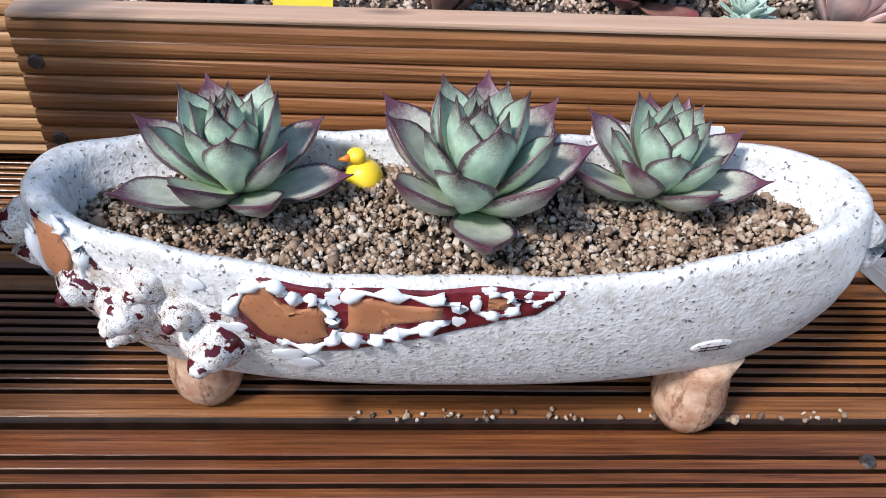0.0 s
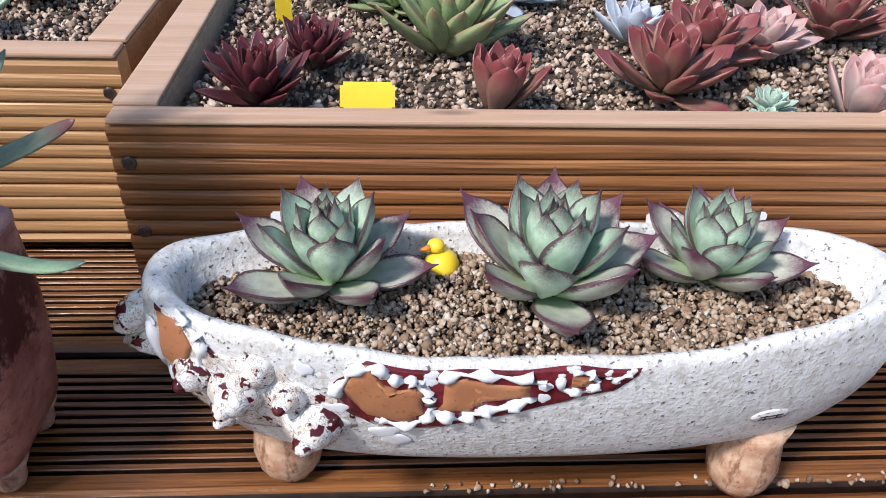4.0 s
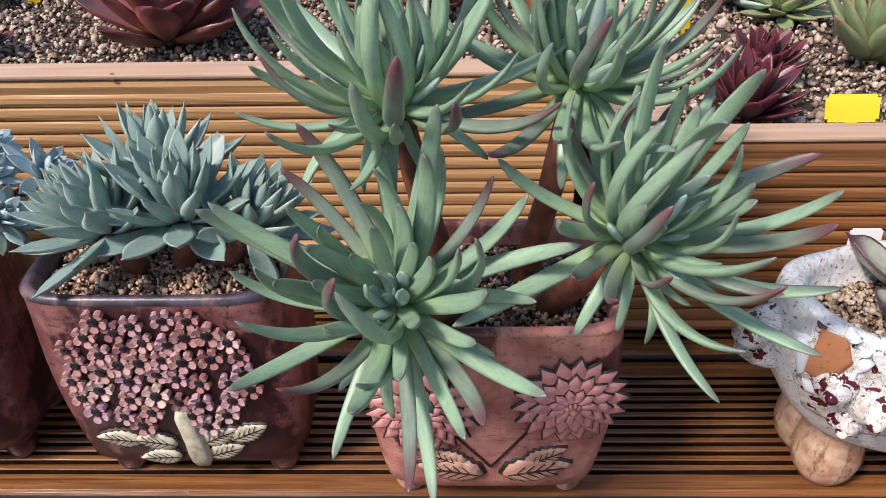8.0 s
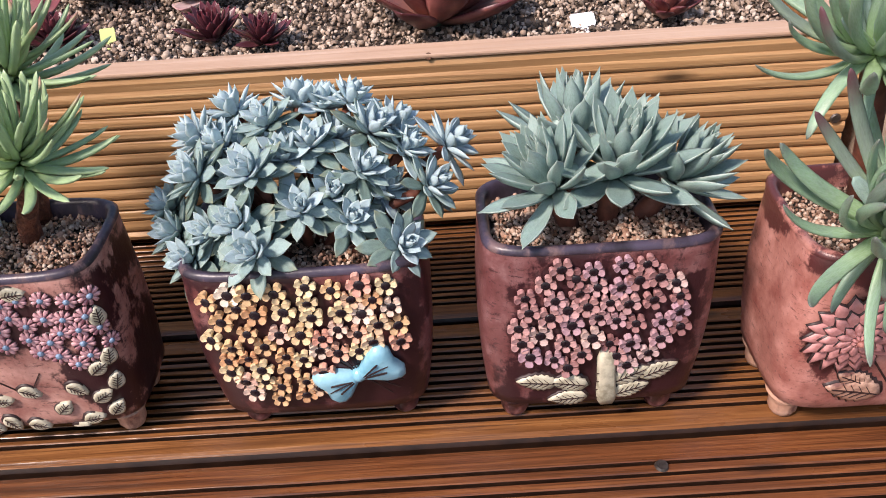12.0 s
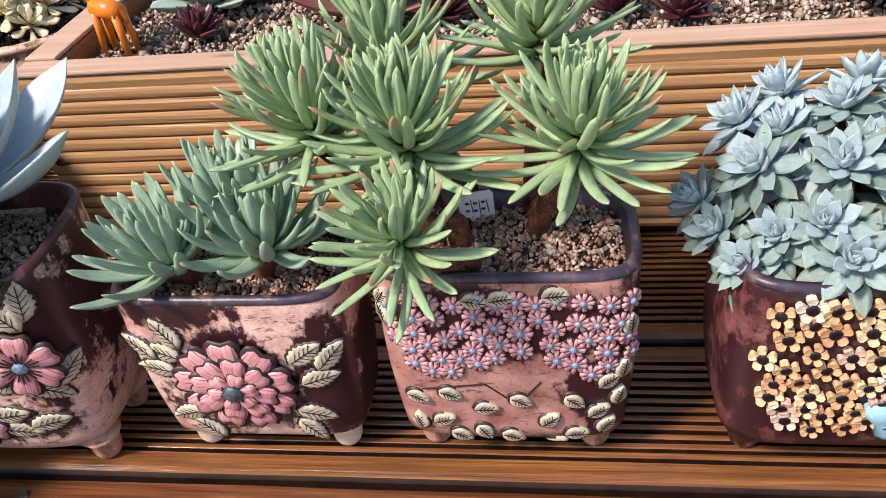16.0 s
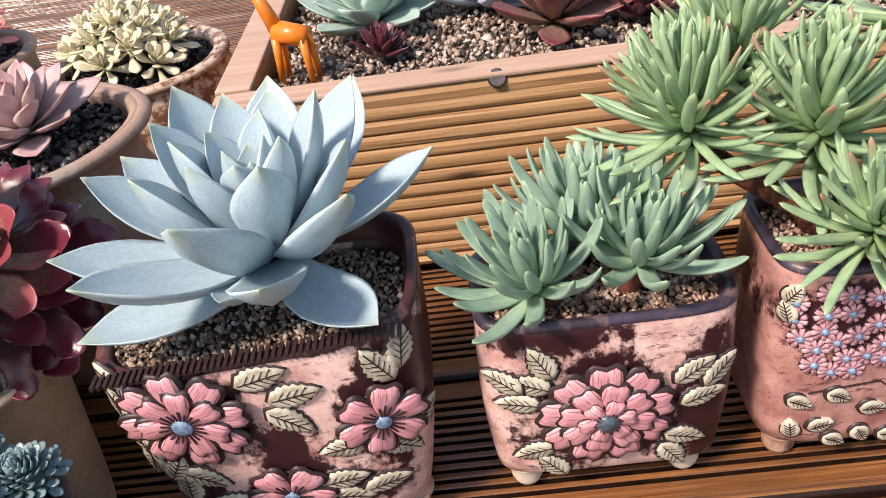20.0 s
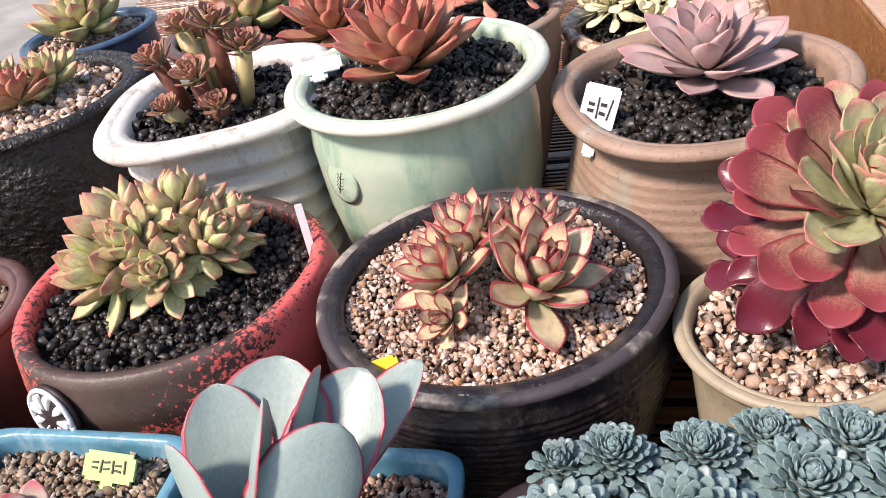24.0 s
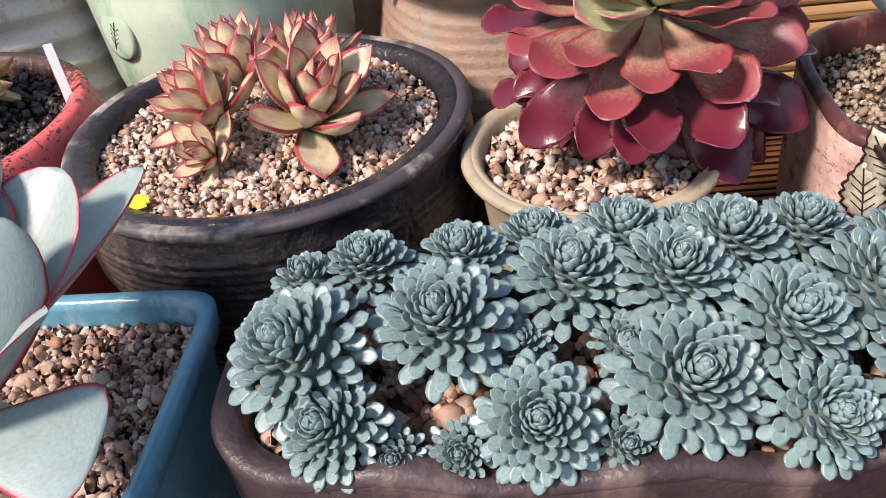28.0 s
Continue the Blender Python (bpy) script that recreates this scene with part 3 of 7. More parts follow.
class Shell:
    """A soft square pot: half widths, height, foot height and bulge, with its front in the -y direction."""

    def __init__(self, hx, hy, h, z0, power=5.2, taper=0.9, bulge=0.05, wall=0.0045):
        self.hx, self.hy, self.h, self.z0, self.power, self.taper, self.bulge, self.wall = hx, hy, h, z0, power, taper, bulge, wall

    def grow(self, s):
        """Width factor at height fraction s."""
        low = 1 - (1 - self.taper) * (1 - s) ** 1.6 + self.bulge * math.sin(math.pi * min(1, s * 1.05)) ** 1.2
        return low * (1 - 0.35 * max(0, 0.09 - s) / 0.09)

    def mesh(self, mat, n=72, rise=None, soil=0.01):
        secs = []
        for s in (0, 0.02, 0.05, 0.09, 0.15, 0.25, 0.35, 0.45, 0.55, 0.65, 0.75, 0.85, 0.93, 0.985):
            g = self.grow(s)
            secs.append([(x, y, z + (rise(x, y) * s if rise else 0)) for x, y, z in super_ring(self.hx * g, self.hy * g, self.z0 + self.h * s, self.power, n)])
        g = self.grow(1)
        for d, dz in ((0.0012, 0.0), (0.003, 0.0012), (self.wall, -0.0005), (self.wall + 0.001, -0.004), (self.wall + 0.0015, -soil - 0.012)):
            secs.append([(x, y, z + (rise(x, y) if rise else 0)) for x, y, z in super_ring(self.hx * g - d, self.hy * g - d, self.z0 + self.h + dz, self.power, n)])
        return rings("pot_body", secs, mat)

    def rim(self, mat, n=72, rise=None, out=0.0004):
        g = self.grow(1)
        secs = []
        for d, dz in ((-out, -0.0022), (-out * 1.3, -0.0004), (0.0012, 0.0016), (self.wall - 0.001, 0.0014), (self.wall + 0.0006, -0.001), (self.wall + 0.0026, -0.011)):
            secs.append([(x, y, z + (rise(x, y) if rise else 0)) for x, y, z in super_ring(self.hx * g - d, self.hy * g - d, self.z0 + self.h + dz, self.power, n)])
        return rings("rim", secs, mat, False, False)

    def front(self, u, v, lift=0.0, turn=0.0):
        """A frame on the front face: u across in metres, v up from the pot's bottom. Its z points out."""

        v = v + 0.012  # heights are counted from above the rounded bottom edge

        def at(uu, vv):
            s = vv / self.h
            g = self.grow(max(0.0, min(1.0, s)))
            k = min(0.999, abs(uu) / (self.hx * g))
            return Vector((uu, -self.hy * g * (1 - k**self.power) ** (1 / self.power), self.z0 + vv))

        p = at(u, v)
        du = (at(u + 0.0015, v) - at(u - 0.0015, v)).normalized()
        dv = (at(u, v + 0.0015) - at(u, v - 0.0015)).normalized()
        n = du.cross(dv).normalized()
        dv = n.cross(du)
        m = Matrix((du, dv, n)).transposed().to_4x4()
        m.translation = p + n * lift
        return m @ Matrix.Rotation(radians(turn), 4, "Z")


def foot_mesh(mat, r=0.0085, h=0.024):
    secs = []
    for s, k in ((0, 0.55), (0.1, 0.8), (0.3, 0.98), (0.55, 1.0), (0.8, 1.15), (1, 1.4)):
        secs.append([(r * k * math.cos(a), r * k * math.sin(a), h * s) for a in [2 * math.pi * j / 16 for j in range(16)]])
    return rings("foot", secs, mat)


def petal_flat(mat, name="petal", length=0.02, width=0.011, thick=0.0022, notch=0.09, waist=0.28):
    """A rounded petal lying on its face, base at the origin, along x, with a notched end."""
    verts, faces = [], []
    out = []
    for s in (0.0, 0.15, 0.35, 0.55, 0.75, 0.9, 0.98):
        out.append((s * length, width / 2 * np.interp(s, [0, 0.15, 0.55, 0.8, 0.93, 1], [waist * 0.6, waist + 0.12, 0.86, 1.0, 0.86, 0.44])))
    edge = [(x, w) for x, w in out] + [(length * (1 - notch), 0.0)] + [(x, -w) for x, w in out[::-1]]
    for lay, (k, z) in enumerate(((1.0, -0.001), (1.0, thick * 0.45), (0.72, thick))):
        for x, y in edge:
            verts.append((length * 0.5 + (x - length * 0.5) * k, y * k, z))
    m = len(edge)
    for lay in range(2):
        for j in range(m):
            faces.append((lay * m + j, lay * m + (j + 1) % m, (lay + 1) * m + (j + 1) % m, (lay + 1) * m + j))
    c = len(verts)
    verts.append((length * 0.45, 0, thick * 0.82))
    faces += [(2 * m + j, 2 * m + (j + 1) % m, c) for j in range(m)]
    return to_mesh(name, verts, [f[::-1] for f in faces], mat)


def clay_leaf(length=0.02, width=0.011, name="leaf", mat=None, thick=0.002, veins=True):
    """A pointed relief leaf along x, with incised dark veins: two meshes."""
    edge = []
    teeth = 15 if length > 0.02 else 9
    for i, s in enumerate(np.linspace(0, 1, teeth)):
        cut = 0.8 if teeth > 9 and i % 2 and 0 < i < teeth - 1 else 1.0
        edge.append((s * length, width / 2 * cut * math.sin(math.pi * s**0.75) ** 0.9))
    edge = edge + [(x, -w) for x, w in edge[-2:0:-1]]
    verts = [(x, y, -0.0015) for x, y in edge] + [(x, y, thick * 0.6) for x, y in edge] + [(length * 0.5 + (x - length * 0.5) * 0.8, y * 0.7, thick) for x, y in edge]
    m = len(edge)
    faces = [(l * m + j, l * m + (j + 1) % m, (l + 1) * m + (j + 1) % m, (l + 1) * m + j) for l in range(2) for j in range(m)]
    verts.append((length * 0.5, 0, thick * 0.8))
    faces += [(2 * m + j, 2 * m + (j + 1) % m, 3 * m) for j in range(m)]
    body = to_mesh(name, verts, [f[::-1] for f in faces], mat or M_LEAFCLAY)
    bm = bmesh.new()

    def stroke(a, b, w):
        d = Vector(b) - Vector(a)
        mm = Matrix.Translation((Vector(a) + Vector(b)) / 2) @ Matrix.Rotation(math.atan2(d.y, d.x), 4, "Z") @ Matrix.Diagonal((d.length, w, 0.0006, 1))
        bmesh.ops.create_cube(bm, size=1, matrix=mm)

    z = thick * 0.98
    stroke((0.08 * length, 0, z), (0.9 * length, 0, z), 0.0005)
    for s in (0.2, 0.34, 0.48, 0.62):
        for sg in (-1, 1):
            stroke((s * length, 0, z), ((s + 0.16) * length, sg * width * 0.27, z - 0.0002), 0.00034)
    return body, bm_mesh("vein", bm, M_VEIN)


LEAF_A, VEIN_A = clay_leaf(0.025, 0.0145, thick=0.0016)
LEAF_B, VEIN_B = clay_leaf(0.0132, 0.0095, thick=0.0014)
DARK_A = clay_leaf(0.0274, 0.0176, "dark_glaze", M_VEIN, 0.0005)[0]
DARK_B = clay_leaf(0.0144, 0.0106, "dark_glaze", M_VEIN, 0.0005)[0]
PETAL = petal_flat(M_PETAL)


def lines_mesh(name, strokes, mat, z=0.0022, h=0.0006):
    bm = bmesh.new()
    for (ax, ay), (bx, by), w in strokes:
        d = Vector((bx - ax, by - ay, 0))
        bmesh.ops.create_cube(bm, size=1, matrix=Matrix.Translation(((ax + bx) / 2, (ay + by) / 2, z)) @ Matrix.Rotation(math.atan2(d.y, d.x), 4, "Z") @ Matrix.Diagonal((d.length, w, h, 1)))
    return bm_mesh(name, bm, mat)


PETAL_LINE = lines_mesh("petal_line", [((0.003, 0), (0.0105, 0), 0.0008), ((0.003, 0.0009), (0.009, 0.0026), 0.0006), ((0.003, -0.0009), (0.009, -0.0026), 0.0006)], M_VEIN)


def dome(name, mat, r, h, n=14):
    secs = [[(r * math.cos(q) * math.cos(2 * math.pi * j / n), r * math.cos(q) * math.sin(2 * math.pi * j / n), h * math.sin(q)) for j in range(n)] for q in [radians(a) for a in (-15, 10, 35, 60, 84)]]
    return rings(name, secs, mat)


CENTRE = dome("centre", M_BLUECENTRE, 0.0042, 0.0018)


piece("knot", dome("knot", plain("dark_knot", (0.09, 0.04, 0.02), 0.6, 0.5, 300), 0.0028, 0.0006, 12), LB, pose(0.1435, 0.0002, 0.1535, 60, 0, 0))
DARK_P = petal_flat(M_VEIN, "dark_glaze", 0.0216, 0.0142, 0.0012)


def relief_leaf(pot, m, s=1.0, big=True, centred=False, body=None):
    if centred:
        m = m @ Matrix.Translation((-(0.0125 if big else 0.0066) * s, 0, 0))
    a, b = (LEAF_A, VEIN_A) if big else (LEAF_B, VEIN_B)
    ob = piece("leaf_relief", body or a, pot, m @ Matrix.Scale(s, 4))
    piece("vein", b, ob, Matrix.Identity(4))
    piece("dark_glaze", DARK_A if big else DARK_B, ob, pose(-0.0016, 0, -0.0003))


def relief_flower(pot, shell, u, v, r, petals=(6,), turn=0.0, petal=None, centre=None, dark=DARK_P, centre_s=1.0, width=1.0):
    """Rings of petals from the outside in, then a centre."""
    f0 = shell.front(u, v, 0.0005)
    fl = piece("flower_relief", dome("flower_base", M_VEIN, r * 0.8, 0.0012, 28), pot, f0)
    for k, n in enumerate(petals):
        rr = r * (1 - 0.28 * k)
        for i in range(n):
            m = Matrix.Translation((0, 0, 0.0012 + 0.0017 * k)) @ Matrix.Rotation(2 * math.pi * (i + 0.5 * (k % 2)) / n + radians(turn), 4, "Z") @ Matrix.Rotation(radians(-3 - 2 * k), 4, "Y") @ Matrix.Diagonal((rr / 0.02, rr / 0.02 * width * (1 + 0.14 * k), 1.0 + 0.1 * k, 1))
            p = piece("petal", petal or PETAL, fl, m)
            if dark:
                piece("dark_glaze", dark, p, pose(-0.0005, 0, -0.0006))
    if dark is DARK_P:
        for i in range(petals[-1]):
            rr = r * (1 - 0.28 * (len(petals) - 1))
            piece("petal_line", PETAL_LINE, fl, Matrix.Translation((0, 0, 0.0013 + 0.0014 * (len(petals) - 1))) @ Matrix.Rotation(2 * math.pi * (i + 0.5 * ((len(petals) - 1) % 2)) / petals[-1] + radians(turn), 4, "Z") @ Matrix.Rotation(radians(-3 - 2 * (len(petals) - 1)), 4, "Y") @ Matrix.Diagonal((rr / 0.02, rr / 0.02, 1.0 + 0.2 * (len(petals) - 1), 1)))
    piece("centre", centre or CENTRE, fl, Matrix.Translation((0, 0, 0.0014 + 0.0019 * len(petals))) @ Matrix.Scale(centre_s, 4))
    return fl


def square_pot(x, y, shell, mats, label, feet_mat=None, turn=0.0, lean=0.0, rim=True, rise=None, foot_r=0.0088):
    body, rimm = mats
    r = root("flower_pot", pose(x, y, 0, 0, lean, turn), label, "pot", "potted succulents in a row")
    piece("pot_body", shell.mesh(body, rise=rise), r)
    if rim:
        piece("rim", shell.rim(rimm, rise=rise), r)
    fm = foot_mesh(feet_mat or body, foot_r, shell.z0 + 0.006)
    for sx in (-1, 1):
        for sy in (-1, 1):
            piece("foot", fm, r, pose(sx * shell.hx * 0.7, sy * shell.hy * 0.46, 0))
    return r


def fill(x, y, shell, mat, seed, label, size=0.0013, count=2100, drop=0.008, turn=0.0):
    g = shell.grow(1)
    hx, hy = shell.hx * g - shell.wall - 0.002, shell.hy * g - shell.wall - 0.002
    z = shell.z0 + shell.h - drop
    s = root("soil", pose(x, y, z - 0.003, 0, 0, turn), "dark potting soil under the gravel", "soil")
    piece("soil_body", rings("soil_body", [super_ring(hx, hy, -0.02, shell.power), super_ring(hx, hy, 0.0015, shell.power)], M_SOIL), s)
    stones("gravel", ellipse_in(x, y, hx, hy, turn, shell.power), count, size, mat, z, seed, label, (x - hx * 1.1, x + hx * 1.1, y - hy * 1.2, y + hy * 1.2))


# hydrangea relief pot
M_EYE = plain("dark_eye", (0.014, 0.008, 0.012), 0.25, 0.5, 300, 0.2)


def floret_mesh(name, mat, r=0.0061, petals=5):
    verts, faces = [], []
    for i in range(petals):
        a = 2 * math.pi * i / petals
        k = len(verts)
        pl = [(0.2, 0.09), (0.5, 0.24), (0.74, 0.34), (0.92, 0.26), (1.0, 0.0), (0.92, -0.26), (0.74, -0.34), (0.5, -0.24), (0.2, -0.09)]
        for z, s in ((-0.0016, 1.0), (0.0013, 1.0), (0.0011, 0.72)):
            for u, v in pl:
                u2, v2 = 0.6 + (u - 0.6) * s, v * s
                verts.append((r * (u2 * math.cos(a) - v2 * math.sin(a)), r * (u2 * math.sin(a) + v2 * math.cos(a)), z * (0.15 + 1.1 * u)))
        n = len(pl)
        faces += [(k + l * n + j, k + (l + 1) * n + j, k + (l + 1) * n + (j + 1) % n, k + l * n + (j + 1) % n) for l in range(2) for j in range(n)]
        faces.append(tuple(k + 2 * n + j for j in range(n - 1, -1, -1)))
    return to_mesh(name, verts, [f[::-1] for f in faces], mat, False)


FLORET = floret_mesh("floret", M_HYD)
FLORET2 = floret_mesh("floret", M_HYD2)
FL_EYE = dome("floret_eye", M_EYE, 0.0028, 0.0006, 8)


def florets(pot, shell, mesh, test, count, seed, gap=0.0096):
    g = random.Random(seed)
    pts = []
    tries = 0
    while len(pts) < count and tries < 20000:
        tries += 1
        u, v = g.uniform(-shell.hx, shell.hx), g.uniform(0, shell.h - 0.0165)
        if test(u, v) and all((u - a) ** 2 + (v - b) ** 2 > gap**2 for a, b in pts):
            pts.append((u, v))
    for u, v in pts:
        m = shell.front(u, v, 0.002 + g.uniform(0, 0.0015), g.uniform(0, 72)) @ Matrix.Rotation(radians(g.uniform(-10, 10)), 4, "X") @ Matrix.Scale(g.uniform(0.9, 1.15), 4)
        f = piece("floret", mesh, pot, m)
        piece("floret_eye", FL_EYE, f, pose(0, 0, 0.0008))


SH = Shell(0.0625, 0.036, 0.125, 0.013, taper=0.95)
HYD = square_pot(-0.474, 0.305 + 0.036, SH, (M_W_HYD, M_RIM), "dark plum glazed square pot with a hydrangea in relief")
florets(HYD, SH, FLORET, lambda u, v: abs((u + 0.002) / 0.045) ** 2.5 + abs((v - 0.069) / 0.038) ** 2.5 < 1 and not (abs(u - 0.001) < 0.008 and v < 0.05), 98, 3)
piece("stem_relief", petal_flat(M_LEAFCLAY, "stem_relief", 0.046, 0.0118, 0.0034, 0.02, 0.75), HYD, SH.front(0.004, 0.045, 0.0012, -86))
piece("stem_line", lines_mesh("stem_line", [((-0.0045, k), (0.0045, k + 0.001), 0.0004) for k in (-0.012, -0.005, 0.002, 0.009)] + [((0, -0.016), (0.001, 0.016), 0.0004)], M_VEIN, 0.0028, 0.0004), HYD, SH.front(0.003, 0.019, 0.001, 4))
for u, v, a, s in ((-0.004, 0.016, 168, 0.95), (-0.022, 0.019, 172, 0.95), (-0.004, 0.006, 184, 0.92), (0.009, 0.017, 30, 0.95), (0.025, 0.02, 28, 0.92), (0.01, 0.006, 22, 0.9)):
    relief_leaf(HYD, SH.front(u, v, 0.001, a), s)
fill(-0.474, 0.341, SH, M_GRAVEL_WARM, 11, "small tan gravel in the plum pot")

# bow pot
SB = Shell(0.0655, 0.042, 0.117, 0.013, taper=0.93)
BOW = square_pot(-0.632, 0.31 + 0.042, SB, (M_W_BOW, M_RIM), "dark plum square pot with peach florets and a blue bow")
florets(BOW, SB, FLORET2, lambda u, v: -0.052 < u < 0.049 and v > np.interp(u, [-0.052, -0.038, -0.02, 0.002, 0.008, 0.05], [0.045, 0.022, 0.008, 0.022, 0.05, 0.052]), 112, 7)
M_BOWBLUE = glaze("sky_blue_glaze", (0.1, 0.33, 0.46), (0.3, 0.55, 0.66), None, 60, 0.3, (0.3, 0.65))
bow = piece("bow", dome("bow_knot", M_BOWBLUE, 0.0042, 0.005), BOW, SB.front(0.024, 0.033, 0.0015, 28) @ Matrix.Scale(1.18, 4), "sky-blue glazed bow")
wing = petal_flat(M_BOWBLUE, "bow_wing", 0.0215, 0.025, 0.005, 0.1, 0.2)
fold = lines_mesh("bow_fold", [((0.003, 0.0005), (0.013, 0.004), 0.0007), ((0.003, -0.0005), (0.014, -0.003), 0.0007), ((0.004, 0), (0.017, 0.0005), 0.0005)], M_VEIN, 0.0048, 0.0006)
for a in (0, 180):
    w = piece("bow_wing", wing, bow, pose(0, 0, 0, 0, 0, a))
    piece("bow_fold", fold, w)
piece("ribbon_line", lines_mesh("ribbon_line", [((0.004 * math.cos(radians(q)), 0.004 * math.sin(radians(q))), (0.022 * math.cos(radians(q)), 0.022 * math.sin(radians(q))), 0.0005) for q in (-75, -60, -45, -30, 75, 90, 105)], M_VEIN, 0.0005), bow)
fill(-0.632, 0.352, SB, M_GRAVEL_WARM, 12, "small tan gravel in the bow pot")

# daisy pot
SD = Shell(0.0635, 0.037, 0.123, 0.013, taper=0.94, bulge=0.03)
DAISY = square_pot(-0.803, 0.312 + 0.037, SD, (M_W_DAISY, M_RIM), "pink-washed square pot with a band of small daisies and leaves", M_FOOTCLAY)
g = random.Random(5)
pts = []
for _ in range(6000):
    u, v = g.uniform(-0.056, 0.06), g.uniform(0.05, 0.1)
    if v > 0.058 + 0.008 * math.sin(u * 90 + 1.0) and all((u - a) ** 2 + (v - b) ** 2 > 0.0089**2 for a, b in pts):
        pts.append((u, v))
SMALL_C = dome("centre", M_BLUECENTRE, 0.0023, 0.0018, 10)
DAISY_DARK = dome("dark_glaze", M_VEIN, 0.0076, 0.0006, 16)


def daisy_mesh():
    src = petal_flat(M_PETAL_DEEP, "daisy", 0.0074, 0.0029, 0.0014)
    vs = [v.co.copy() for v in src.vertices]
    fs = [tuple(p.vertices) for p in src.polygons]
    verts, faces = [], []
    for i in range(9):
        k = len(verts)
        r = Matrix.Rotation(2 * math.pi * i / 9, 4, "Z")
        verts += [tuple(r @ v) for v in vs]
        faces += [tuple(k + j for j in f) for f in fs]
    return to_mesh("flower_relief", verts, faces, M_PETAL_DEEP)


DAISY_MESH = daisy_mesh()
for u, v in pts:
    f = piece("flower_relief", DAISY_MESH, DAISY, SD.front(u, v, 0.0008, g.uniform(0, 45)) @ Matrix.Scale(g.uniform(0.74, 0.9), 4))
    piece("centre", SMALL_C, f, pose(0, 0, 0.0014))
    piece("dark_glaze", DAISY_DARK, f, pose(0, 0, -0.0004))
for u, v, a in ((-0.047, 0.031, -20), (-0.03, 0.035, -25), (-0.0485, 0.011, 100), (-0.035, 0.014, 20), (-0.012, 0.024, 0), (-0.0265, 0.001, -30), (-0.014, 0.004, -60), (0.006, 0.03, -30), (0.001, 0.001, -20), (0.0205, 0.015, 45), (0.033, 0.03, -40), (0.0345, 0.004, 5), (0.024, -0.003, 30), (0.045, 0.022, 30), (0.049, 0.01, 50), (0.0495, 0.045, 35), (0.056, 0.052, 80), (0.0545, 0.032, 75), (-0.013, 0.099, -10), (-0.001, 0.1005, 10), (0.024, 0.1025, 5), (0.058, 0.08, 85), (-0.0585, 0.088, 110), (-0.057, 0.098, 60)):
    relief_leaf(DAISY, SD.front(u, v, 0.0012, a), 1.0, False, True)
piece("vine", lines_mesh("vine", [((-0.045, 0), (-0.012, 0.004), 0.0006), ((-0.012, 0.004), (0.004, -0.012), 0.0006), ((0.004, -0.012), (0.016, 0.006), 0.0006)], M_VEIN, 0.0004), DAISY, SD.front(0, 0.038, 0.0))
fill(-0.803, 0.349, SD, M_GRAVEL_WARM, 13, "small tan gravel in the daisy pot")

# single large flower pot
SF = Shell(0.0598, 0.034, 0.111, 0.014, taper=0.94, bulge=0.04)
BIGF = square_pot(-0.942, 0.31 + 0.034, SF, (M_W_BIG, M_RIM), "pink-washed square pot with one large double flower", M_WHITEFOOT)
DARK_C = dome("centre", plain("steel_centre", (0.06, 0.08, 0.1), 0.3, 0.6, 500, 0.5), 0.0056, 0.0034)
relief_flower(BIGF, SF, -0.003, 0.043, 0.0325, (9, 8, 6), 10, centre=DARK_C, centre_s=1.05, width=0.88)
for u, v, a in ((-0.032, 0.079, 120), (-0.05, 0.068, 150), (-0.038, 0.066, 160), (-0.044, 0.054, 175), (-0.038, 0.018, 200), (-0.029, 0.006, 130), (0.038, 0.065, 35), (0.05, 0.062, 45), (0.043, 0.047, 15), (0.036, 0.019, -20), (0.031, 0.005, -55)):
    relief_leaf(BIGF, SF.front(u, v, 0.0008, a), 0.9, True, True)
fill(-0.942, 0.344, SF, M_GRAVEL_WARM, 14, "small tan gravel in the large-flower pot")

# wide pot with three flowers
SA = Shell(0.0732, 0.043, 0.133, 0.013, taper=0.84, bulge=0.03, power=4.0)
wave = lambda x, y: 0.006 * (x / 0.07) + 0.004 * (y / 0.04)
THREE = square_pot(-1.097, 0.292 + 0.043, SA, (M_W_THREE, M_DARKCLAY), "pink-washed wide pot with three pink flowers and a notched rim", M_FOOTCLAY, rise=wave)
relief_flower(THREE, SA, -0.034, 0.088, 0.029, (8, 7), 5, width=0.84, centre_s=1.25)
relief_flower(THREE, SA, 0.05, 0.073, 0.021, (6,), 18, width=1.15, centre_s=1.0)
relief_flower(THREE, SA, -0.001, 0.028, 0.021, (5,), 50, width=1.32, centre_s=0.95)
for u, v, a in ((0.004, 0.108, 15), (0.016, 0.096, 10), (0.011, 0.08, -40), (0.053, 0.105, 120), (0.063, 0.111, 80), (0.03, 0.058, 190), (0.056, 0.051, -40), (0.066, 0.062, 40), (-0.061, 0.069, 130), (-0.061, 0.054, 250), (-0.05, 0.053, 60), (-0.049, 0.038, 80), (-0.038, 0.045, -30), (-0.03, 0.024, 170), (-0.021, 0.012, 200), (0.026, 0.034, 10), (0.026, 0.02, -10), (0.045, 0.026, 10), (-0.061, 0.108, 120), (-0.064, 0.094, 100)):
    relief_leaf(THREE, SA.front(u, v, 0.0008, a), 0.98, True, True)
NOTCH = box("rim_notch", (0.0016, 0.008, 0.002), M_VEIN, 0)
for i in range(46):
    u = -0.066 + 0.132 * i / 45
    gk = SA.grow(1)
    piece("rim_notch", NOTCH, THREE, pose(u, -SA.hy * gk * 0.97, SA.z0 + SA.h + wave(u, -0.04) + 0.0018))
fill(-1.097, 0.335, SA, M_GRAVEL, 15, "grey-tan gravel in the three-flower pot", count=2300, drop=0.01)

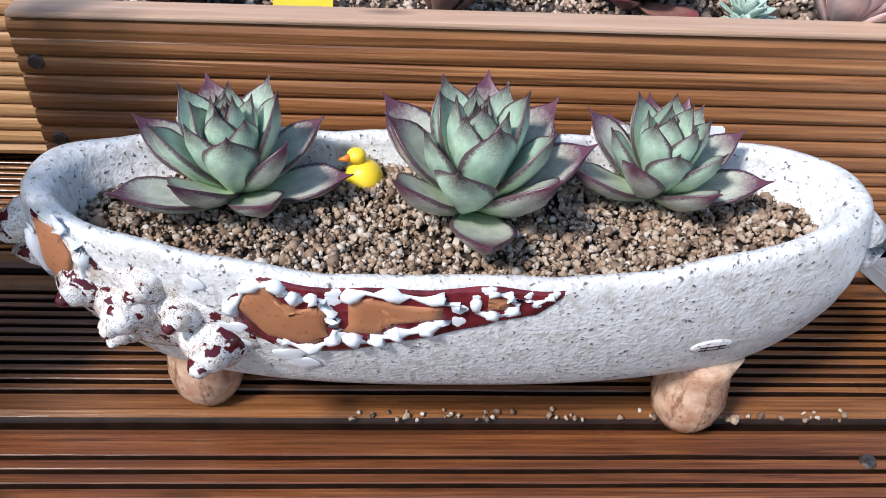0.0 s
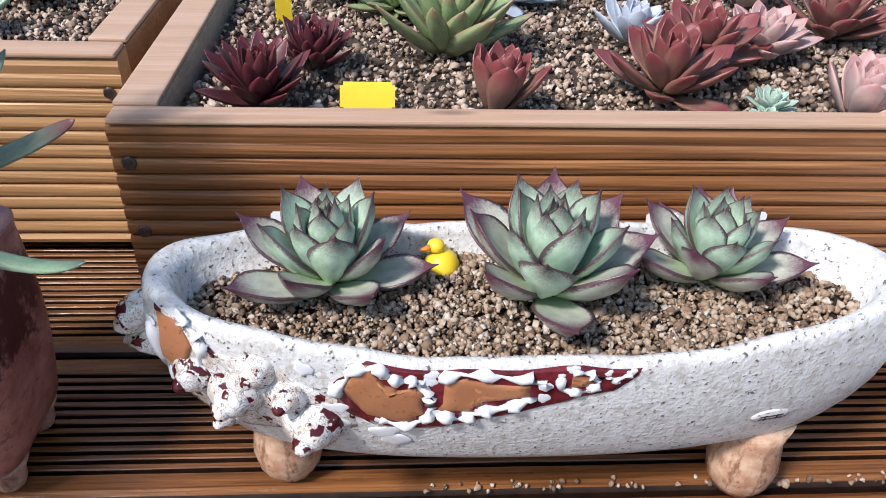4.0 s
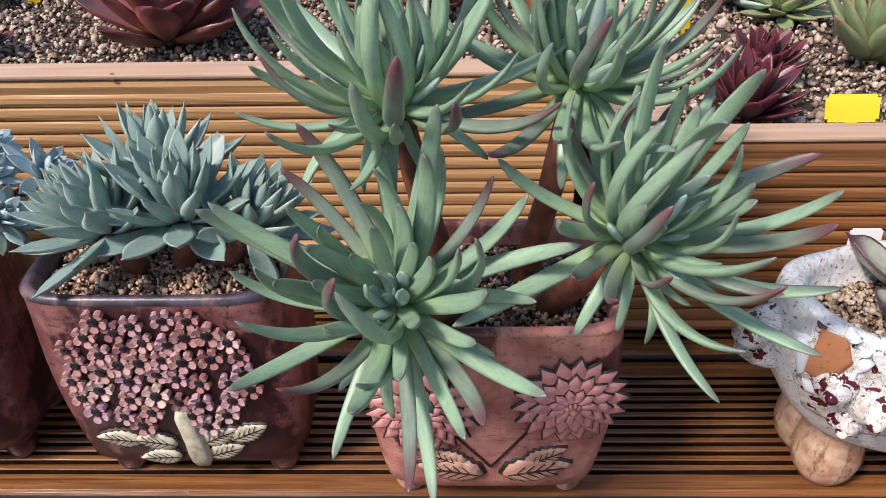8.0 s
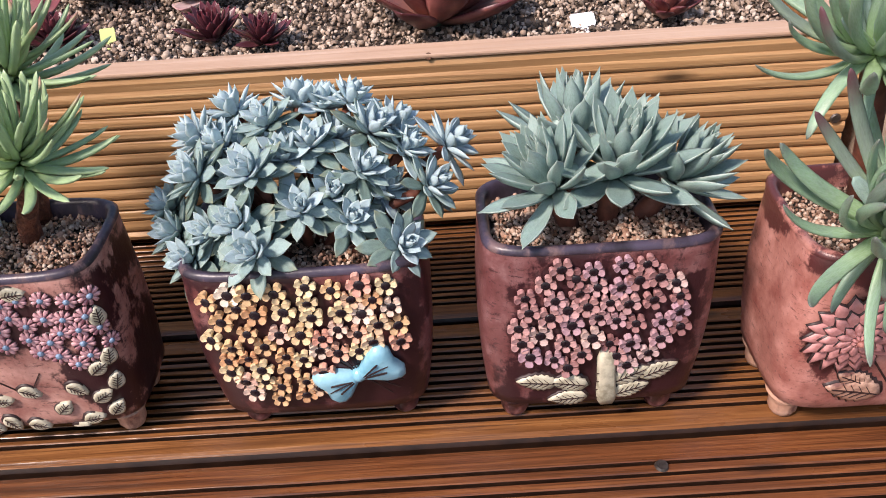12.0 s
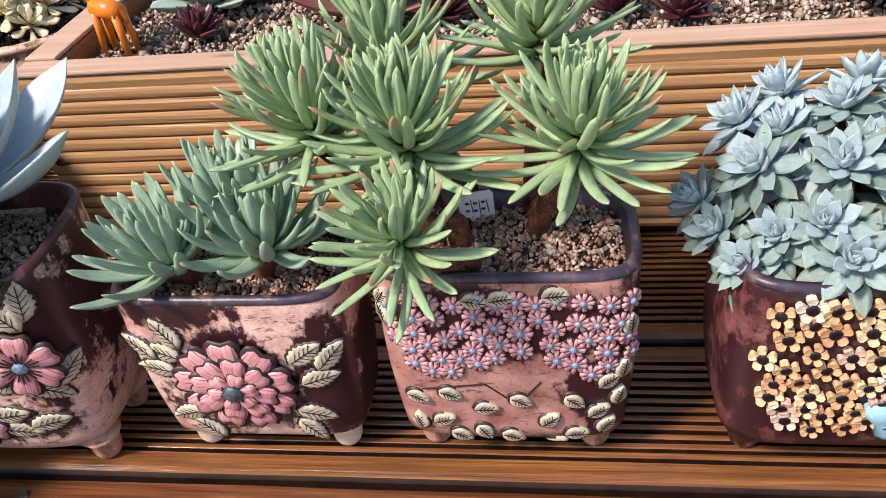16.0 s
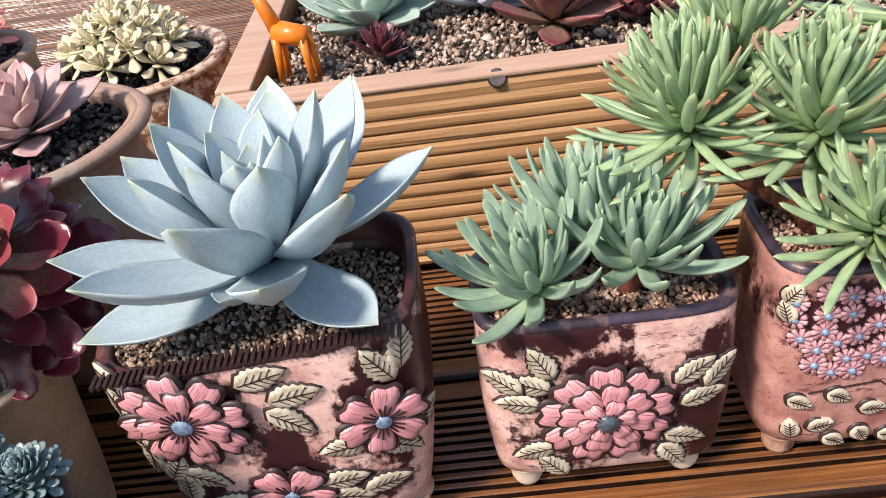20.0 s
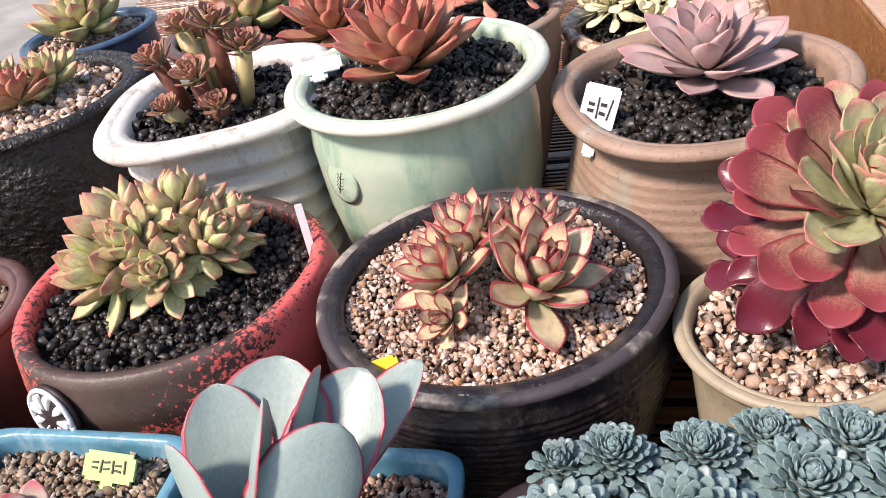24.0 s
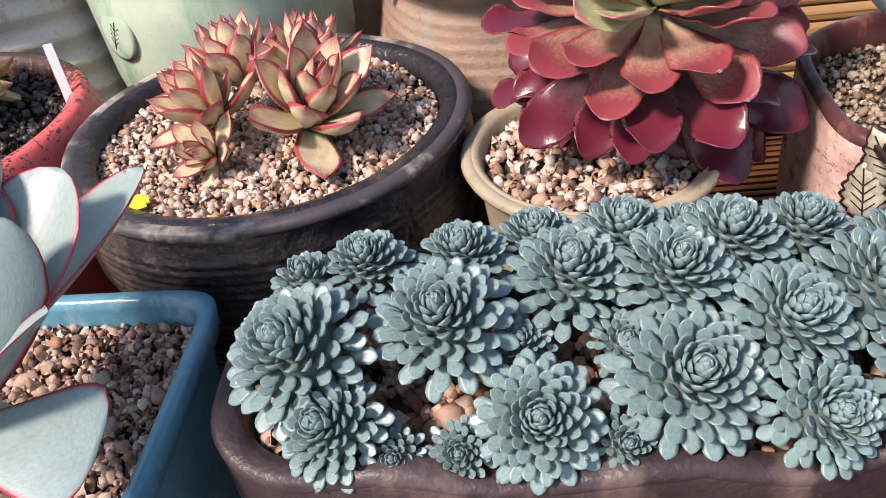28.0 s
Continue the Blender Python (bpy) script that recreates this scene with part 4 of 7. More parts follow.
# dahlia pot
SDL = Shell(0.061, 0.044, 0.121, 0.013, taper=0.9, bulge=0.05)
DAHL = square_pot(-0.314, 0.287 + 0.044, SDL, (M_ROSECLAY, M_ROSECLAY), "rose-clay square pot with two dahlias in relief", M_FOOTCLAY)
PETAL_D = petal_flat(glaze("dusty_petal", (0.36, 0.14, 0.135), (0.56, 0.27, 0.26), None, 150, 0.45, (0.35, 0.65)), "petal", 0.02, 0.0064, 0.0013, -0.16, 0.5)
DARK_D = petal_flat(M_VEIN, "dark_glaze", 0.0212, 0.0078, 0.0008, -0.16, 0.5)
DAHLIA_C = dome("centre", M_ROSECLAY, 0.002, 0.002, 10)
LEAF_ROSE = clay_leaf(0.025, 0.0145, "leaf_relief", M_FOOTCLAY, 0.0016)[0]
for u, v in ((-0.0325, 0.063), (0.0355, 0.0695)):
    relief_flower(DAHL, SDL, u, v, 0.0232, (18, 15, 11, 8), 4, petal=PETAL_D, centre=DAHLIA_C, dark=DARK_D)
for u, v, a, s in ((-0.004, 0.013, 166, 1.35), (0.006, 0.013, 14, 1.4), (-0.012, 0.02, 150, 0.95), (0.017, 0.021, 34, 0.95)):
    relief_leaf(DAHL, SDL.front(u, v, 0.0008, a), s, body=LEAF_ROSE)
piece("stem_relief", lines_mesh("stem_relief", [((0, -0.016), (-0.022, 0.016), 0.0012), ((0, -0.016), (0.02, 0.018), 0.0012)], M_VEIN, 0.0006), DAHL, SDL.front(0, 0.034, 0.0))
fill(-0.314, 0.331, SDL, M_GRAVEL_WARM, 16, "small tan gravel in the dahlia pot", drop=0.012)

# long trough
M_SHINO = glaze("white_crackle_glaze", (0.5, 0.485, 0.47), (0.66, 0.665, 0.68), (0.46, 0.44, 0.42), 170, 0.3, (0.34, 0.52), 0.85, 1.0, 420)
M_BAREORANGE = glaze("bare_orange_clay", (0.3, 0.115, 0.05), (0.4, 0.175, 0.08), None, 60, 0.7, (0.3, 0.7), 0.5)
M_OXBLOOD = glaze("oxblood_glaze", (0.07, 0.008, 0.012), (0.16, 0.02, 0.028), None, 60, 0.12)
M_WHITEGLOSS = plain("thick_white_glaze", (0.68, 0.7, 0.74), 0.15, 0.1, 80)
M_TFOOT = glaze("toasted_foot", (0.36, 0.17, 0.1), (0.6, 0.42, 0.3), (0.2, 0.09, 0.05), 60, 0.25, (0.35, 0.6), 0.4)


class Trough:
    hx, hy, z0, top = 0.171, 0.046, 0.048, 0.128

    def ring(self, s, k=1.0, extra=0.0, n=80):
        """The outline at height fraction s; the bottom is narrower, the rim dips in front."""
        s = min(1.0, s)
        grow = 1 - 0.2 * (1 - s) ** 2.2 + 0.035 * math.sin(math.pi * s) - 0.5 * max(0, 0.06 - s)
        out = []
        for x, y, _ in super_ring(self.hx * grow * k - extra * 1.9, self.hy * (grow - 0.06 * (1 - s)) * k - extra, 0, 2.5, n):
            q = min(1.0, max(0.0, x / self.hx))
            x += 0.018 * q * q * (1 - s) ** 1.2 * min(1, s * 12)
            dip = -0.009 * max(0, -y / self.hy) * (1 - (x / self.hx) ** 2) + 0.010 * (abs(x) / self.hx) ** 3 + 0.004 * max(0, y / self.hy) + 0.0011 * math.sin(x * 61 + 1.3) + 0.0007 * math.sin(x * 143)
            out.append((x, y, self.z0 + (self.top - self.z0) * s + dip * s))
        return out

    def front(self, u, s, lift=0.0):
        def at(uu, ss):
            best = [p for p in self.ring(ss, n=400) if p[1] <= 0]
            p = min(best, key=lambda q: abs(q[0] - uu))
            return Vector(p)

        p = at(u, s)
        du = (at(u + 0.006, s) - at(u - 0.006, s)).normalized()
        dv = (at(u, min(1, s + 0.05)) - at(u, s - 0.05)).normalized()
        nn = du.cross(dv).normalized()
        dv = nn.cross(du)
        m = Matrix((du, dv, nn)).transposed().to_4x4()
        m.translation = p + nn * lift
        return m


TR = Trough()
TROUGH_M = pose(-0.009, 0.315, 0, 0, 0, 0.0)
trough = root("trough_planter", TROUGH_M, "long white crackle-glazed oval trough with oxblood and orange patches", "planter")
secs = [TR.ring(s) for s in (0, 0.03, 0.08, 0.16, 0.28, 0.42, 0.56, 0.7, 0.82, 0.92, 0.98)]
secs += [[(x, y, z + dz) for x, y, z in TR.ring(1.0, 1, e)] for e, dz in ((0.0012, 0.0008), (0.003, 0.0014), (0.0052, 0.0008))] + [[(x, y, z - dz) for x, y, z in TR.ring(1.0, 1, e)] for e, dz in ((0.007, 0.003), (0.0078, 0.025))]
piece("trough_body", rings("trough_body", secs, M_SHINO), trough)
tf = []
for s, k in ((0, 0.5), (0.05, 0.8), (0.18, 1.02), (0.36, 1.12), (0.55, 1.05), (0.75, 0.95), (1, 1.1)):
    tf.append([(0.0165 * k * math.cos(2 * math.pi * j / 20), 0.0165 * k * math.sin(2 * math.pi * j / 20), 0.054 * s) for j in range(20)])
TFOOT = rings("foot", tf, M_TFOOT)
for sx, sy in ((-0.119, 0.004), (0.121, -0.012), (-0.121, 0.026), (0.121, 0.026)):
    piece("foot", TFOOT, trough, pose(sx, sy, 0), "toasted brown round foot")


def conform(mat, name, outline, thick):
    """A patch that follows the trough's wall: outline as (u, s) pairs round a middle."""
    cu = sum(p[0] for p in outline) / len(outline)
    cs = sum(p[1] for p in outline) / len(outline)
    m = len(outline)
    k = 4
    dense = [(outline[i][0] + (outline[(i + 1) % m][0] - outline[i][0]) * j / k, outline[i][1] + (outline[(i + 1) % m][1] - outline[i][1]) * j / k) for i in range(m) for j in range(k)]
    n = len(dense)
    verts = []
    for f, z in ((1.03, -0.001), (1.0, thick * 0.6), (0.9, thick), (0.6, thick), (0.3, thick)):
        for u, s in dense:
            verts.append(tuple(TR.front(cu + (u - cu) * f, min(0.995, cs + (s - cs) * f), z).translation))
    verts.append(tuple(TR.front(cu, cs, thick).translation))
    faces = [(l * n + j, (l + 1) * n + j, (l + 1) * n + (j + 1) % n, l * n + (j + 1) % n) for l in range(4) for j in range(n)] + [(4 * n + j, 5 * n, 4 * n + (j + 1) % n) for j in range(n)]
    return to_mesh(name, verts, faces, mat)


piece("oxblood_band", conform(M_OXBLOOD, "oxblood_band", [(-0.086, 0.58), (-0.088, 0.8), (-0.074, 0.985), (-0.05, 0.985), (-0.02, 0.985), (0.015, 0.985), (0.04, 0.985), (0.03, 0.82), (0.003, 0.68), (-0.025, 0.57), (-0.042, 0.49), (-0.068, 0.45)], 0.0009), trough, None, "glossy oxblood glaze band")
piece("bare_patch", conform(M_BAREORANGE, "bare_patch", [(-0.086, 0.78), (-0.075, 0.97), (-0.068, 0.86), (-0.062, 0.82), (-0.053, 0.87), (-0.051, 0.63), (-0.059, 0.54), (-0.075, 0.57)], 0.0016), trough, None, "matt bare orange clay patch")
piece("bare_patch", conform(M_BAREORANGE, "bare_patch", [(-0.043, 0.9), (-0.034, 0.93), (-0.024, 0.89), (-0.007, 0.87), (-0.008, 0.79), (-0.025, 0.74), (-0.033, 0.65), (-0.044, 0.67)], 0.0016), trough, None, "matt bare orange clay patch")
piece("bare_patch", conform(M_BAREORANGE, "bare_patch", [(0.01, 0.93), (0.018, 0.92), (0.017, 0.85), (0.009, 0.84)], 0.0016), trough, None, "matt bare orange clay patch")
piece("bare_patch", conform(M_BAREORANGE, "bare_patch", [(-0.161, 0.95), (-0.152, 0.97), (-0.147, 0.85), (-0.153, 0.62), (-0.163, 0.66)], 0.0016), trough, None, "matt bare orange clay patch")
rng_t = random.Random(21)
def marbled(name):
    """White glaze with fine dark swirling lines and glossy oxblood pools."""
    m, t, b = material(name)
    v = coords(t)
    shift = t.nodes.new("ShaderNodeVectorMath")
    t.links.new(v, shift.inputs[0])
    t.links.new(rand(t), shift.inputs[1])
    v = shift.outputs[0]
    n1, n2 = noisy(t, v, 190, 3, 0.6), noisy(t, v, 120, 3, 0.6)
    pale = ramp(t, noisy(t, v, 180, 3), [(0.35, (0.5, 0.44, 0.38)), (0.6, (0.76, 0.76, 0.78))])
    col = mix(t, ramp(t, n1, [(0.44, 0.0), (0.465, 0.85), (0.48, 0.0), (0.53, 0.0), (0.55, 0.7), (0.565, 0.0)]), pale, (0.05, 0.022, 0.022))
    col = mix(t, ramp(t, n2, [(0.57, 0.0), (0.59, 1.0)]), col, (0.075, 0.009, 0.014))
    t.links.new(col, b.inputs["Base Color"])
    b.inputs["Roughness"].default_value = 0.16
    bump(t, n1, 0.2, 0.001, b)
    return m


M_MOTTLE = marbled("marbled_glaze")
piece("mottled_patch", conform(M_MOTTLE, "mottled_patch", [(-0.155, 0.35), (-0.166, 0.6), (-0.163, 0.97), (-0.145, 0.97), (-0.14, 0.85), (-0.115, 0.85), (-0.095, 0.7), (-0.08, 0.6), (-0.08, 0.42), (-0.1, 0.35), (-0.13, 0.25)], 0.0007), trough, None, "marbled white and oxblood glaze")
def lumpy(name, mat, r, h):
    n, g2 = 26, random.Random(8)
    ph = [g2.uniform(0, 6.3) for _ in range(4)]
    lob = [1 + 0.16 * math.sin(2 * a + ph[0]) + 0.12 * math.sin(3 * a + ph[1]) + 0.1 * math.sin(5 * a + ph[2]) for a in [2 * math.pi * j / n for j in range(n)]]
    secs = [[(r * k * (1 + (lob[j] - 1) * k) * math.cos(2 * math.pi * j / n), r * k * (1 + (lob[j] - 1) * k) * math.sin(2 * math.pi * j / n), h * z) for j in range(n)] for k, z in ((1.02, -0.3), (1.0, 0.25), (0.86, 0.7), (0.55, 0.95), (0.1, 1.0))]
    return rings(name, secs, mat)


DROP = lumpy("glaze_drop", M_WHITEGLOSS, 0.0047, 0.0022)
lace = [(-0.09 + 0.004 * j, 0.6 - 0.0 * j, 0.7) for j in range(2)]
for path, kk in (([(-0.088, 0.72), (-0.082, 0.9), (-0.073, 0.97), (-0.066, 0.93), (-0.062, 0.89), (-0.055, 0.92), (-0.05, 0.9)], 0.75), ([(-0.05, 0.85), (-0.047, 0.7), (-0.05, 0.58), (-0.058, 0.5), (-0.07, 0.53)], 0.75), ([(-0.046, 0.94), (-0.036, 0.965), (-0.022, 0.95), (-0.006, 0.93), (-0.002, 0.86)], 0.75), ([(-0.045, 0.62), (-0.036, 0.58), (-0.028, 0.62), (-0.022, 0.67), (-0.012, 0.72), (-0.003, 0.77)], 0.95), ([(0.004, 0.92), (0.008, 0.82), (0.016, 0.8), (0.022, 0.86), (0.02, 0.95), (0.012, 0.96)], 0.6), ([(0.026, 0.94), (0.03, 0.9), (0.034, 0.95)], 0.5), ([(-0.166, 0.85), (-0.163, 0.6), (-0.153, 0.55), (-0.147, 0.7), (-0.143, 0.9), (-0.15, 0.99)], 0.8)):
    us, ss = [p[0] for p in path], [p[1] for p in path]
    m = (len(path) - 1) * 4 + 1
    line, rad = [], []
    for j in range(m):
        q = j / 4
        line.append(tuple(TR.front(float(np.interp(q, range(len(path)), us)) + rng_t.uniform(-0.0006, 0.0006), min(0.99, float(np.interp(q, range(len(path)), ss)) + rng_t.uniform(-0.012, 0.012)), 0.0006).translation))
        rad.append((0.0021 + 0.0012 * math.sin(j * 1.3 + len(path)) + rng_t.uniform(-0.0004, 0.0004)) * kk / 0.75)
    piece("glaze_lace", tube("glaze_lace", line, rad, M_WHITEGLOSS, 8), trough)
    n = max(2, len(path) // 2)
    for j in range(n):
        q = j / (n - 1) * (len(path) - 1)
        lace.append((float(np.interp(q, range(len(path)), [p[0] for p in path])) + rng_t.uniform(-0.0012, 0.0012), float(np.interp(q, range(len(path)), [p[1] for p in path])) + rng_t.uniform(-0.02, 0.02), kk * rng_t.uniform(0.6, 0.9)))
lace += [(-0.161, 0.2, 1.3), (-0.158, 0.12, 1.2), (-0.066, 0.4, 1.2), (-0.063, 0.32, 1.4), (-0.098, 0.42, 1.0), (-0.088, 0.46, 0.9), (-0.1, 0.88, 0.7)]
for u, s, k in lace:
    piece("glaze_drop", DROP, trough, TR.front(u, s, 0.0002) @ Matrix.Rotation(rng_t.uniform(-0.6, 0.6), 4, "Z") @ Matrix.Diagonal((k * rng_t.uniform(0.9, 1.5), k * rng_t.uniform(0.85, 1.25), 0.4, 1)))
knob = dome("clay_rose", M_SHINO, 0.011, 0.011)
for u, s, k, mm in ((-0.15, 0.64, 1.05, M_MOTTLE), (-0.131, 0.58, 1.35, M_MOTTLE), (-0.121, 0.78, 0.95, M_MOTTLE), (-0.1, 0.42, 1.5, M_MOTTLE), (-0.108, 0.64, 1.0, M_MOTTLE), (-0.138, 0.36, 0.9, M_MOTTLE)):
    kb = piece("clay_rose", dome("clay_rose", mm, 0.0098, 0.0075, 18), trough, TR.front(u, s, -0.001) @ Matrix.Scale(k, 4), "mottled white and oxblood clay knob")
    piece("rose_fold", dome("rose_fold", mm, 0.0062, 0.006), kb, pose(0.0008, 0.001, 0.004))
    piece("rose_fold", dome("rose_fold", mm, 0.0035, 0.0045), kb, pose(-0.001, 0.0, 0.0075))
piece("seal", dome("seal", M_SHINO, 0.009, 0.0012, 24), trough, TR.front(0.11, 0.38, 0.0) @ Matrix.Diagonal((1.1, 0.55, 1, 1)), "oval pressed maker's seal")
SEALB = lines_mesh("seal_bar", [((-0.006, 0.0012), (0.006, 0.0012), 0.0006), ((-0.006, -0.001), (0.006, -0.001), 0.0006), ((-0.003, -0.002), (-0.003, 0.002), 0.0005), ((0.003, -0.002), (0.003, 0.002), 0.0005)], M_VEIN, 0.0012, 0.0003)
piece("seal_bar", SEALB, trough, TR.front(0.11, 0.38, 0.0))
ear = [(0.16 + 0.021 * math.cos(a), -0.001, 0.108 + 0.0125 * math.sin(a)) for a in [radians(84 - 21 * j) for j in range(9)]]
ear_r = [0.0075 + 0.0016 * math.sin(math.pi * j / 8) for j in range(9)]
piece("ear", tube("ear", ear, ear_r, M_SHINO, 14), trough)
piece("ear", tube("ear", [(-p[0], p[1], p[2]) for p in ear], ear_r, M_MOTTLE, 14), trough)
tsoil = root("soil", TROUGH_M, "dark potting soil under the gravel", "soil")
piece("soil_body", rings("soil_body", [[(x * 0.92, y * 0.78, 0.1) for x, y, z in TR.ring(1)], [(x * 0.925, y * 0.79, 0.1125) for x, y, z in TR.ring(1)]], M_SOIL), tsoil)
stones("gravel", ellipse_in(-0.009, 0.315, 0.1615, 0.0385, 0, 2.5), 6200, 0.0016, M_GRAVEL, 0.1155, 31, "warm grey-tan gravel in the trough", (-0.18, 0.155, 0.265, 0.365), 1.2)

# ---- plants in the front row ----
M_STEM = plain("woody_stem", (0.14, 0.042, 0.024), 0.7, 0.5, 150, 0.8)
M_CORE = plain("leaf_core", (0.2, 0.3, 0.2), 0.5, 0.2, 60)
CORE = core_mesh("rosette_core", M_CORE, 1.0)


def core(plant, m, r):
    return piece("rosette", CORE, plant, m @ Matrix.Scale(r, 4))


def rosette_part(plant, m, meshes, count, radius, **kw):
    """A rosette as a part of a plant: its core, with the leaves as its own pieces."""
    c = piece("rosette", CORE, plant, m @ Matrix.Translation((0, 0, radius * 0.02)) @ Matrix.Scale(radius * 0.1, 4))
    k = 1 / (radius * 0.1)
    rosette(c, Matrix.Scale(k, 4) @ Matrix.Translation((0, 0, -radius * 0.02)), meshes, count, radius, **kw)
    return c


def join_leaves(plant, sink, label):
    """The many leaves collected in sink as one part."""
    verts, faces, uvs = [], [], []
    known = {}
    for me, m in sink:
        if me.name not in known:
            co = np.array([v.co for v in me.vertices])
            one = np.zeros((len(co), 2))
            for lp, uv in zip(me.loops, me.uv_layers[0].data):
                one[lp.vertex_index] = uv.uv
            known[me.name] = (co, [tuple(p.vertices) for p in me.polygons], one)
        co, fs, one = known[me.name]
        k, mm = len(verts), np.array(m)
        verts += (co @ mm[:3, :3].T + mm[:3, 3]).tolist()
        faces += [tuple(k + i for i in f) for f in fs]
        uvs += one.tolist()
    ob = piece("rosette_mat", to_mesh("rosette_mat", verts, faces, sink[0][0].materials[0], True, uvs), plant, None, label)
    tagged(ob, label, "", "", "stuff")


def plant_root(x, y, z, name, label, category="succulent", group=""):
    return root(name, pose(x, y, z), label, category, group)


# three lipstick rosettes in the trough
M_AGAV = leafy("grey_green_leaf", (0.42, 0.57, 0.42), (0.04, 0.006, 0.02), (0.06, 0.01, 0.03), (0.4, 0.58, 0.32), 0.12, 0.8, 0.85, 0.36)
M_AGAVP = leafy("flushed_leaf", (0.48, 0.5, 0.42), (0.09, 0.016, 0.045), (0.05, 0.008, 0.027), (0.38, 0.56, 0.28), 0.06, 0.72, 0.84, 0.36)
AG = [leaf_mesh("leaf", M_AGAV, "spike", 0.22, 0.1, 14, 0.3, 0.8, nu=15, n=12), leaf_mesh("leaf", M_AGAV, "spike", 0.25, 0.095, 20, 0.3, 0.8, nu=15, n=12), leaf_mesh("leaf", M_AGAVP, "spike", 0.25, 0.085, 26, 0.3, 0.8, nu=15, n=12)]
for x, y, r, turn, lean in ((-0.102, 0.33, 0.049, 20, 4), (-0.001, 0.324, 0.055, 75, 5), (0.08, 0.334, 0.044, 140, 4)):
    p = plant_root(x, y, 0.112, "echeveria", "grey-green pointed rosette with dark purple leaf edges in the trough", group="rosettes in the trough")
    rosette_part(p, tilt(0, 0, 0.006, lean, -90, turn), AG, 27, r * 1.02, elev=(88, 6), size=(0.5, 1.0), base=0.12, rise=0.3, power=1.25, size_p=0.5, rng=random.Random(int(turn)))

# long chalky finger leaves
M_FING = leafy("chalk_green_finger", (0.165, 0.3, 0.15), (0.12, 0.13, 0.12), None, (0.2, 0.34, 0.08), 0.2, 0.95, 1.1, 0.42)
M_FINGR = leafy("bronze_finger", (0.12, 0.17, 0.115), (0.13, 0.05, 0.065), None, (0.2, 0.32, 0.1), 0.12, 0.8, 1.1, 0.42)
M_FINGB = leafy("powdery_young_finger", (0.2, 0.33, 0.27), (0.22, 0.33, 0.29), None, None, 0.3, 0.95, 1.1, 0.45)
rf = random.Random(77)
FI_IN = [leaf_mesh("leaf", M_FINGB, "rod", 0.13, 0.13, 8, 0.0, nu=8)]
FI_MID = [leaf_mesh("leaf", M_FINGB if k == 0 else M_FING, "blade", 0.075, 0.07, rf.uniform(16, 40), 0.08, nu=11, start=rf.uniform(-14, -4), side=rf.uniform(-0.08, 0.08)) for k in range(4)]
FI_OUT = [leaf_mesh("leaf", M_FINGR if k in (1, 6) else M_FING, "blade", rf.uniform(0.046, 0.054), 0.05, rf.uniform(35, 85), 0.05, nu=13, start=rf.uniform(-34, -14), side=rf.uniform(-0.16, 0.16)) for k in range(9)]
FI_LOW = [leaf_mesh("leaf", M_FING, "blade", 0.064, 0.062, rf.uniform(-100, -60), 0.04, nu=13, start=22, side=rf.uniform(-0.12, 0.12)) for k in range(3)] + [leaf_mesh("leaf", M_FING, "blade", 0.062, 0.06, 95, 0.04, nu=13, start=-62, side=0.1)]
dudleya = plant_root(-0.314, 0.335, 0.12, "finger_dudleya", "chalky green plant with four heads of long finger leaves")
for x, y, z, lean, to, turn, r, n, low_at in ((-0.041, -0.066, 0.049, 42, -100, 15, 0.084, 38, -90), (0.055, -0.05, 0.07, 34, -66, 80, 0.082, 37, -75), (-0.041, -0.012, 0.11, 14, -120, 200, 0.086, 38, -100), (0.036, 0.012, 0.108, 14, -70, 300, 0.084, 37, -60)):
    piece("stem", tube("stem", [(x * 0.4, y * 0.25 + 0.004, -0.01), (x * 0.75, y * 0.65, z * 0.5), (x, y, z)], [0.007, 0.006, 0.006], M_STEM), dudleya)
    head = piece("rosette", CORE, dudleya, tilt(x, y, z, lean, to, turn) @ Matrix.Scale(0.007, 4))
    rg, up = random.Random(turn), Matrix.Scale(1 / 0.007, 4)
    rosette(head, up, FI_IN, 15, r * 0.36, elev=(88, 35), size=(0.4, 0.95), base=0.22, rise=0.1, wild=14, rng=rg)
    rosette(head, up @ Matrix.Rotation(1.0, 4, "Z"), FI_MID, 14, r * 0.62, elev=(80, 46), size=(0.7, 1.0), base=0.08, rise=0.03, wild=9, rng=rg)
    for i in range(n):
        e = radians(78 - 74 * (i / n) ** 0.9 + rg.uniform(-10, 10))
        sz = r * rg.uniform(0.64, 1.0)
        piece("leaf", FI_OUT[rg.randrange(9)], head, up @ Matrix.Rotation(i * 2.39996 + rg.uniform(-0.2, 0.2), 4, "Z") @ Matrix.Translation((r * 0.05, 0, -0.002)) @ Matrix.Rotation(-e, 4, "Y") @ Matrix.Rotation(radians(rg.uniform(-18, 18)), 4, "X") @ Matrix.Scale(sz, 4))
    for i, da in enumerate((-48, -20, 6, 30, 58)):
        a = radians(low_at + da - turn + rg.uniform(-6, 6))
        piece("leaf", FI_LOW[(i + turn) % 4], head, up @ Matrix.Rotation(a, 4, "Z") @ Matrix.Translation((r * 0.05, 0, -0.004)) @ Matrix.Rotation(radians(12 + rg.uniform(-8, 8)), 4, "Y") @ Matrix.Scale(r * rg.uniform(0.42, 0.62), 4))

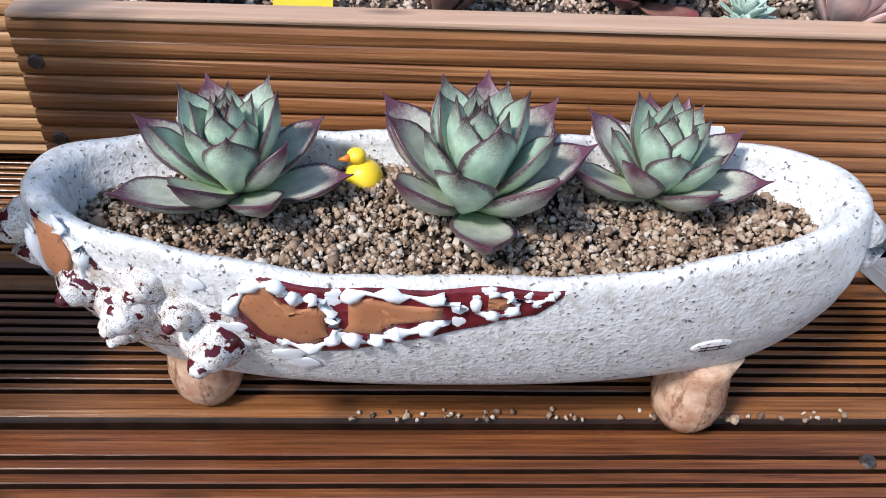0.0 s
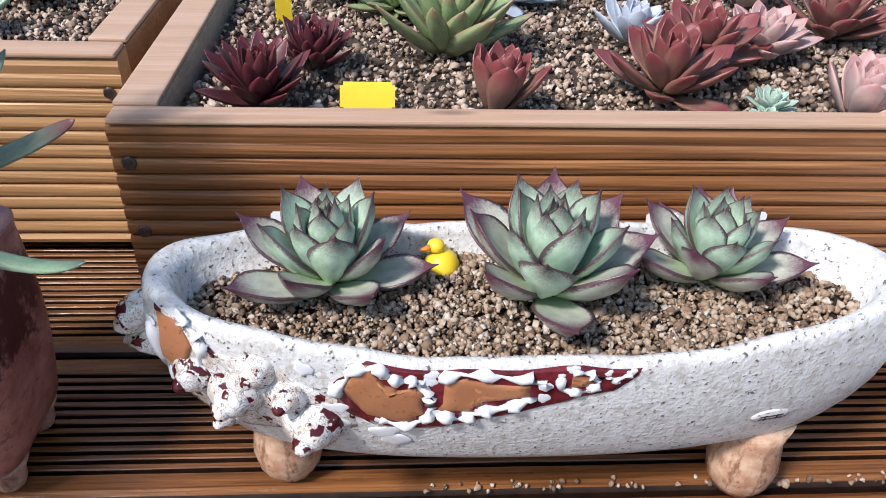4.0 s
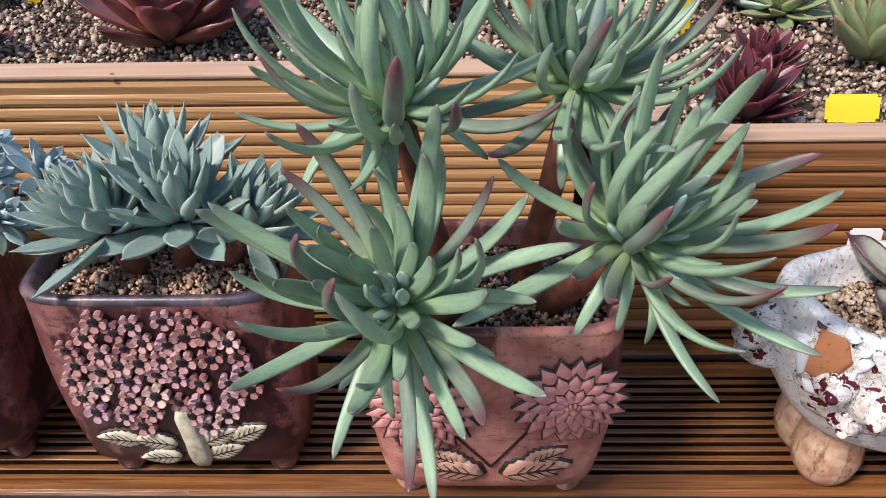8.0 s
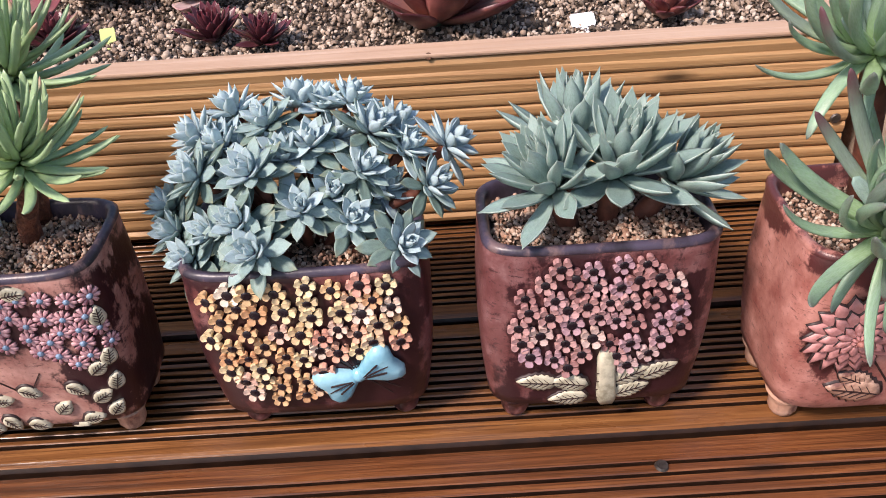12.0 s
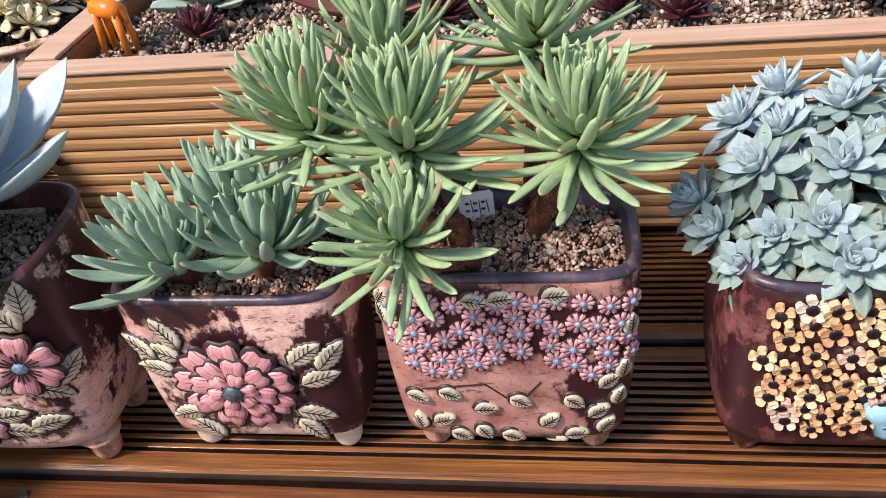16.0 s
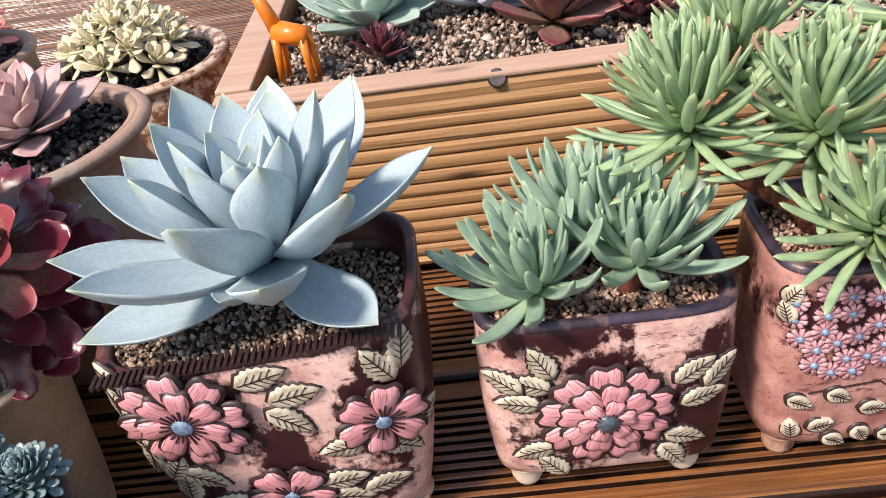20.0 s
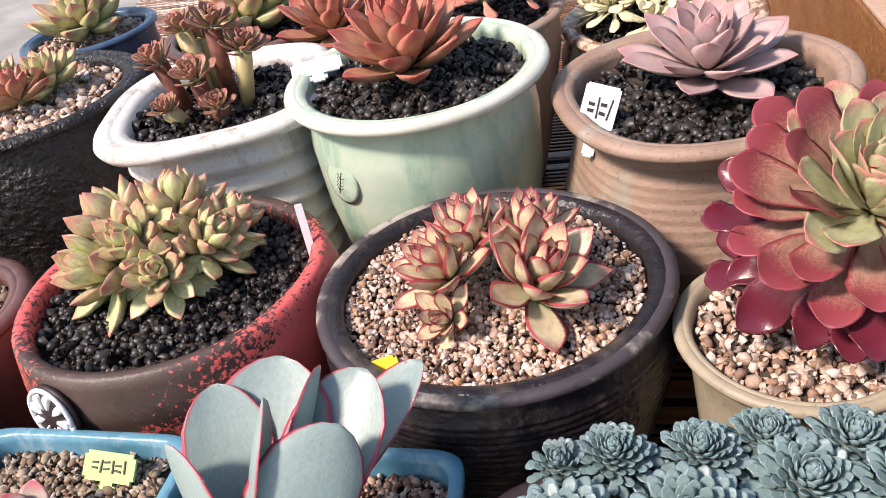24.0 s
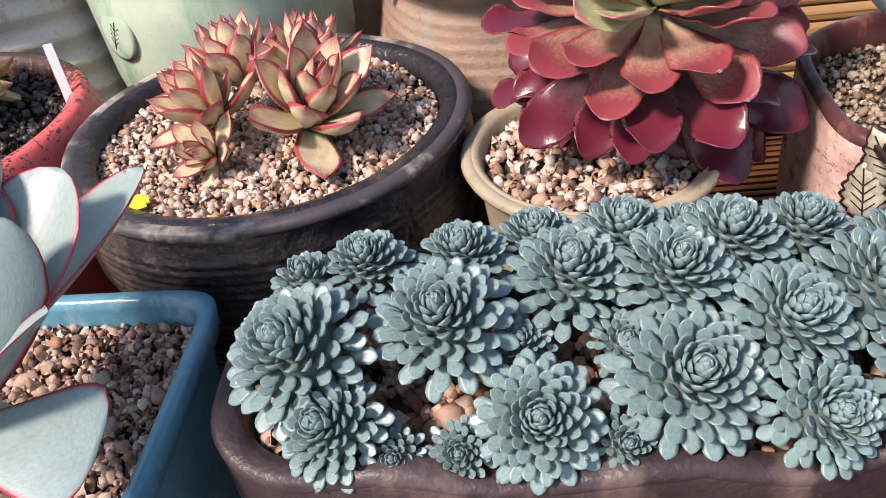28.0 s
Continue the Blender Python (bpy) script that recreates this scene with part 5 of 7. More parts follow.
# three-headed pointed rosette
M_ECH = leafy("sea_green_leaf", (0.12, 0.225, 0.175), (0.2, 0.26, 0.23), (0.42, 0.5, 0.46), (0.26, 0.37, 0.31), 0.26, 0.93, 0.92, 0.45)
EC = [leaf_mesh("leaf", M_ECH, "lance", 0.13, 0.08, 12, 0.25, 0.5), leaf_mesh("leaf", M_ECH, "agave", 0.135, 0.075, 14, 0.28, 0.5), leaf_mesh("leaf", M_ECH, "agave", 0.15, 0.065, 20, 0.28, 0.5, start=-6)]
ech = plant_root(-0.474, 0.341, 0.128, "echeveria", "sea-green clump of pointed rosettes in the plum pot")
for x, y, z, lean, to, turn, r, n in ((-0.022, -0.002, 0.026, 26, 205, 10, 0.043, 42), (0.012, 0.004, 0.028, 14, -80, 70, 0.048, 44), (0.042, 0.006, 0.02, 30, -15, 160, 0.04, 36), (-0.006, 0.03, 0.03, 16, 90, 260, 0.046, 32)):
    piece("stem", tube("stem", [(x * 0.5, y * 0.6, -0.008), (x, y, z)], [0.006, 0.006], M_STEM), ech)
    rosette_part(ech, tilt(x, y, z, lean, to, turn), EC, n, r, elev=(88, 6), size=(0.55, 1.0), base=0.1, rise=0.2, power=1.45, wild=6, size_p=0.5, rng=random.Random(turn + 1))

# blue-white clump of many small rosettes
M_BLUE = leafy("powder_blue_leaf", (0.27, 0.4, 0.43), (0.3, 0.4, 0.4), (0.5, 0.6, 0.62), (0.45, 0.58, 0.63), 0.36, 0.9, 0.92, 0.55)
M_BLUEM = leafy("chalky_green_leaf", (0.17, 0.28, 0.26), (0.24, 0.32, 0.27), (0.42, 0.52, 0.48), (0.3, 0.42, 0.43), 0.22, 0.85, 0.93, 0.55)
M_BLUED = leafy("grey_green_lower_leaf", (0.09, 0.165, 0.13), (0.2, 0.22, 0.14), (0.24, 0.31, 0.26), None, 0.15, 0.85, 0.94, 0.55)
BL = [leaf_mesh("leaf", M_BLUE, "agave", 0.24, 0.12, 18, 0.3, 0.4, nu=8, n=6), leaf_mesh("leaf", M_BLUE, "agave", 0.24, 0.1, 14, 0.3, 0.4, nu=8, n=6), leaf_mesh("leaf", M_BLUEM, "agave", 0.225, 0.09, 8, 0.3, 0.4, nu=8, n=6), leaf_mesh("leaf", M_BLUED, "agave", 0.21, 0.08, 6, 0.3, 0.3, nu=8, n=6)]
clump = plant_root(-0.632, 0.352, 0.122, "graptopetalum", "powder-blue mound of many small star rosettes")
clump_rest = []
heads = [(-0.706, 0.37, 0.141), (-0.688, 0.39, 0.172), (-0.684, 0.36, 0.165), (-0.677, 0.34, 0.142), (-0.668, 0.4, 0.181), (-0.653, 0.35, 0.171), (-0.647, 0.38, 0.183), (-0.633, 0.4, 0.184), (-0.625, 0.37, 0.173), (-0.605, 0.4, 0.184), (-0.599, 0.36, 0.162), (-0.594, 0.38, 0.175), (-0.576, 0.38, 0.163), (-0.564, 0.36, 0.151), (-0.552, 0.39, 0.158), (-0.629, 0.339, 0.154), (-0.58, 0.326, 0.138), (-0.652, 0.321, 0.142), (-0.7, 0.352, 0.136), (-0.615, 0.352, 0.152), (-0.665, 0.365, 0.158), (-0.612, 0.385, 0.17), (-0.66, 0.382, 0.168), (-0.59, 0.365, 0.146), (-0.69, 0.335, 0.13), (-0.672, 0.378, 0.172), (-0.638, 0.365, 0.17), (-0.62, 0.4, 0.182), (-0.582, 0.395, 0.17), (-0.66, 0.336, 0.15), (-0.605, 0.338, 0.146)]
for i, (x, y, z) in enumerate(heads):
    dx, dy, dz = x + 0.632, y - 0.352, z - 0.122
    lean = min(52, 12 + 600 * math.hypot(dx, (dy - 0.02) * 0.9))
    to = math.degrees(math.atan2(dy - 0.03, dx))
    piece("stem", tube("stem", [(dx * 0.35, dy * 0.35, -0.008), (dx * 0.75, dy * 0.7, dz * 0.55), (dx, dy, dz - 0.006)], [0.0035, 0.003, 0.003], M_STEM, 6), clump)
    single = i in (0, 2, 3, 5, 6, 8, 10, 11, 13, 15, 16, 17, 18, 19, 24, 29, 30)
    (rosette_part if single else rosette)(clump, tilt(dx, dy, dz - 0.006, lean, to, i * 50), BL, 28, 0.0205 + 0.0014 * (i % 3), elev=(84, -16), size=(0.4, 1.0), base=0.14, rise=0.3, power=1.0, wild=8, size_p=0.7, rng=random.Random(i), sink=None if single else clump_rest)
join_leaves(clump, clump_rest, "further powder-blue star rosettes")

# tree-like green finger plant
M_SEN = leafy("fresh_green_finger", (0.26, 0.4, 0.16), (0.32, 0.43, 0.23), None, (0.27, 0.4, 0.12), 0.18, 0.96, 1.1, 0.42)
M_SENR = leafy("red_tipped_finger", (0.2, 0.3, 0.11), (0.4, 0.18, 0.13), None, (0.24, 0.34, 0.1), 0.1, 0.88, 1.1, 0.42)
SE = [leaf_mesh("leaf", M_SEN, "rod", 0.062, 0.066, rf.uniform(6, 16), 0.0, nu=7, n=6)] + [leaf_mesh("leaf", M_SENR if k == 4 else M_SEN, "rod", rf.uniform(0.056, 0.066), 0.062, rf.uniform(15, 55), 0.0, start=rf.uniform(-18, -2), nu=8, n=6, side=rf.uniform(-0.16, 0.16)) for k in range(10)]
M_BARK = glaze("scaly_red_bark", (0.06, 0.016, 0.01), (0.2, 0.06, 0.03), (0.3, 0.13, 0.07), 160, 0.65, (0.4, 0.6), 0.0, 1.0, 500, 0.002)
sen = plant_root(-0.803, 0.349, 0.122, "finger_senecio", "branching green finger plant on scaly brown stems")
for i, (x, y, z, lean, to, r, n, sx, sy) in enumerate(((-0.842, 0.304, 0.157, 26, -100, 0.043, 60, -0.815, 0.335), (-0.893, 0.37, 0.174, 12, 180, 0.054, 88, -0.83, 0.352), (-0.845, 0.352, 0.174, 8, -110, 0.054, 92, -0.822, 0.35), (-0.768, 0.348, 0.176, 10, -70, 0.05, 88, -0.79, 0.362), (-0.786, 0.402, 0.2, 6, 60, 0.054, 66, -0.789, 0.378), (-0.86, 0.408, 0.186, 10, 130, 0.056, 60, -0.812, 0.372))):
    dx, dy, dz = x + 0.803, y - 0.349, z - 0.122
    bx, by = sx + 0.803, sy - 0.349
    pts = [(bx, by, -0.008), (bx + (dx - bx) * 0.22, by + (dy - by) * 0.2, dz * 0.35), (bx + (dx - bx) * 0.66, by + (dy - by) * 0.66, dz * 0.68), (dx, dy, dz)]
    piece("stem", tube("stem", pts, [0.0068, 0.006, 0.0052, 0.0045], M_BARK, 10), sen)
    rosette_part(sen, tilt(dx, dy, dz, lean, to, i * 60), SE, n, r, elev=(88, -2), size=(0.5, 1.0), base=0.06, rise=0.55, power=0.95, wild=10, size_p=0.55, rng=random.Random(i + 9))

# low blue-green finger plant
M_LOW = leafy("blue_green_finger", (0.2, 0.34, 0.2), (0.25, 0.36, 0.22), (0.36, 0.46, 0.32), (0.24, 0.36, 0.16), 0.22, 0.96, 0.98, 0.45)
LO = [leaf_mesh("leaf", M_LOW, "finger", 0.095, 0.09, 12, 0.1, nu=8), leaf_mesh("leaf", M_LOW, "finger", 0.085, 0.08, 34, 0.15, nu=9, start=-10), leaf_mesh("leaf", M_LOW, "finger", 0.09, 0.075, 56, 0.2, start=-24, nu=9)]
low = plant_root(-0.942, 0.344, 0.115, "finger_senecio", "low blue-green finger plant with two open heads")
for i, (x, y, z, lean, to, r, n) in enumerate(((-0.972, 0.334, 0.13, 16, 215, 0.05, 34), (-0.922, 0.34, 0.135, 10, -60, 0.052, 36), (-0.944, 0.366, 0.136, 10, 100, 0.052, 28))):
    dx, dy, dz = x + 0.942, y - 0.344, z - 0.115
    piece("stem", tube("stem", [(dx * 0.6, dy * 0.5, -0.006), (dx * 0.9, dy, dz * 0.6), (dx, dy, dz)], [0.0055, 0.005, 0.005], M_STEM), low)
    rosette_part(low, tilt(dx, dy, dz, lean, to, i * 80), LO, n + 10, r, elev=(88, 20), size=(0.55, 1.0), base=0.08, rise=0.06, power=0.95, wild=7, size_p=0.5, rng=random.Random(i + 30))

# large pale blue rosette
M_PALE = leafy("pale_blue_leaf", (0.29, 0.42, 0.45), (0.38, 0.46, 0.33), (0.5, 0.58, 0.58), (0.3, 0.43, 0.45), 0.42, 0.97, 0.95, 0.4, 0.18)
PA = [leaf_mesh("leaf", M_PALE, "point", 0.22, 0.08, 10, 0.45, 0.9, nu=13, n=12), leaf_mesh("leaf", M_PALE, "point", 0.21, 0.06, 36, 0.42, 0.9, start=-10, nu=13, n=12), leaf_mesh("leaf", M_PALE, "point", 0.195, 0.045, 44, 0.36, 0.8, start=-18, nu=13, n=12)]
pale = plant_root(-1.088, 0.345, 0.13, "echeveria", "large pale powder-blue rosette with broad pointed leaves")
piece("stem", tube("stem", [(0, 0.004, -0.012), (0, 0, 0.036)], [0.013, 0.012], M_STEM, 10), pale)
rosette_part(pale, tilt(0.0, 0.0, 0.03, 3, -100, 35), PA, 31, 0.09, elev=(84, 14), size=(0.26, 1.04), base=0.1, rise=0.14, power=1.0, wild=5, size_p=0.6, rng=random.Random(4))
for a, e, s in ((214, -4, 0.088), (312, -4, 0.078), (262, 14, 0.058)):
    piece("leaf", PA[2], pale, tilt(0, -0.006, 0.03, 0, 0, 0) @ Matrix.Rotation(radians(a), 4, "Z") @ Matrix.Rotation(radians(-e), 4, "Y") @ Matrix.Diagonal((s, s * 1.05, s, 1)))

# little bird figure and white labels in the trough
M_YEL = plain("yellow_plastic", (0.85, 0.62, 0.03), 0.4, 0.08, 40, 0.1)
M_WLAB = plain("white_plastic", (0.8, 0.8, 0.82), 0.4, 0.05, 40, 0.05)
bird = plant_root(-0.049, 0.345, 0.113, "bird_figurine", "small glossy yellow bird figurine with orange beak on the gravel", "figurine")
piece("body", dome("body", M_YEL, 0.009, 0.009, 16), bird, pose(0, 0, 0.003))
piece("head", core_mesh("head", M_YEL, 0.0045), bird, pose(-0.003, 0.001, 0.014))
piece("beak", tube("beak", [(-0.006, -0.001, 0.014), (-0.011, -0.002, 0.0135)], [0.002, 0.0004], plain("orange_beak", (0.8, 0.25, 0.03), 0.4, 0.1)), bird)


def label_tag(x, y, z, w, h, mat, text, turn=0, back=12, bars=3, category="plant label", lean=0):
    r = root("plant_label", pose(x, y, z, -back, lean, turn), text, category)
    bm = bmesh.new()
    bmesh.ops.create_cube(bm, size=1, matrix=Matrix.Translation((0, 0, h / 2)) @ Matrix.Diagonal((w, 0.0012, h, 1)))
    bmesh.ops.create_cube(bm, size=1, matrix=Matrix.Translation((0, 0, -h * 0.25)) @ Matrix.Diagonal((w * 0.35, 0.0012, h * 0.5, 1)))
    bmesh.ops.bevel(bm, geom=[e for e in bm.edges if abs(e.verts[0].co.y - e.verts[1].co.y) > 0.0005], offset=w * 0.06, segments=2, affect="EDGES")
    piece("plate", bm_mesh("plate", bm, mat), r)
    if bars:
        bb = bmesh.new()
        g = random.Random(int(x * 1e4))
        for i in range(bars):
            u = w * (-0.34 + 0.68 * (i + 0.5) / bars)
            for k, (du, dv, bw, bh) in enumerate(((-0.12, 0.62, 0.34, 0.07), (-0.12, 0.42, 0.34, 0.07), (0.26, 0.52, 0.08, 0.44))):
                bmesh.ops.create_cube(bb, size=1, matrix=Matrix.Translation((u + du * w / bars, -0.0008, h * (dv + g.uniform(-0.04, 0.04)))) @ Matrix.Rotation(g.uniform(-0.15, 0.15), 4, "Y") @ Matrix.Diagonal((w * bw / bars, 0.0006, h * bh, 1)))
        piece("writing", bm_mesh("writing", bb, M_VEIN), r)
    return r


for x, y in ((0.062, 0.357), (0.108, 0.358), (-0.124, 0.358)):
    label_tag(x, y, 0.117, 0.016, 0.02, M_WLAB, "blank white plastic label stuck in the trough gravel", 0, 8, 0)
label_tag(-0.818, 0.37, 0.126, 0.018, 0.016, M_WLAB, "small white plastic label with handwriting in the daisy pot", 12, 20, 3)

# grey slab and white tray at the end of the deck
slab = root("stone_slab", pose(0.34, 0.372, 0.006, 0, 0, 0), "flat grey stone slab lying on the decking", "slab")
bm = bmesh.new()
vs = [bm.verts.new(p) for p in ((-0.083, 0.046, -0.006), (-0.045, -0.06, -0.006), (0.12, -0.06, -0.006), (0.12, 0.046, -0.006))]
f = bm.faces.new(vs)
ex = bmesh.ops.extrude_face_region(bm, geom=[f])
for v in [e for e in ex["geom"] if isinstance(e, bmesh.types.BMVert)]:
    v.co.z += 0.012
bmesh.ops.recalc_face_normals(bm, faces=bm.faces[:])
bmesh.ops.bevel(bm, geom=bm.edges[:], offset=0.0015, segments=2, affect="EDGES")
piece("slab", bm_mesh("slab", bm, plain("grey_stone", (0.2, 0.21, 0.24), 0.6, 0.2, 90, 0.4)), slab)
tray = root("tray", pose(0.298, 0.318, 0.0, 0, 0, 0), "white rounded plastic tray beside the trough", "tray")
piece("tray_body", rings("tray_body", [super_ring(0.05, 0.045, 0.012, 3), super_ring(0.056, 0.052, 0.02, 3), super_ring(0.06, 0.056, 0.032, 3), super_ring(0.057, 0.053, 0.034, 3), super_ring(0.053, 0.049, 0.02, 3)], M_WLAB), tray)
piece("tray_foot", rings("tray_foot", [super_ring(0.045, 0.04, 0.0, 3), super_ring(0.047, 0.042, 0.0125, 3)], M_WLAB), tray)


# ---- the crowded corner ----
def round_pot(x, y, prof, mat, label, wall=0.006, n=56, squash=1.0, turn=0, wob=0.0, name="flower_pot", rim_mat=None, rim_r=0.005, power=2.0):
    """A thrown pot: prof is a list of (radius, height) from the foot to the rim."""
    r = root(name, pose(x, y, 0, 0, 0, turn), label, "pot", "potted succulents in a crowd")

    def ring(rad, z):
        if power != 2.0:
            return [(x, y, z + wob * 0.3 * rad * math.sin(4 * j * 2 * math.pi / n) * (z / prof[-1][1])) for j, (x, y, _) in enumerate(super_ring(rad, rad * squash, z, power, n))]
        return [(rad * (1 + wob * math.sin(3 * a + 1) + wob * 0.6 * math.sin(5 * a)) * math.cos(a), rad * squash * (1 + wob * math.sin(3 * a + 1) + wob * 0.6 * math.sin(5 * a)) * math.sin(a), z + wob * 0.25 * rad * math.sin(4 * a) * (z / prof[-1][1])) for a in [2 * math.pi * j / n for j in range(n)]]

    rs = [p[0] for p in prof]
    zs = [p[1] for p in prof]
    par = np.linspace(0, len(prof) - 1, 4 * (len(prof) - 1) + 1)
    secs = [ring(float(np.interp(q, range(len(rs)), rs)), float(np.interp(q, range(len(zs)), zs))) for q in par]
    R_, H_ = prof[-1]
    secs += [ring(R_ - wall * 0.4, H_ + 0.0015), ring(R_ - wall, H_ - 0.0005), ring(R_ - wall - 0.001, H_ - 0.006), ring(R_ - wall - 0.002, H_ - 0.035)]
    piece("pot_body", rings("pot_body", secs, mat), r)
    if rim_mat:
        secs = [ring(R_ + rim_r * 0.25 + rim_r * math.cos(q), H_ - rim_r * 0.4 + rim_r * 0.8 * math.sin(q)) for q in [radians(d) for d in (-80, -40, 0, 40, 80, 115, 150)]]
        piece("rim", rings("rim", secs, rim_mat, False, False), r)
    return r


def round_fill(x, y, rad, z, mat, seed, label, size, count, squash=1.0, mound=None):
    s = root("soil", pose(x, y, z - 0.004), "dark potting soil under the gravel", "soil")
    piece("soil_body", rings("soil_body", [super_ring(rad * 1.02, rad * squash * 1.02, -0.02, 2), super_ring(rad * 1.02, rad * squash * 1.02, 0.002, 2)], M_SOIL), s)
    stones("gravel", ellipse_in(x, y, rad, rad * squash), count, size, mat, z, seed, label, (x - rad, x + rad, y - rad * squash, y + rad * squash), 1.2, mound)


def ridged(prof, amp, pitch=0.005):
    """The profile with fine throwing ridges."""
    rs, zs = [p[0] for p in prof], [p[1] for p in prof]
    n = int((zs[-1] - zs[0]) / (pitch / 2))
    return [(float(np.interp(z, zs, rs)) + amp * (1 if k % 2 else -1) * (0.6 + 0.4 * math.sin(k * 1.7)), z) for k, z in enumerate(np.linspace(zs[0], zs[-1] - 0.012, n).tolist())] + [prof[-1]]


# red and black bowl with a crested cluster
def splashed(name, base, base2, splash):
    """Dark clay with broad coral splashes that break up into grains at their edges."""
    m, t, b = material(name)
    v = coords(t)
    sep = t.nodes.new("ShaderNodeSeparateXYZ")
    t.links.new(v, sep.inputs[0])
    fine = noisy(t, v, 330, 4, 0.72)

    def plane(kx, kz, off):
        a = t.nodes.new("ShaderNodeMath")
        a.operation = "MULTIPLY_ADD"
        t.links.new(sep.outputs[0], a.inputs[0])
        a.inputs[1].default_value, a.inputs[2].default_value = kx, off
        b2 = t.nodes.new("ShaderNodeMath")
        b2.operation = "MULTIPLY_ADD"
        t.links.new(sep.outputs[2], b2.inputs[0])
        b2.inputs[1].default_value = kz
        t.links.new(a.outputs[0], b2.inputs[2])
        return b2.outputs[0]

    both = t.nodes.new("ShaderNodeMath")
    both.operation = "MAXIMUM"
    t.links.new(plane(1.0, -1.2, 0.107), both.inputs[0])
    t.links.new(plane(-1.0, 0.6, -0.132), both.inputs[1])
    wide = t.nodes.new("ShaderNodeMath")
    wide.operation = "MULTIPLY_ADD"
    wide.inputs[1].default_value = 0.2
    t.links.new(fine, wide.inputs[0])
    t.links.new(both.outputs[0], wide.inputs[2])
    blot = t.nodes.new("ShaderNodeMath")
    blot.operation = "MULTIPLY_ADD"
    blot.inputs[1].default_value = 0.05
    t.links.new(noisy(t, v, 30, 2), blot.inputs[0])
    t.links.new(wide.outputs[0], blot.inputs[2])
    col = mix(t, ramp(t, blot.outputs[0], [(0.128, 0.0), (0.136, 1.0)]), ramp(t, noisy(t, v, 30, 4), [(0.3, base), (0.7, base2)]), splash)
    t.links.new(col, b.inputs["Base Color"])
    b.inputs["Roughness"].default_value = 0.45
    bump(t, fine, 0.5, 0.001, b)
    return m


M_REDBLACK = splashed("red_black_glaze", (0.045, 0.028, 0.024), (0.1, 0.066, 0.056), (0.78, 0.13, 0.12))
M_CHAR = glaze("charcoal_glaze", (0.012, 0.01, 0.012), (0.036, 0.029, 0.033), (0.1, 0.075, 0.06), 14, 0.36, (0.35, 0.7), 0.0, 0.9, 110, 0.003)
bowl_prof = [(0.045, 0.0), (0.055, 0.01), (0.074, 0.06), (0.0845, 0.1), (0.086, 0.118), (0.082, 0.138)]
rb = round_pot(-1.549, 0.373, bowl_prof, M_REDBLACK, "wide red and black glazed bowl with a white medallion", 0.008, squash=0.96, wob=0.012)
M_MEDAL = plain("white_medallion", (0.75, 0.75, 0.76), 0.4, 0.1, 200)
med = piece("medallion", dome("medallion", M_VEIN, 0.0165, 0.004, 24), rb, pose(-0.029, -0.0795, 0.119, 80, 0, -20), "round black and white medallion")
for i in range(9):
    a = 2 * math.pi * i / 9
    piece("medallion_ray", petal_flat(M_MEDAL, "medallion_ray", 0.0085, 0.0042, 0.0016) if i == 0 else bpy.data.meshes["medallion_ray"], med, Matrix.Translation((0.005 * math.cos(a), 0.005 * math.sin(a), 0.0032)) @ Matrix.Rotation(a, 4, "Z"))
piece("medallion_ring", tube("medallion_ring", [(0.015 * math.cos(2 * math.pi * j / 24), 0.015 * math.sin(2 * math.pi * j / 24), 0.0028) for j in range(25)], 0.0012, M_MEDAL, 6), med)
round_fill(-1.549, 0.373, 0.071, 0.13, M_BLACK, 41, "coarse black lava grit in the red bowl", 0.0025, 1700)
M_YCL = leafy("yellow_green_leaf", (0.54, 0.54, 0.24), (0.52, 0.17, 0.13), (0.5, 0.3, 0.19), (0.32, 0.44, 0.16), 0.06, 0.86, 0.95, 0.42, 0.35)
M_YCP = leafy("peach_flushed_leaf", (0.52, 0.42, 0.22), (0.5, 0.16, 0.13), (0.5, 0.26, 0.18), (0.4, 0.46, 0.17), 0.04, 0.84, 0.9, 0.4, 0.35, 0.4)
YC = [leaf_mesh("leaf", M_YCL, "point", 0.25, 0.19, 18, 0.12, 0.5, nu=9), leaf_mesh("leaf", M_YCP, "point", 0.25, 0.18, 16, 0.12, 0.5, nu=9), leaf_mesh("leaf", M_YCL, "point", 0.24, 0.17, 14, 0.15, 0.5, nu=9)]
ycl = plant_root(-1.556, 0.378, 0.13, "echeveria", "yellow-green crested cluster of pointed rosettes with red tips")
for i, (x, y, z, lean, to, r, n) in enumerate(((-0.018, 0.012, 0.022, 35, 150, 0.038, 28), (-0.016, -0.01, 0.018, 45, 230, 0.034, 26), (0.01, -0.014, 0.02, 45, -70, 0.025, 30), (0.026, 0.004, 0.022, 40, 0, 0.027, 30), (0.008, 0.018, 0.032, 14, 70, 0.032, 28), (-0.003, -0.004, 0.034, 34, -95, 0.026, 30), (0.03, 0.02, 0.02, 40, 40, 0.026, 24))):
    rosette_part(ycl, tilt(x, y, z * 0.75, lean, to, i * 50), YC, n, r * 1.12, elev=(86, -24), size=(0.45, 0.88), base=0.2, rise=0.34, power=1.1, wild=10, size_p=0.6, rng=random.Random(i + 50))
label_tag(-1.477, 0.392, 0.131, 0.004, 0.03, M_WLAB, "white plastic label on edge in the black grit", 20, 10, 0)

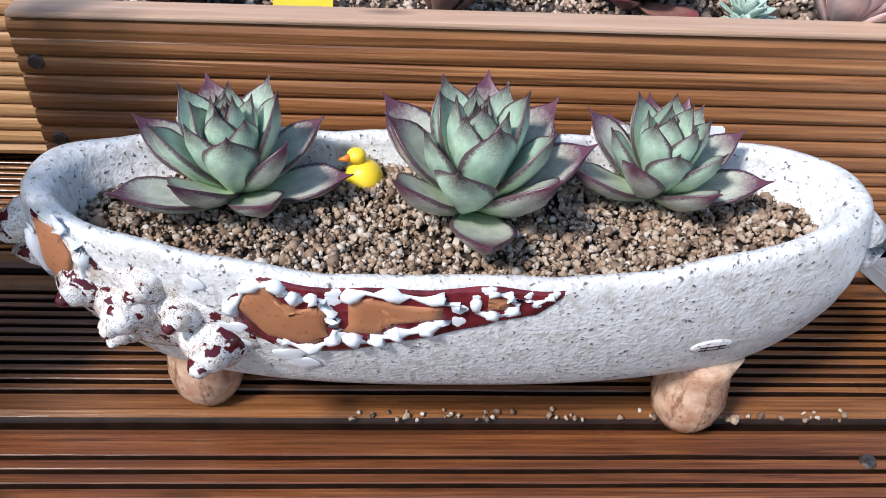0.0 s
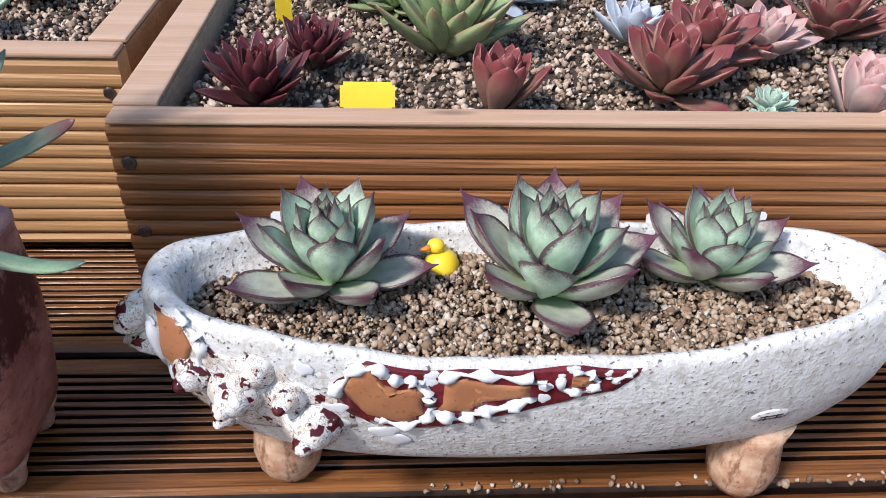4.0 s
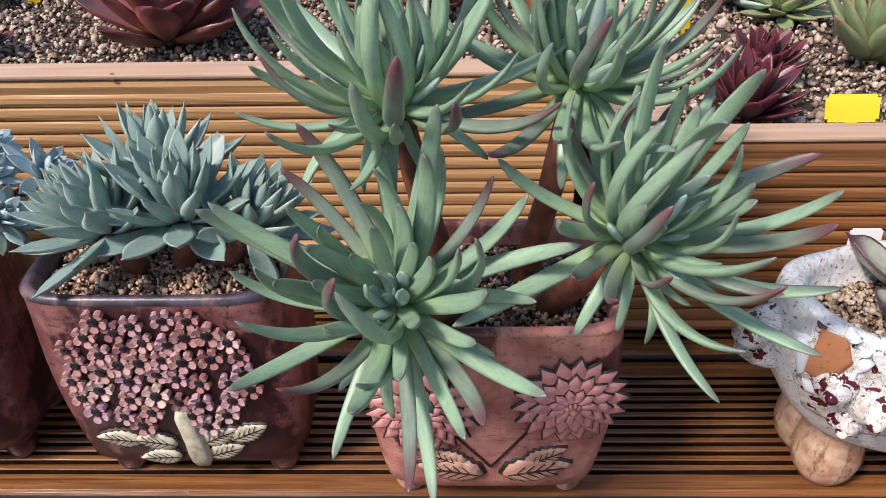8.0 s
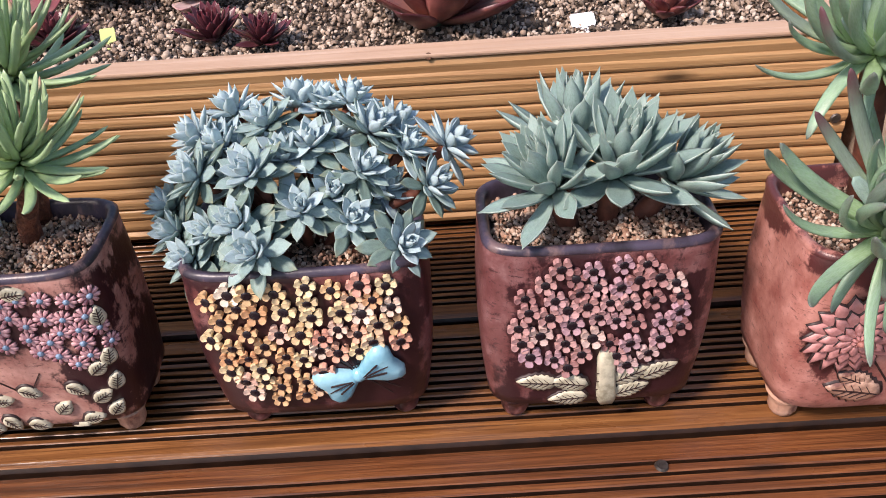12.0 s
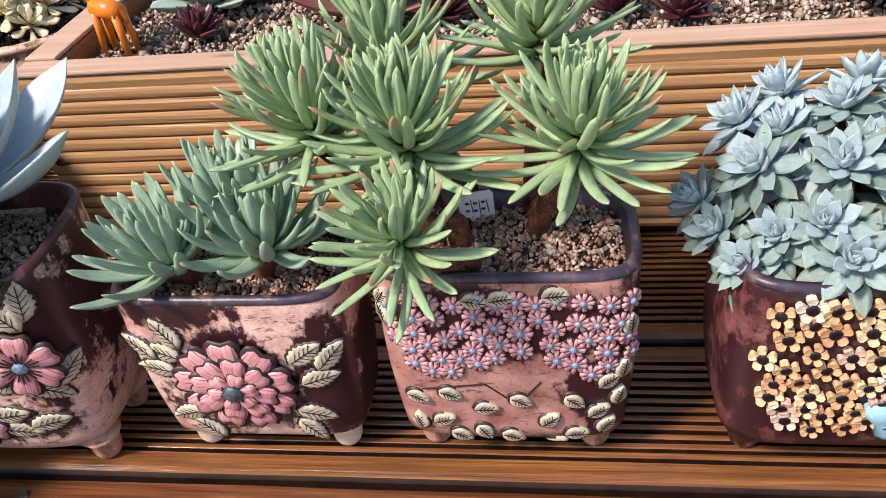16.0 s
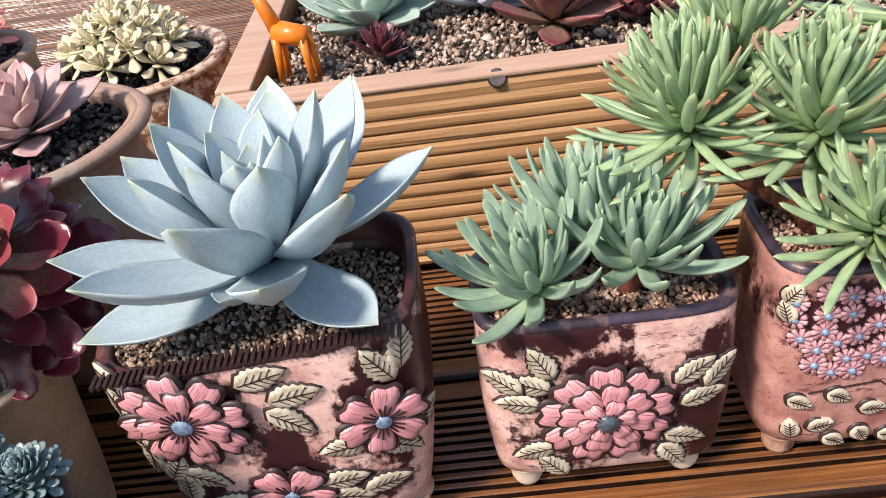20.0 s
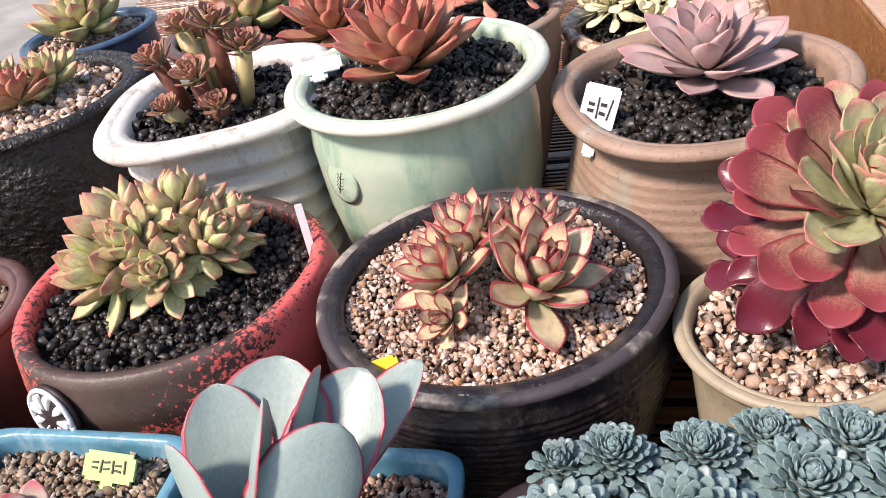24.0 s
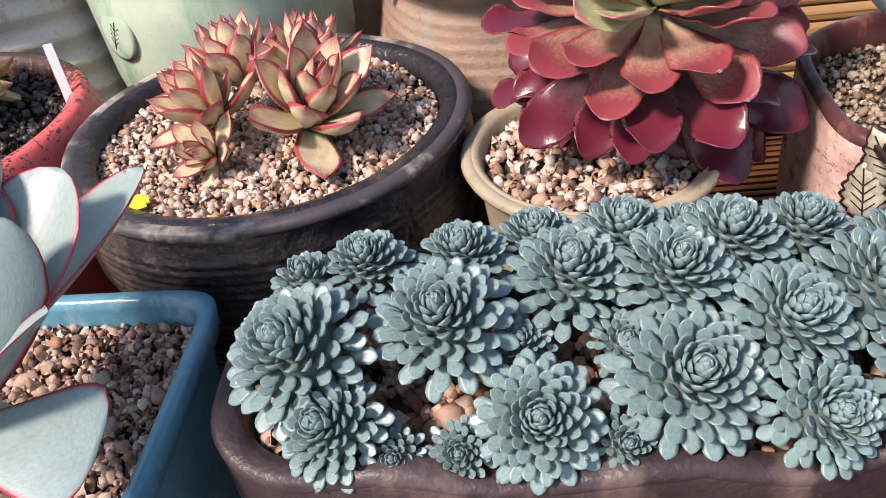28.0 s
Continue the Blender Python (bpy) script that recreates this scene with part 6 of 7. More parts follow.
# charcoal bowl with cream and red rosettes
M_WORN = glaze("worn_rim", (0.06, 0.05, 0.055), (0.42, 0.38, 0.32), (0.045, 0.036, 0.045), 34, 0.5, (0.5, 0.62))
cb_prof = [(0.05, 0.0), (0.06, 0.012), (0.076, 0.06), (0.0845, 0.1), (0.0842, 0.12), (0.08, 0.135)]
round_pot(-1.379, 0.361, ridged(cb_prof, 0.0004, 0.004), M_CHAR, "wide charcoal stoneware bowl with a worn pale rim", 0.008, squash=0.95, wob=0.006, rim_mat=M_WORN, rim_r=0.0036)
round_fill(-1.379, 0.361, 0.07, 0.1285, M_GRAVEL_PINK, 42, "pink-tan gravel in the charcoal bowl", 0.0017, 4600)
M_CREAM = leafy("cream_leaf", (0.66, 0.55, 0.36), (0.24, 0.008, 0.03), (0.34, 0.012, 0.042), (0.5, 0.55, 0.3), 0.02, 0.84, 0.77, 0.34, 0.25, 0.22)
CR = [leaf_mesh("leaf", M_CREAM, "agave", 0.22, 0.1, 16, 0.3, 0.6, nu=11), leaf_mesh("leaf", M_CREAM, "agave", 0.245, 0.095, 20, 0.3, 0.6, nu=11)]
crm = plant_root(-1.372, 0.352, 0.131, "echeveria", "cream and crimson pointed rosettes growing as a cluster")
for i, (x, y, z, lean, to, r, n) in enumerate(((0.014, -0.004, 0.007, 28, -40, 0.041, 24), (-0.024, 0.002, 0.01, 28, 200, 0.032, 24), (-0.022, -0.018, 0.003, 50, 250, 0.021, 16), (-0.014, 0.016, 0.018, 14, 130, 0.03, 28), (0.012, 0.018, 0.014, 14, 60, 0.032, 24))):
    rosette_part(crm, tilt(x, y, z, lean, to, i * 70), CR, n, r * 0.9, elev=(88, 12), size=(0.55, 1.0), base=0.12, rise=0.3, power=1.3, wild=6, size_p=0.6, rng=random.Random(i + 60))
label_tag(-1.424, 0.303, 0.131, 0.024, 0.006, M_YEL, "yellow plastic label lying at the bowl's rim", 24, 60, 0)

# small pot with the dark aeonium
sp_prof = [(0.03, 0.0), (0.033, 0.02), (0.038, 0.07), (0.043, 0.115), (0.046, 0.1255)]
M_BUFF = glaze("buff_clay", (0.3, 0.24, 0.17), (0.46, 0.39, 0.28), None, 40, 0.5, (0.3, 0.7), 0.3)
round_pot(-1.25, 0.333, sp_prof, M_BUFF, "small buff clay pot with a rolled rim", 0.004, rim_mat=M_BUFF, rim_r=0.003)
round_fill(-1.25, 0.333, 0.0395, 0.12, M_GRAVEL_PINK, 43, "tan gravel in the buff pot", 0.0024, 700)
M_AEO = leafy("wine_red_leaf", (0.075, 0.024, 0.026), (0.13, 0.015, 0.03), (0.24, 0.07, 0.075), (0.18, 0.12, 0.06), 0.05, 0.62, 0.9, 0.24, 0.7, 0.6)
M_AEOG = leafy("lime_heart_leaf", (0.55, 0.55, 0.32), (0.46, 0.12, 0.12), (0.46, 0.13, 0.13), (0.66, 0.66, 0.44), 0.0, 0.95, 0.965, 0.34, 0.3, 0.2)
M_AEOM = leafy("rosy_middle_leaf", (0.36, 0.2, 0.14), (0.24, 0.035, 0.05), (0.3, 0.05, 0.06), (0.5, 0.48, 0.28), 0.03, 0.7, 0.82, 0.4, 0.5, 0.5)
AE = [leaf_mesh("leaf", M_AEOG, "spoon", 0.22, 0.04, 16, 0.3), leaf_mesh("leaf", M_AEOG, "spoon", 0.2, 0.036, 12, 0.3), leaf_mesh("leaf", M_AEOM, "spoon", 0.19, 0.034, 12, 0.15, nu=14, n=10, ruffle=0.2), leaf_mesh("leaf", M_AEO, "spoon", 0.165, 0.032, 14, 0.12, nu=14, n=10, ruffle=0.4), leaf_mesh("leaf", M_AEO, "spoon", 0.168, 0.032, 30, 0.12, start=-16, nu=14, n=10, ruffle=0.42), leaf_mesh("leaf", M_AEO, "spoon", 0.168, 0.032, 36, 0.12, start=-20, nu=14, n=10, ruffle=0.42)]
AE = [AE[0], AE[1], AE[1], AE[2], AE[2], AE[3], AE[4], AE[5]]
aeo = plant_root(-1.25, 0.338, 0.118, "aeonium", "wine-red aeonium with a lime-green heart and wet glossy leaves")
piece("stem", tube("stem", [(0, 0, -0.008), (0.002, 0.0, 0.028), (0.01, -0.004, 0.05)], [0.008, 0.007, 0.007], M_STEM), aeo)
rosette_part(aeo, tilt(0.022, 0.006, 0.048, 28, -92, 0), AE, 112, 0.063, elev=(86, -52), size=(0.36, 1.0), base=0.07, rise=0.3, power=0.95, wild=18, size_p=0.5, rng=random.Random(71))

# celadon pot
M_CEL = glaze("celadon_glaze", (0.34, 0.48, 0.36), (0.6, 0.66, 0.52), (0.24, 0.4, 0.3), 14, 0.2, (0.3, 0.7), 0.1, 0.25)
M_CELW = glaze("cream_rim_glaze", (0.6, 0.6, 0.5), (0.7, 0.7, 0.62), None, 30, 0.2)
cel = round_pot(-1.433, 0.51, [(0.042, 0.0), (0.048, 0.008), (0.063, 0.06), (0.07, 0.11), (0.0715, 0.15), (0.069, 0.17), (0.0745, 0.182)], M_CEL, "celadon green glazed round pot with incised leaf marks", 0.007, rim_mat=M_CELW)
M_INCISED = plain("incised_green", (0.08, 0.15, 0.1), 0.4, 0.3, 200, 0)


def on_celadon(deg, z):
    r = float(np.interp(z, (0.008, 0.06, 0.11, 0.15, 0.17), (0.048, 0.063, 0.07, 0.0715, 0.069))) + 0.0002
    return (r * math.cos(radians(deg)), r * math.sin(radians(deg)), z)


for foot, tip_, top in ((-86, -70, 0.118), (-62, -48, 0.125), (-40, -34, 0.112)):
    for side_ in (-5, 4):
        pts = [on_celadon(foot + side_ * (1 - q) + (tip_ - foot) * q * q, 0.07 + (top - 0.07) * q) for q in (0, 0.25, 0.5, 0.75, 1.0)]
        piece("incised_leaf", tube("incised_leaf", pts, [0.0009, 0.0009, 0.0008, 0.0007, 0.0003], M_INCISED, 6), cel)
piece("fossil_relief", dome("fossil_relief", M_CEL, 0.0145, 0.002, 20), cel, pose(-0.041, -0.0575, 0.14, 86, 0, -36))
piece("vein", VEIN_A, cel, pose(-0.041, -0.0575, 0.14, 86, 0, -36) @ Matrix.Rotation(radians(70), 4, "Z") @ Matrix.Translation((-0.0095, 0, 0.0008)) @ Matrix.Scale(0.76, 4))
round_fill(-1.433, 0.51, 0.064, 0.174, M_BLACK, 44, "coarse black grit in the celadon pot", 0.003, 800)
M_RUST = leafy("rusty_red_leaf", (0.48, 0.22, 0.13), (0.42, 0.08, 0.07), (0.5, 0.14, 0.1), (0.44, 0.36, 0.15), 0.04, 0.8, 0.95, 0.4, 0.35)
RU = [leaf_mesh("leaf", M_RUST, "ovate", 0.2, 0.08, 24, 0.3, 0.5), leaf_mesh("leaf", M_RUST, "ovate", 0.21, 0.08, 20, 0.3, 0.5)]
rus = plant_root(-1.437, 0.512, 0.176, "echeveria", "rusty red pointed rosette in black grit")
rosette_part(rus, tilt(0, 0, 0.006, 8, -90, 0), RU, 46, 0.05, elev=(88, 10), size=(0.5, 1.0), base=0.14, rise=0.35, power=0.9, wild=5, rng=random.Random(81))
label_tag(-1.496, 0.515, 0.182, 0.032, 0.014, M_WLAB, "white plastic label lying at the celadon rim", 20, 70, 0)

# white ribbed pot
M_RIB = glaze("white_ribbed_glaze", (0.62, 0.58, 0.52), (0.78, 0.76, 0.72), (0.4, 0.3, 0.24), 20, 0.35, (0.3, 0.6), 0.25, 0.6)
rib_prof = [(0.05, 0.0)] + [(0.055 + 0.0042 * (i % 2) + 0.0004 * i, 0.02 + 0.0085 * i) for i in range(17)] + [(0.063, 0.165), (0.069, 0.172)]
round_pot(-1.572, 0.525, rib_prof, M_RIB, "white glazed ribbed squarish pot with a thick uneven rim", 0.011, wob=0.03, rim_mat=M_RIB, rim_r=0.007, power=3.2, turn=14)
round_fill(-1.572, 0.525, 0.058, 0.164, M_BLACK, 45, "coarse black grit in the white pot", 0.003, 650)
M_SEMP = leafy("dusty_rose_leaf", (0.36, 0.2, 0.13), (0.34, 0.08, 0.07), (0.5, 0.34, 0.2), (0.3, 0.28, 0.12), 0.0, 0.85, 0.95, 0.5, 0.4)
SM = [leaf_mesh("leaf", M_SEMP, "spoon", 0.26, 0.06, 24, 0.3, nu=6, n=6), leaf_mesh("leaf", M_SEMP, "spoon", 0.26, 0.06, 30, 0.3, nu=6, n=6)]
smp = plant_root(-1.575, 0.525, 0.166, "sempervivum", "cluster of small dusty-rose rosettes on short stems")
for i, (x, y, z, r) in enumerate(((-0.03, 0.0, 0.03, 0.018), (-0.012, 0.012, 0.046, 0.016), (0.012, 0.006, 0.048, 0.018), (0.03, 0.0, 0.032, 0.019), (0.0, -0.014, 0.022, 0.018), (-0.02, -0.026, 0.008, 0.013), (0.016, -0.028, 0.008, 0.013), (-0.006, 0.024, 0.036, 0.016))):
    piece("stem", tube("stem", [(x * 0.7, y * 0.7, -0.006), (x, y, z)], [0.005, 0.006], M_RUST if i % 2 else M_STEM), smp)
    rosette_part(smp, tilt(x, y, z, 18, math.degrees(math.atan2(y - 0.01, x)), i * 40), SM, 24, r, elev=(84, 4), size=(0.4, 1.0), base=0.15, rise=0.3, rng=random.Random(i + 90))

# brown flared pot
M_BROWN = glaze("brown_stoneware", (0.24, 0.15, 0.11), (0.4, 0.27, 0.2), (0.34, 0.3, 0.24), 14, 0.6, (0.3, 0.7), 0.3, 0.9)
bp_prof = [(0.05, 0.0), (0.06, 0.02), (0.078, 0.06), (0.08, 0.095), (0.071, 0.13), (0.068, 0.145), (0.076, 0.165)]
round_pot(-1.272, 0.49, ridged(bp_prof, 0.0003, 0.006), M_BROWN, "brown stoneware pot with a wavy flared rim", 0.007, wob=0.02, rim_mat=M_BROWN)
round_fill(-1.272, 0.49, 0.064, 0.156, M_BLACK, 46, "coarse black grit in the brown pot", 0.003, 800)
M_ROSY = leafy("rosy_pink_leaf", (0.5, 0.3, 0.27), (0.5, 0.24, 0.24), (0.58, 0.4, 0.36), (0.46, 0.3, 0.26), 0.25, 0.85, 0.95, 0.45, 0.2)
RO = [leaf_mesh("leaf", M_ROSY, "ovate", 0.24, 0.06, 20, 0.35, 0.4), leaf_mesh("leaf", M_ROSY, "ovate", 0.25, 0.055, 14, 0.3, 0.4)]
ros = plant_root(-1.266, 0.5, 0.158, "echeveria", "rosy pink open rosette in black grit")
rosette_part(ros, tilt(0, 0, 0.004, 8, -90, 0), RO, 32, 0.05, elev=(84, 4), size=(0.4, 1.0), base=0.12, rise=0.3, rng=random.Random(91))
label_tag(-1.33, 0.458, 0.155, 0.019, 0.026, M_WLAB, "white plastic label with handwritten letters in the brown pot", -14, 22, 2, lean=14)

# speckled brown pot with a cream plant
M_SPECK = glaze("speckled_brown_glaze", (0.2, 0.09, 0.05), (0.62, 0.47, 0.35), (0.3, 0.16, 0.1), 95, 0.35, (0.44, 0.52), 0.0, 0.5)
round_pot(-1.275, 0.715, [(0.06, 0.0), (0.07, 0.02), (0.085, 0.07), (0.082, 0.1), (0.075, 0.122)], M_SPECK, "speckled brown and cream glazed round pot", 0.008, rim_mat=M_SPECK)
round_fill(-1.275, 0.715, 0.066, 0.114, M_BLACK, 47, "black soil in the speckled pot", 0.003, 700)
M_BUTTER = leafy("butter_yellow_leaf", (0.76, 0.68, 0.42), (0.6, 0.54, 0.36), None, (0.55, 0.55, 0.3), 0.12, 0.9, 1.1, 0.5, 0.15)
BU = [leaf_mesh("leaf", M_BUTTER, "spoon", 0.22, 0.12, 10, 0.1, nu=6, n=6)]
but = plant_root(-1.28, 0.715, 0.116, "graptopetalum", "butter-yellow clump of small plump leaves")
for i in range(19):
    a, d = i * 2.4, 0.0108 * math.sqrt(i)
    rosette_part(but, tilt(d * math.cos(a), d * math.sin(a), 0.04 - 14 * d * d, 900 * d, math.degrees(a), i * 30), BU, 16, 0.025, elev=(80, -5), size=(0.5, 1.0), base=0.15, rise=0.3, rng=random.Random(i + 100))

SALMON = [leaf_mesh("leaf", leafy("salmon_leaf", (0.72, 0.3, 0.22), (0.75, 0.2, 0.18), None, (0.7, 0.45, 0.28), 0.05, 0.75, 1.1, 0.45, 0.25), "spoon", 0.2, 0.1, 14, 0.2, nu=6, n=6)]

# dark pots on the far side
M_LAVA = glaze("black_lava_glaze", (0.008, 0.007, 0.007), (0.03, 0.027, 0.026), None, 40, 0.32, (0.35, 0.7), 0.0, 1.0, 190, 0.005)
round_pot(-1.745, 0.555, [(0.06, 0.0), (0.07, 0.02), (0.085, 0.09), (0.09, 0.14), (0.085, 0.172)], M_LAVA, "black rough stoneware pot", 0.009, wob=0.008, rim_mat=M_LAVA)
round_fill(-1.745, 0.555, 0.073, 0.165, M_GRAVEL_PINK, 48, "tan gravel in the black pot", 0.0026, 1400)
far1 = plant_root(-1.75, 0.555, 0.166, "echeveria", "yellow and pink tight rosettes in tan gravel")
for i, (x, y, r) in enumerate(((-0.02, 0.01, 0.034), (0.014, -0.012, 0.03), (0.02, 0.02, 0.03))):
    rosette_part(far1, tilt(x, y, 0.008, 15, i * 120, 0), YC if i != 1 else RU, 26, r, elev=(86, 0), size=(0.45, 1.0), base=0.12, rise=0.3, rng=random.Random(i + 120))
M_PURPLEPOT = glaze("brown_purple_glaze", (0.1, 0.05, 0.045), (0.17, 0.09, 0.08), None, 20, 0.35)
round_pot(-1.71, 0.362, [(0.04, 0.0), (0.048, 0.02), (0.058, 0.08), (0.06, 0.112), (0.056, 0.122)], M_PURPLEPOT, "brown glazed round pot", 0.007, rim_mat=M_PURPLEPOT)
round_fill(-1.71, 0.362, 0.047, 0.115, M_GRAVEL, 49, "tan gravel in the brown pot", 0.0026, 600)
far2 = plant_root(-1.712, 0.36, 0.116, "echeveria", "peach-green rosette in tan gravel")
rosette_part(far2, tilt(0, 0, 0.004, 8, 90, 0), CR, 18, 0.036, elev=(84, 6), rng=random.Random(131))

for i, (x, y, h, rr, pm, lm, lbl) in enumerate(((-1.62, 0.70, 0.16, 0.07, M_PURPLEPOT, YC, "yellow-green pointed rosette"), (-1.535, 0.67, 0.15, 0.06, M_BROWN, RU, "rusty rosette"), (-1.425, 0.69, 0.15, 0.07, M_BROWN, None, "salmon pink mound of small leaves"), (-1.80, 0.74, 0.16, 0.06, plain("navy_glaze", (0.05, 0.09, 0.16), 0.25, 0.3, 40), YC, "yellow-green rosette"), (-1.9, 0.6, 0.15, 0.07, M_BROWN, RO, "pink rosette"), (-1.86, 0.42, 0.12, 0.065, M_BUFF, EC, "green rosette"))):
    round_pot(x, y, [(rr * 0.65, 0.0), (rr * 0.8, h * 0.3), (rr, h * 0.8), (rr, h)], pm, "glazed round pot standing behind the bowls", 0.006, rim_mat=pm, rim_r=0.004)
    round_fill(x, y, rr - 0.008, h - 0.008, M_GRAVEL_PINK if i % 2 else M_BLACK, 140 + i, "gravel in a round pot", 0.0028, 600)
    q = plant_root(x, y, h - 0.008, "echeveria", lbl + " in a round pot")
    if lm is None:
        for j in range(15):
            a, d = j * 2.4, 0.0125 * math.sqrt(j)
            rosette_part(q, tilt(d * math.cos(a), d * math.sin(a), 0.045 - 10 * d * d, 800 * d, math.degrees(a), j * 30), SALMON, 16, 0.027, elev=(82, 0), size=(0.5, 1.0), base=0.15, rise=0.3, rng=random.Random(j + 400))
        continue
    rosette_part(q, tilt(0, 0, 0.012, 10, -90, i * 30), lm, 30, rr * 0.85, elev=(84, 6), rise=0.25, rng=random.Random(i + 140))


# blue square boxes
M_SKY = glaze("sky_blue_pot_glaze", (0.06, 0.19, 0.28), (0.15, 0.35, 0.45), (0.26, 0.4, 0.47), 24, 0.22, (0.3, 0.7), 0.15, 0.3)


def blue_box(x, y, hx, hy, h, turn, mat, label):
    r = root("flower_pot", pose(x, y, 0, 0, 0, turn), label, "pot", "square blue pots")
    secs = [super_ring(hx * k, hy * k, z, 9, 64) for k, z in ((0.72, 0), (0.74, 0.004), (0.9, h * 0.8), (0.93, h - 0.0125))]
    piece("pot_body", rings("pot_body", secs, mat, True, False), r)
    secs = [super_ring(hx * k, hy * k, z, 9, 64) for k, z in ((0.92, h - 0.0125), (0.99, h - 0.009), (1.0, h - 0.001), (0.985, h), (0.905, h - 0.0005), (0.885, h - 0.004), (0.84, h - 0.04))]
    piece("lip", rings("lip", secs, mat, False, False), r)
    return r


blue_box(-1.558, 0.237, 0.0565, 0.0485, 0.118, -3, M_SKY, "square sky-blue glazed pot with a flared lip")
blue_box(-1.436, 0.2285, 0.0535, 0.0485, 0.118, -2, M_SKY, "square sky-blue glazed pot with a flared lip")
blue_box(-1.676, 0.243, 0.051, 0.049, 0.118, -3, glaze("pale_celadon_glaze", (0.3, 0.42, 0.4), (0.42, 0.55, 0.5), None, 24, 0.25), "square pale green glazed pot with a flared lip")
for x, y, sd, cnt, mat in ((-1.558, 0.237, 51, 2300, M_GRAVEL), (-1.436, 0.2285, 52, 2300, M_GRAVEL_WARM), (-1.676, 0.243, 53, 1800, M_BED)):
    s = root("soil", pose(x, y, 0.102, 0, 0, -3), "dark potting soil under the gravel", "soil")
    piece("soil_body", rings("soil_body", [super_ring(0.046, 0.0415, -0.02, 9), super_ring(0.046, 0.0415, 0.002, 9)], M_SOIL), s)
    stones("gravel", ellipse_in(x, y, 0.047, 0.0425, -3, 8), cnt, 0.0019, mat, 0.107, sd, "mixed tan gravel in a square pot", (x - 0.048, x + 0.048, y - 0.045, y + 0.045), 1.2)
M_RUBY = leafy("ruby_flushed_leaf", (0.46, 0.36, 0.3), (0.48, 0.08, 0.11), (0.5, 0.16, 0.17), (0.4, 0.4, 0.27), 0.14, 0.8, 0.9, 0.3, 0.3)
RB_ = [leaf_mesh("leaf", M_RUBY, "ovate", 0.36, 0.16, 22, 0.2, 0.4)]
ruby = plant_root(-1.556, 0.236, 0.108, "echeveria", "small ruby-flushed plump rosette in the blue pot")
rosette_part(ruby, tilt(0, 0, 0.004, 30, -70, 0), RB_, 22, 0.0215, elev=(86, 14), size=(0.45, 1.0), base=0.15, rise=0.3, rng=random.Random(151))
label_tag(-1.539, 0.263, 0.11, 0.027, 0.0125, plain("lime_plastic", (0.4, 0.64, 0.2), 0.45, 0.06), "lime green plastic label with handwriting in the blue pot", -8, 48, 3)
label_tag(-1.65, 0.274, 0.107, 0.014, 0.034, M_YEL, "yellow plastic label standing in the pale green pot", -8, 5, 0)

# paddle plant with red-edged leaves
M_PAD = leafy("grey_paddle_leaf", (0.22, 0.3, 0.265), (0.25, 0.33, 0.3), (0.45, 0.02, 0.06), None, 0.2, 1.2, 0.9, 0.4, 0.12, 0.03)
PD2 = leaf_mesh("leaf", M_PAD, "oval", 0.33, 0.036, 12, 0.2, nu=15, n=16, start=-6)
PD3 = leaf_mesh("leaf", M_PAD, "wedge", 0.42, 0.026, -16, -0.06, nu=14, n=16, start=8)
pad = plant_root(-1.44, 0.228, 0.107, "kalanchoe", "grey-green paddle plant with thin red leaf edges")
piece("stem", tube("stem", [(0, 0.0, -0.006), (0.003, -0.012, 0.02), (0.008, -0.024, 0.048)], [0.008, 0.007, 0.006], M_CORE, 10), pad)


def paddle(tip, base, half, face, droop=False):
    """A leaf of the given half width from base to tip, its upper side turned towards face."""
    b = Vector(base)
    d = Vector(tip) - b
    x = d.normalized()
    f = Vector(face)
    z = (f - x * f.dot(x)).normalized()
    m = Matrix((x, z.cross(x), z)).transposed().to_4x4()
    m.translation = b
    piece("leaf", PD3 if droop else PD2, pad, m @ Matrix.Diagonal((d.length, half / (0.42 if droop else 0.33), d.length, 1)))


for tip, base, half, face in (
    ((0.035, 0.001, 0.077), (0.009, -0.034, 0.043), 0.0175, (-0.35, 1, -0.3)),
    ((-0.017, -0.011, 0.082), (0.003, -0.032, 0.043), 0.0158, (0.7, 0.8, -0.2)),
    ((0.011, 0.004, 0.086), (0.006, -0.026, 0.048), 0.0115, (1, 0.35, 0)),
    ((0.022, 0.026, 0.078), (0.01, -0.018, 0.048), 0.0115, (-0.9, -0.4, 0)),
    ((0.006, 0.03, 0.079), (0.003, -0.016, 0.043), 0.0215, (0.1, -1, 0.2)),
    ((0.036, 0.028, 0.074), (0.014, -0.014, 0.043), 0.0172, (-0.3, -1, 0.3)),
    ((0.05, 0.044, 0.062), (0.016, -0.011, 0.041), 0.0132, (-0.6, -0.8, 0.4)),
    ((-0.014, 0.018, 0.078), (0.0, -0.014, 0.043), 0.0148, (0.5, -1, 0)),
    ((0.048, -0.019, 0.063), (0.013, -0.034, 0.041), 0.0128, (-0.7, 0.1, 0.8)),
):
    paddle(tip, base, half, face)
paddle((0.056, -0.036, 0.036), (0.01, -0.035, 0.038), 0.0172, (0.3, -0.2, 1), True)
paddle((-0.047, -0.036, 0.041), (0.003, -0.034, 0.038), 0.0225, (0.75, -0.2, 0.75), True)

